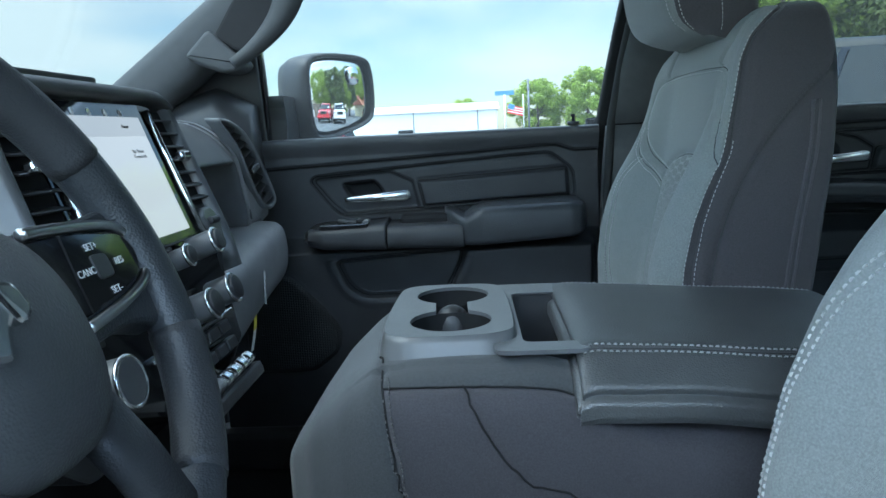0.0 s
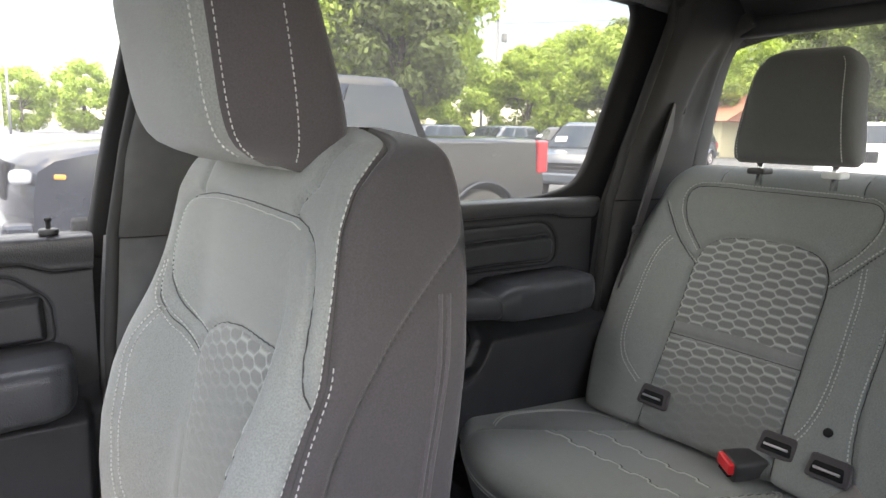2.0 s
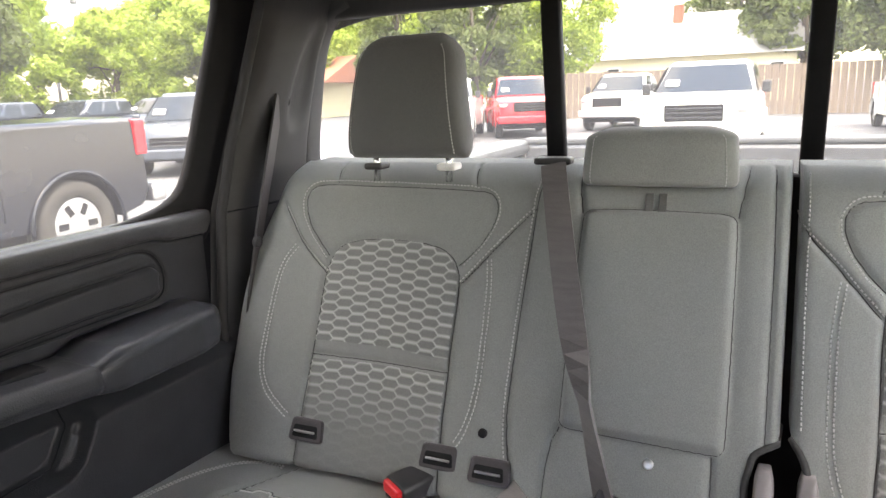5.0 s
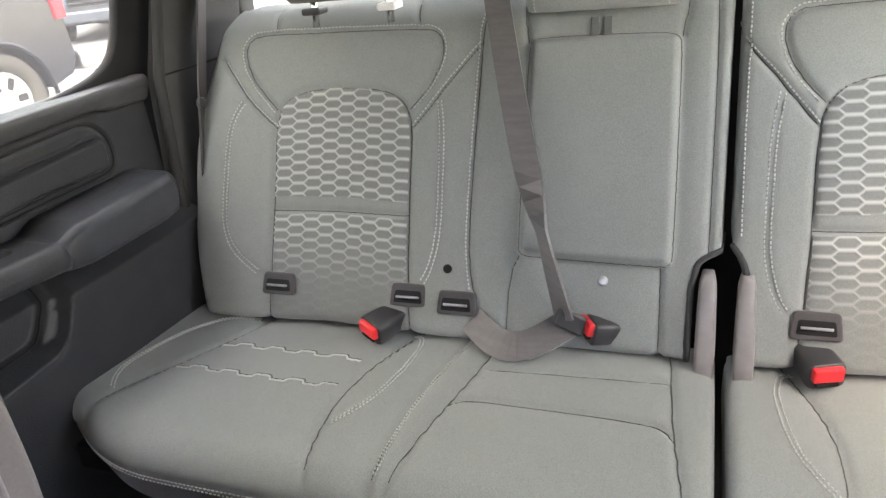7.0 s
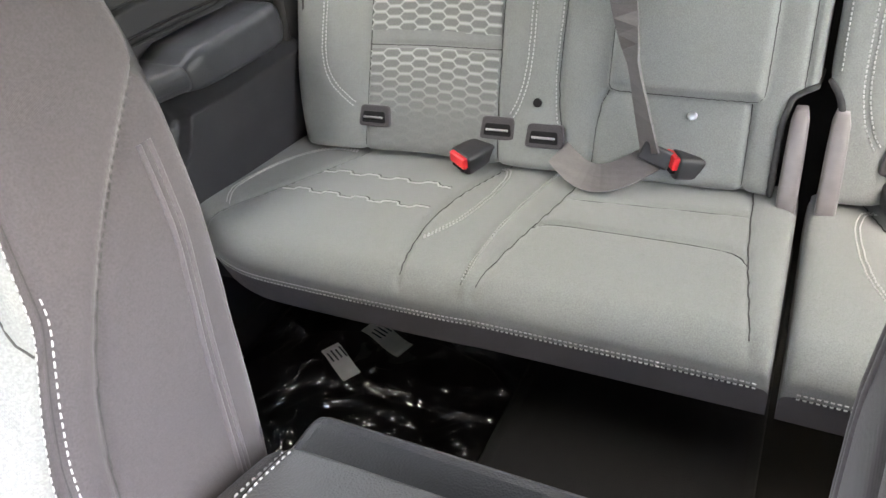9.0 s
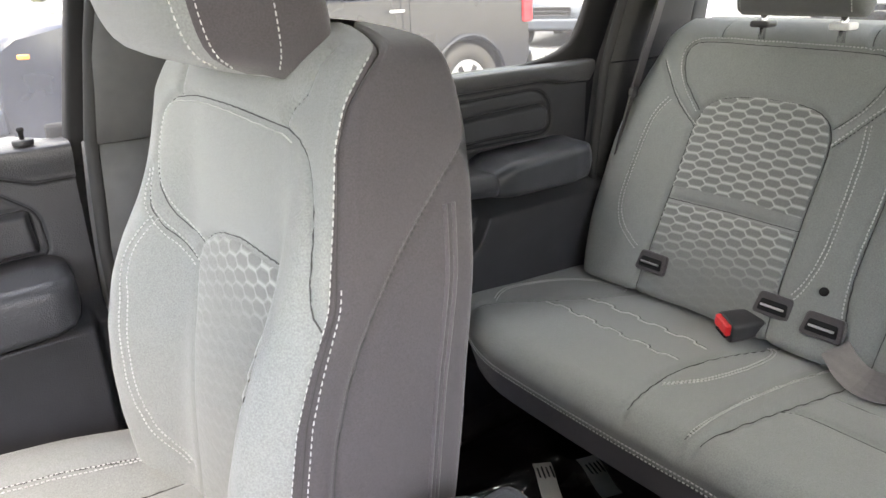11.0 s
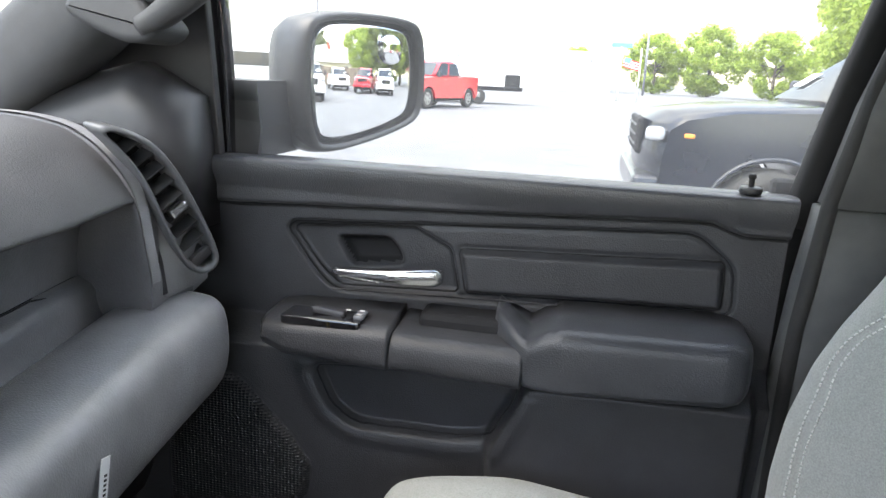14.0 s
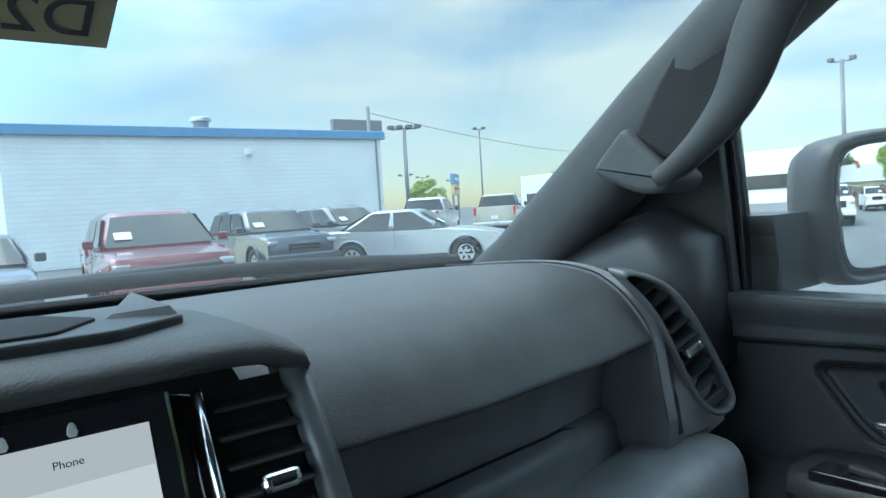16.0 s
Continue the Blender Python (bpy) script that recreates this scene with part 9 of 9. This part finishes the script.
for z in (0.5, 1.8):
    part("rail", rbox((0.06, 33, 0.09), 0.01, 1, Matrix.Translation((36.06, -5.5, GROUND + z))), WOOD, fence)


def post(name, label, x, y, h, r, heads, group=""):
    p = thing(name, label, "lamp post" if heads else "pole", (x, y, GROUND), group)
    part("pole", disc(r, h, Matrix.Translation((x, y, GROUND + h / 2)), 12, 0), STEEL_G, p, "grey steel pole", smooth=True)
    for dx, dy in heads:
        part("flood_lamp", rbox((0.35, 0.45, 0.28), 0.05, 2, Matrix.Translation((x + dx, y + dy, GROUND + h + 0.05))), TRAY, p, "grey flood lamp")
    if heads:
        (ax, ay), (bx, by) = heads[0], heads[-1]
        part("cross_arm", tube([(x + ax, y + ay, GROUND + h - 0.1), (x + bx, y + by, GROUND + h - 0.1)], 0.05, 8), STEEL_G, p)
    return p


post("lamp_post", "grey lamp post with four flood lamps", -40, 29.5, 7.2, 0.10, [(-0.55, -0.75), (-0.2, -0.28), (0.2, 0.28), (0.55, 0.75)], "lot lamp posts")
post("lamp_post", "grey lamp post with a single arm", -60, 54.8, 10.2, 0.10, [(-0.3, -0.4), (0.3, 0.4)], "lot lamp posts")
post("lamp_post", "tall grey lamp post with two flood lamps", -19.4, 50, 9.4, 0.13, [(-0.6, -0.2), (0.6, 0.2)], "lot lamp posts")
for x, y, h in ((-90, 66, 7), (-96, 74, 7), (-100, 84, 6.5), (-85, 96, 6.5)):
    post("lamp_post", "far pale lamp post on the lot", x, y, h, 0.12, [(-0.7, -0.6), (0.7, 0.6)], "lot lamp posts")
post("steel_mast", "thin far steel mast", -75, 55, 11, 0.07, [])
up_ = post("utility_pole", "weathered wooden utility pole with a crossarm", 50, 60.9, 13.5, 0.17, [], "utility poles")
part("crossarm", rbox((1.8, 1.8, 0.14), 0.02, 1, Matrix.Translation((50, 60.9, GROUND + 13.2)) @ Euler((0, 0, 0.8)).to_matrix().to_4x4() @ Matrix.Diagonal((1.3, 0.08, 1, 1))), WOOD, up_)
part("transformer", disc(0.32, 0.9, Matrix.Translation((50.5, 60.4, GROUND + 11.4)), 14, 0.03), STEEL_G, up_, smooth=True)
post("utility_pole", "weathered wooden utility pole", 44.2, 56.0, 8.5, 0.14, [], "utility poles")
post("utility_pole", "wooden utility pole beside the warehouse", 7.0, 98, 8.0, 0.14, [], "utility poles")
post("utility_pole", "utility pole beside the workshop", -32.5, 21.6, 7.2, 0.10, [], "utility poles")
bb = thing("roof_board", "dark sign board above the workshop roof", "sign", (-42, 27, GROUND))
part("board", rbox((0.4, 4.2, 1.3), 0.03, 1, Matrix.Translation((-44, 28.2, GROUND + 7.6))), STEEL_G, bb)
part("leg", rbox((0.3, 0.3, 7), 0.02, 1, Matrix.Translation((-44, 28.2, GROUND + 3.5))), STEEL_G, bb)
sg_ = thing("lot_sign", "tall roadside sign, blue above yellow panels", "sign", (-70, 58, GROUND))
SGM = pose(-70, 59.2, GROUND, 0, 0, 40)
part("upper_panel", rbox((0.4, 4.6, 1.3), 0.03, 1, SGM @ Matrix.Translation((0, 0, 5.1))), BLUE, sg_, "blue sign panel")
part("lower_panel", rbox((0.4, 4.6, 1.3), 0.03, 1, SGM @ Matrix.Translation((0, 0, 3.65))), material("yellow sign panel", (0.62, 0.5, 0.22), 0.6), sg_, "yellow sign panel")
part("text_bar", rbox((0.06, 3.0, 0.35), 0.01, 1, SGM @ Matrix.Translation((0.22, 0.3, 5.1))), PAPER, sg_)
part("text_bar", rbox((0.06, 3.6, 0.28), 0.01, 1, SGM @ Matrix.Translation((0.22, 0, 3.85))), BRICK, sg_)
for k in (-1.9, 1.9):
    part("leg", rbox((0.25, 0.25, 5.4), 0.02, 1, SGM @ Matrix.Translation((0, k, 2.7))), STEEL_G, sg_)
stsign = thing("street_sign", "blue street sign on a pale post", "sign", (2.35, 60, GROUND))
part("post", disc(0.09, 4.2, Matrix.Translation((2.35, 60, GROUND + 2.1)), 10, 0), PAPER, stsign, smooth=True)
part("blade", rbox((1.6, 0.05, 0.36), 0.01, 1, Matrix.Translation((2.35, 60, GROUND + 4.35))), BLUE, stsign, "blue blade")
flag = thing("flag", "striped flag on a thin pole", "flag", (3.2, 60, GROUND))
part("pole", disc(0.05, 4.2, Matrix.Translation((3.9, 60, GROUND + 2.1)), 8, 0), PAPER, flag, smooth=True)
for k in range(7):
    part("stripe", rbox((1.3, 0.02, 0.10), 0, 1, Matrix.Translation((3.2, 60, GROUND + 2.6 + 0.10 * k)) @ Euler((0, 0.25, 0)).to_matrix().to_4x4()), RED if k % 2 == 0 else PAPER, flag)
part("canton", rbox((0.55, 0.03, 0.38), 0, 1, Matrix.Translation((2.9, 59.98, GROUND + 3.2)) @ Euler((0, 0.25, 0)).to_matrix().to_4x4()), BLUE, flag)
trailer = thing("flat_trailer", "dark flat trailer parked by the red pickup", "trailer", (-6, 36, GROUND))
part("deck", rbox((5.0, 2.0, 0.2), 0.03, 1, Matrix.Translation((-6.0, 38, GROUND + 0.8)) @ Euler((0, 0, 0.5)).to_matrix().to_4x4()), DARK, trailer)
part("front_board", rbox((0.1, 2.0, 0.7), 0.03, 1, Matrix.Translation((-4.0, 39.2, GROUND + 1.2)) @ Euler((0, 0, 0.5)).to_matrix().to_4x4()), DARK, trailer)
for k in (-1, 1):
    part("wheel", disc(0.38, 0.25, Matrix.Translation((-6.0 + 0.5 * k, 38 - 1.0 * k, GROUND + 0.38)) @ Euler((1.57, 0, 0.5)).to_matrix().to_4x4(), 20, 0.04), TYRE, trailer, smooth=True)
for nm, a, b, sag in (("overhead_wire", (50, 60.9, 13.0), (64, -20, 11), 1.0), ("overhead_wire", (-32.5, 21.6, 7.0), (-60, 75, 7.6), 0.5)):
    wv = thing(nm, "thin dark overhead wire", "wire", a)
    pts = [(a[0] + (b[0] - a[0]) * t, a[1] + (b[1] - a[1]) * t, a[2] + (b[2] - a[2]) * t - sag * 4 * t * (1 - t)) for t in np.linspace(0, 1, 17)]
    part("wire", tube(pts, 0.018, 5), DARK, wv)


# ---- small things in the cab ----
def film_mat():
    m = bpy.data.materials.new("clear plastic film")
    m.use_nodes = True
    n, l = m.node_tree.nodes, m.node_tree.links
    n.clear()
    o, t, g, mx, f = (n.new("ShaderNodeOutputMaterial"), n.new("ShaderNodeBsdfTransparent"), n.new("ShaderNodeBsdfGlossy"), n.new("ShaderNodeMixShader"), n.new("ShaderNodeFresnel"))
    t.inputs["Color"].default_value = (0.88, 0.88, 0.89, 1)
    g.inputs["Roughness"].default_value = 0.07
    f.inputs["IOR"].default_value = 1.9
    l.new(f.outputs[0], mx.inputs[0])
    l.new(t.outputs[0], mx.inputs[1])
    l.new(g.outputs[0], mx.inputs[2])
    l.new(mx.outputs[0], o.inputs["Surface"])
    return m


film = thing("plastic_film", "crumpled clear plastic film over the rear floor mat", "plastic film", (0.9, 0.45, 0.66))
FILM = film_mat()
rg = np.random.default_rng(7)


def crumple(U, W, folds, lo, hi, size):
    """Sharp folds in many directions."""
    h = np.zeros_like(U)
    u0, u1, w0, w1 = U.min(), U.max(), W.min(), W.max()
    for _ in range(folds):
        a = rg.uniform(0, math.pi)
        c = rg.uniform((u0, w0), (u1, w1))
        u, w = (U - c[0]) * math.cos(a) + (W - c[1]) * math.sin(a), -(U - c[0]) * math.sin(a) + (W - c[1]) * math.cos(a)
        s = rg.uniform(0.4, 1.0) * size
        h += rg.uniform(lo, hi) * np.exp(-np.abs(u) / (0.14 * s)) * np.exp(-(w / s) ** 2)
    return h


def film_sheet(name, G, lbl):
    nv, nu = G.shape[:2]
    idx = np.arange(nv * nu).reshape(nv, nu)
    F = np.stack([idx[:-1, :-1], idx[:-1, 1:], idx[1:, 1:], idx[1:, :-1]], -1).reshape(-1, 4)
    return mpart(name, G.reshape(-1, 3), F, FILM, film, lbl)


X, Y = np.meshgrid(np.linspace(0.56, 1.16, 240), np.linspace(0.13, 0.80, 260))
Zf = crumple(X, Y, 150, 0.004, 0.016, 0.10) + crumple(X, Y, 260, -0.006, 0.008, 0.04)
Zf += 0.09 * np.clip((X - 1.0) / 0.16, 0, 1) ** 2
film_sheet("floor_sheet", np.stack([X + 0.006 * np.sin(Y * 40), Y + 0.02 * np.sin(X * 17), 0.674 + Zf], 2), "crumpled clear sheet")
# the open end of the bag hangs below the cushion
Y, T = np.meshgrid(np.linspace(0.20, 0.56, 150), np.linspace(0, 1, 60))
drop = 0.045 + 0.035 * np.sin(Y * 31) + 0.015 * np.sin(Y * 83)
Xh = 0.985 + crumple(Y, T * 0.1, 90, -0.012, 0.014, 0.05) - 0.02 * T
film_sheet("bag_edge", np.stack([Xh, Y + 0.01 * np.sin(T * 9), 0.905 - drop * T], 2), "crumpled bag edge")
mat_ = thing("floor_mat", "black rubber floor mat in the rear footwell", "floor mat", (0.85, 0.45, 0.65))
part("mat", slab(chaikin([(0.60, 0.16), (0.60, 0.72), (1.10, 0.74), (1.12, 0.15)], 2), 0.648, 0.662, lambda a, b, c: (a, b, c), 0.004), RUBBER, mat_)
for (x, y, a, l_, w_, lb) in ((0.965, 0.505, 62, 0.080, 0.036, "white label with a code patch lying on the film"), (1.048, 0.455, 75, 0.095, 0.042, "pale folded label lying on the film")):
    lab = thing("paper_label", lb, "label", (x, y, 0.70), "paper labels")
    m = Matrix.Translation((x, y, 0.712)) @ Euler((0.05, -0.10, radians(a))).to_matrix().to_4x4()
    bmx = loft([[m @ Vector((u, v, 0.006 * math.sin(u * 50) + h)) for v, h in ((-w_ / 2, 0), (w_ / 2, 0), (w_ / 2, 0.0006), (-w_ / 2, 0.0006))] for u in np.linspace(-l_ / 2, l_ / 2, 10)])
    part("paper", bmx, PAPER, lab)
    for k in range(4):
        u = -l_ / 2 + 0.046 + 0.004 * (k % 2)
        part("print_bar", rbox((0.030 - 0.005 * (k % 2), 0.003, 0.0006), 0, 1, m @ Matrix.Translation((0.014, -0.013 + 0.0085 * k, 0.0075))), INK, lab)
tag = thing("paper_tag", "thin white paper tag with a yellow end under the dash", "tag", (-0.30, 0.42, 1.10))
YELLOW = material("yellow print", (0.75, 0.6, 0.05), 0.6)
for nm, z0, z1, mt in (("tag_sheet", 1.165, 1.105, PAPER), ("yellow_end", 1.105, 1.080, YELLOW), ("tag_foot", 1.080, 1.045, PAPER)):
    part(nm, loft([[(-0.300 + 0.006 * math.sin(z * 30) + h, 0.42 + 0.25 * (z - 1.165) + u, z) for u, h in ((-0.007, 0), (0.007, 0), (0.007, 0.0008), (-0.007, 0.0008))] for z in np.linspace(z0, z1, 6)]), mt, tag)
# price card against the windscreen, its marks seen from behind
card = thing("price_card", "tan price card with black marker figures on the windscreen", "price card", (-0.52, -0.02, 1.68))
CM = frame_of((-0.515, -0.02, 1.677), (0, 1, 0.0), (0.84, 0, 0.54))
CARD = material("tan card", (0.42, 0.36, 0.22), 0.8, second=(0.36, 0.31, 0.19), scale=6)
part("card", rbox((0.224, 0.10, 0.0016), 0, 1, CM @ Matrix.Translation((0, 0.05, 0))), CARD, card)
MARK = material("black marker", (0.05, 0.055, 0.06), 0.6)
ck = lettering("price_writing", "D25", 0.052, CM @ Matrix.Translation((0.100, 0.012, 0.002)) @ Matrix.Diagonal((-1, 1, 1, 1)), MARK, card, "LEFT")
decal = thing("windscreen_decal", "small dark looped decal on the windscreen", "decal", (-0.74, 0.68, 1.46))
for k in (-1, 1):
    part("loop", tube([(-0.745 + k * 0.006 - 0.002 * math.sin(a), 0.678 + k * (0.006 + 0.008 * math.cos(a)), 1.4605 + 0.006 * math.sin(a)) for a in np.linspace(0.4, 5.6, 14)], 0.0012, 6), INK, decal)

# paper tag hanging on the front of the dash roll
tag = thing("paper_tag", "small white paper tag hanging on the dashboard roll", "tag", (-0.272, 0.41, 1.15))
TM = Matrix.Translation((-0.2735, 0.409, 1.150)) @ Euler((-0.28, 0, 0.15)).to_matrix().to_4x4()
TAG_WHITE = material("white tag card", (0.72, 0.73, 0.74), 0.6, second=(0.66, 0.67, 0.68), scale=60)
part("card", rbox((0.0008, 0.015, 0.056), 0.0002, 1, TM), TAG_WHITE, tag)
for k in range(6):
    part("print_bar", rbox((0.0004, 0.0045, 0.0022), 0.0001, 1, TM @ Matrix.Translation((0.0006, 0.001, 0.012 - 0.0042 * k))), INK, tag)
